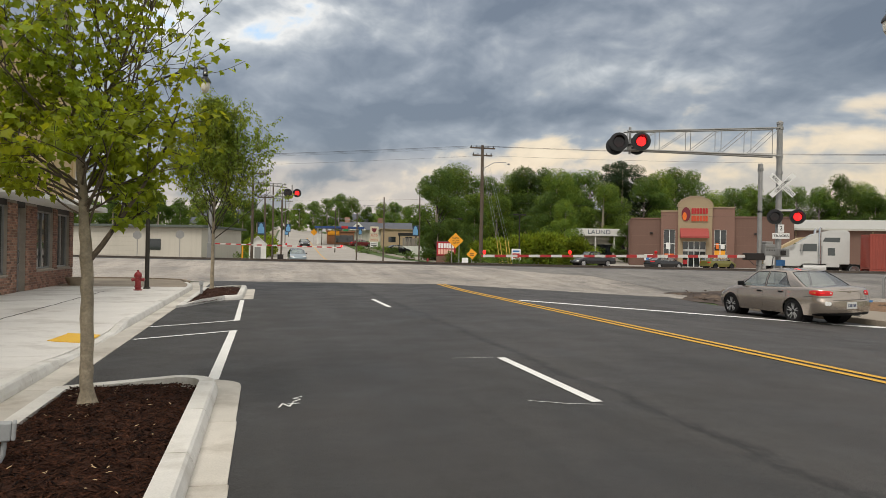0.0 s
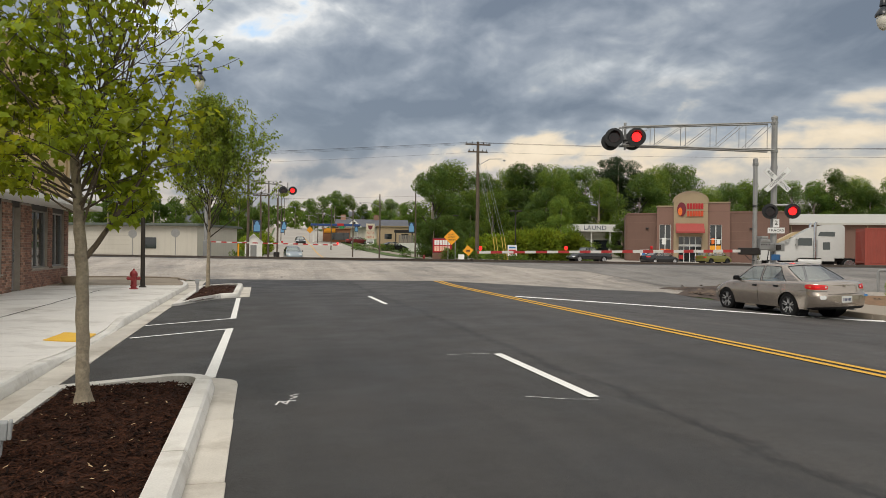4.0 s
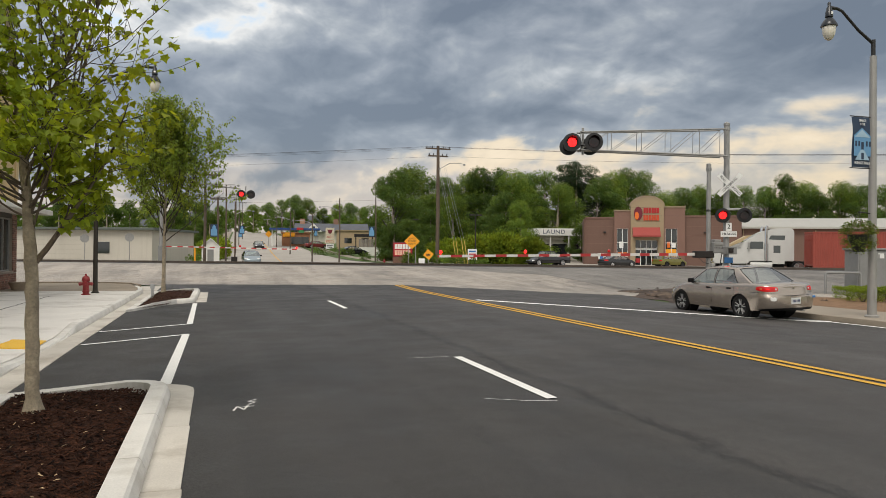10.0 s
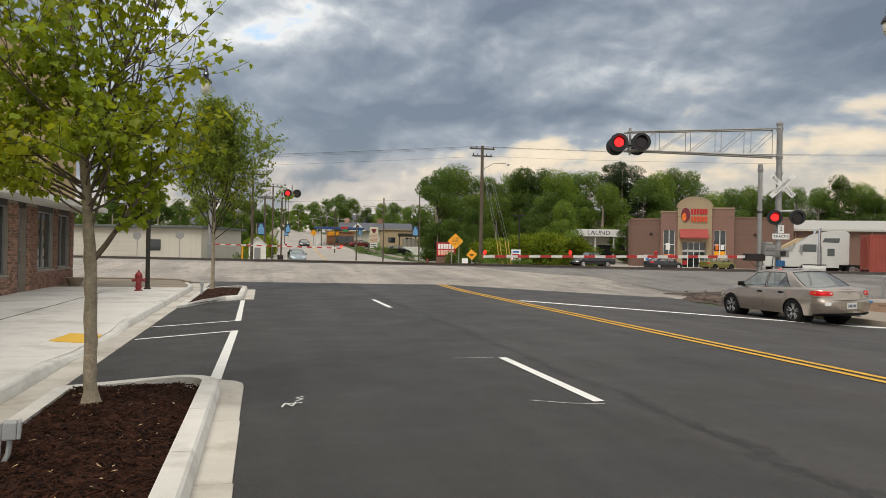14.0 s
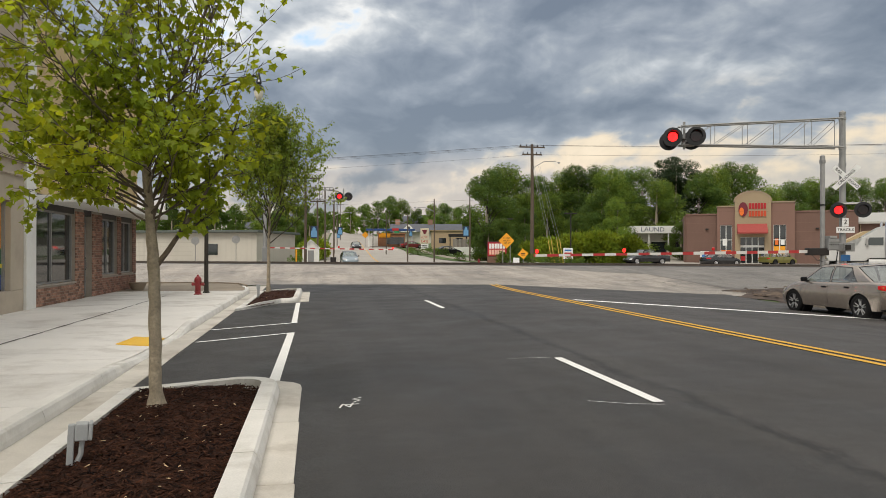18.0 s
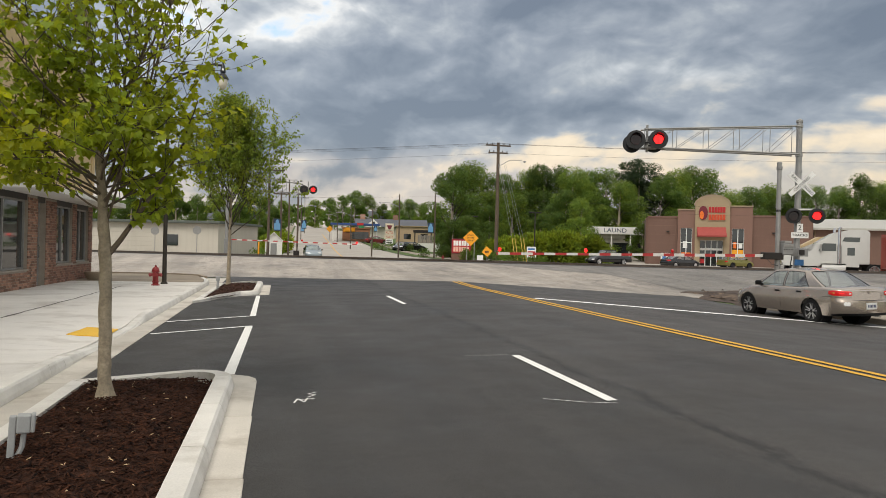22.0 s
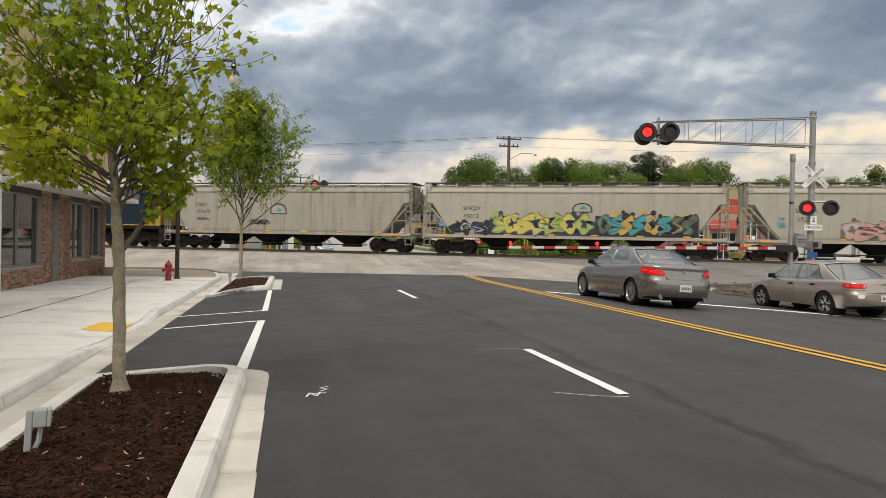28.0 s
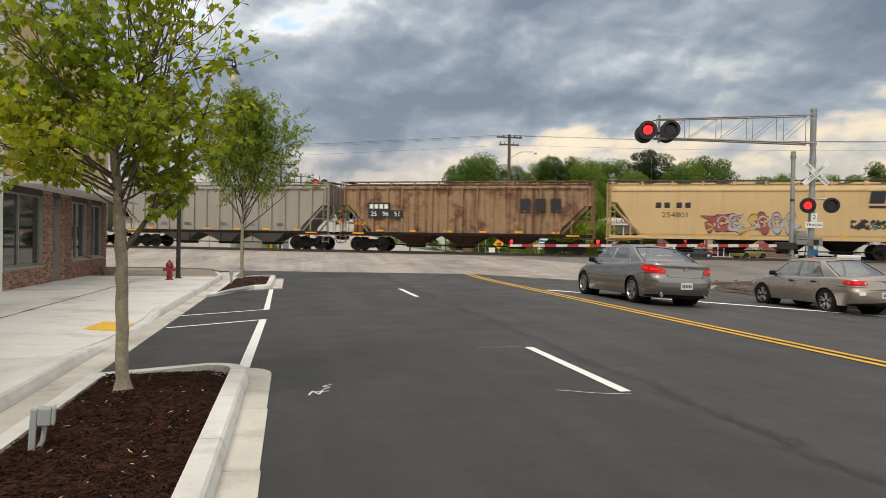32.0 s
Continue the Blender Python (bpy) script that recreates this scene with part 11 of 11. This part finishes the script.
tall_bush = bush("tall_bush", "tall bright yellow-green bush before the woods", 61, 2.2, 3800, bush_leaf, 0.26, 1.0)
shrub = bush("roadside_shrub", "clipped dark green roadside shrub", 62, 0.62, 500, woods_leaf, 0.10, 0.85)
first = True
for k, (x, y, s) in enumerate(((32.7, 88.0, 1.35), (36.4, 88.0, 1.5), (40.4, 88.0, 1.3), (34.4, 90.5, 1.45), (38.6, 90.0, 1.35), (30.6, 90.6, 1.2), (37.5, 84.6, 0.6), (42.2, 88.6, 0.9), (28.5, 92, 1.0), (20.5, 78.0, 0.7), (0.6, 100.0, 1.0), (-0.6, 96, 0.9), (0.0, 106, 1.1))):
    m = pose(x, y, gz(x, y) - 0.1, 0, 0, k * 77)
    ob = tall_bush if first else copy_thing(tall_bush, m)
    ob.matrix_basis, ob.scale = m, (s, s, s)
    ob["group"] = "bushes before the woods"
    first = False
first = True
for k, (x, y, s) in enumerate(((18.6, 55.7, 1), (19.4, 55.5, 1), (20.1, 54.4, 0.9), (20.9, 54.2, 0.85), (18.5, 57.8, 1.1), (16.1, 59.0, 1.4), (15.7, 58.8, 1.2), (17.3, 58.6, 1.3), (17.8, 58.2, 1.2), (15.6, 76.0, 1.3), (14.5, 108.9, 1.5), (15.6, 108.5, 1.4), (17.6, 111, 1.5), (18.9, 110.6, 1.5), (20.0, 110.2, 1.4), (31.4, 63.9, 0.8), (-1.6, 66.5, 1.2), (-1.2, 65.7, 1.0), (20.5, 76.5, 1.4))):
    m = pose(x, y, gz(x, y) - 0.05, 0, 0, k * 50)
    ob = shrub if first else copy_thing(shrub, m)
    ob.matrix_basis, ob.scale = m, (s, s, s)
    ob["group"] = "roadside shrubs"
    first = False
for x, y, h in ((27.8, 75.1, 5.6), (22.3, 81.6, 5.0)):
    v = thing("lot_lamp", "dark parking lot lamp on a tall pole", "street lamp", Matrix.Translation((x, y, gz(x, y))))
    ytube(v, "pole", [(0, 0, -0.1), (0, 0, h)], 0.07, dark_metal, 8)
    ybox(v, "lamp_head", -0.7, -0.15, h, -0.1, 0.15, h + 0.14, dark_metal, 0.02)
    ybox(v, "lamp_head", 0.1, -0.15, h, 0.7, 0.15, h + 0.14, dark_metal, 0.02)
bin_ = thing("litter_bin", "dark litter bin beside the far street", "litter bin", Matrix.Translation((1.9, 69.5, gz(1.9, 69.5))))
ytube(bin_, "body", [(0, 0, 0), (0, 0, 0.9)], 0.28, dark_metal, 12)

# ---- bricks of the shopfront ----
def shop_bricks():
    BL, BH, J = 0.203, 0.066, 0.010
    bm = B()
    box(bm, -0.012, -BL / 2, -BH / 2, 0.012, BL / 2, BH / 2, 0.003)
    bm.verts.ensure_lookup_table()
    me = bpy.data.meshes.new("brick")
    bm.to_mesh(me)
    me.materials.append(brick_mat)
    bm.free()
    fields = [(19.1, 22.1, 0.13, 0.62), (22.1, 22.9, 0.13, 2.76), (23.72, 24.78, 0.13, 2.76), (24.78, 29.28, 0.13, 0.69), (26.62, 27.12, 0.70, 2.76), (28.75, 29.28, 0.70, 2.76)]
    rnd = random.Random(8)
    places = []
    for y0, y1, z0, z1 in fields:
        row, z = 0, z0 + BH / 2
        while z + BH / 2 <= z1 + 0.01:
            y = y0 - (0.0 if row % 2 == 0 else BL / 2)
            while y < y1 - 0.03:
                a, b = max(y, y0 + 0.002), min(y + BL, y1 - 0.002)
                if b - a > 0.04:
                    places.append(((a + b) / 2, z, (b - a) / BL))
                y += BL + J
            z += BH + J
            row += 1
    near = sorted(range(len(places)), key=lambda i: places[i][0])[:300]
    chosen = set(near)
    rest = B()
    for i, (y, z, k) in enumerate(places):
        m = Matrix.Translation((FX - 0.012 + rnd.uniform(-0.002, 0.003), y, z)) @ Matrix.Diagonal((1, k, 1, 1))
        if i in chosen:
            piece("brick", me, shop_building, m)
    verts, faces = [], []
    for i, (y, z, k) in enumerate(places):
        if i in chosen:
            continue
        x0, x1 = FX - 0.024, FX + rnd.uniform(-0.002, 0.003)
        n = len(verts)
        h, w = BH / 2, BL * k / 2
        verts += [(x0, y - w, z - h), (x0, y + w, z - h), (x0, y + w, z + h), (x0, y - w, z + h), (x1, y - w, z - h), (x1, y + w, z - h), (x1, y + w, z + h), (x1, y - w, z + h)]
        faces += [(n + 4, n + 5, n + 6, n + 7), (n, n + 1, n + 5, n + 4), (n + 1, n + 2, n + 6, n + 5), (n + 2, n + 3, n + 7, n + 6), (n + 3, n, n + 4, n + 7)]
    me2 = bpy.data.meshes.new("brickwork")
    me2.from_pydata(verts, [], faces)
    me2.materials.append(mat("brick_far", (0.225, 0.118, 0.082), 0.88, vary=0.15, scale=6, grain=0.15, gscale=60, bump=0.3, bscale=60, island=0.42))
    ob = new("brickwork", me2)
    ob.parent = shop_building
    ob["kind"] = "stuff"


shop_bricks()

# ---- what moves ----
def motions():
    rows = [(0, -22.0), (20, -15.0), (21.6, -3.0), (22.3, 2.2), (23.0, 7.25), (23.5, 9.6), (24.0, 11.5), (24.5, 13.2), (25.0, 14.65), (25.5, 15.6), (26.2, 16.55), (27.0, 17.2), (27.5, 17.4), (28.2, 17.5), (32, 17.5)]
    walk(grey_car, [(t, pose(9.36, y, crown(9.4) - 0.005, 0, 2.2, 1.3)) for t, y in rows])
    # its wheels roll
    keys = grey_car.animation_data
    along = keys.action.layers[0].strips[0].channelbag(keys.action_slot).fcurves.find("location", index=1)
    for w in G35["keep"][1:]:
        at = w.matrix_basis.translation.copy()
        turns, t, last = [], 0.0, None
        while t < 28.3:
            a = -along.evaluate(frame(t)) / G35["r"]
            if last is None or abs(a - last) > radians(55):
                turns.append((t, a))
                last = a
            t += 0.01
        turns.append((32.0, -along.evaluate(frame(28.2)) / G35["r"]))
        walk(w, [(t, Matrix.Translation(at) @ Matrix.Rotation(a, 4, "X")) for t, a in turns])
    v0 = -14.84 + 20.4 * 25
    for v, o in TRAIN:
        walk(v, [(0, tp(v0 + o, RAIL_P, RAIL_Z)), (32, tp(v0 + o - 20.4 * 32, RAIL_P, RAIL_Z))])
    # flashers: each added disc hides its lit lens, or turns edge-on to show it
    def switch(k):
        return 0.12 + 0.678 * k if k <= 13 else 8.934 + 0.6895 * (k - 13) if k <= 35 else 24.10 + 0.7145 * (k - 35)
    for ob, at, side_, deg in OFF_DISCS:
        rows = []
        edge_on = 90 - math.degrees(math.atan2(at.x - 0.28, at.y + 0.48)) if at.y < 40 else 85
        for k in range(-1, 47):
            t0, t1 = switch(k) + 0.03 if k >= 0 else 0.0, switch(k + 1) - 0.03
            on = (k % 2 == 0) == (side_ == 0)
            for t in (t0, min(t1, 32.0)):
                if t <= 32.0:
                    rows.append((t, Matrix.Translation(at) @ Matrix.Rotation(radians(edge_on if on else deg), 4, "Z")))
        walk(ob, rows)
    walk(far_car, [(0, pose(7.6, 134, gz(7.6, 134), 0, 0, 181)), (20, pose(7.6, 134, gz(7.6, 134), 0, 0, 181)), (22.0, pose(19.0, 111, gz(19, 111), 0, 0, 150)), (23.0, pose(15.5, 109.5, gz(15.5, 109.5), 0, 0, 100)), (24.0, pose(11.0, 110, gz(11, 110), 0, 0, 60)), (25.0, pose(11.0, 118, gz(11, 118), 0, 0, 0)), (32, pose(14.0, 215, gz(14, 215), 0, 0, -2))])


motions()
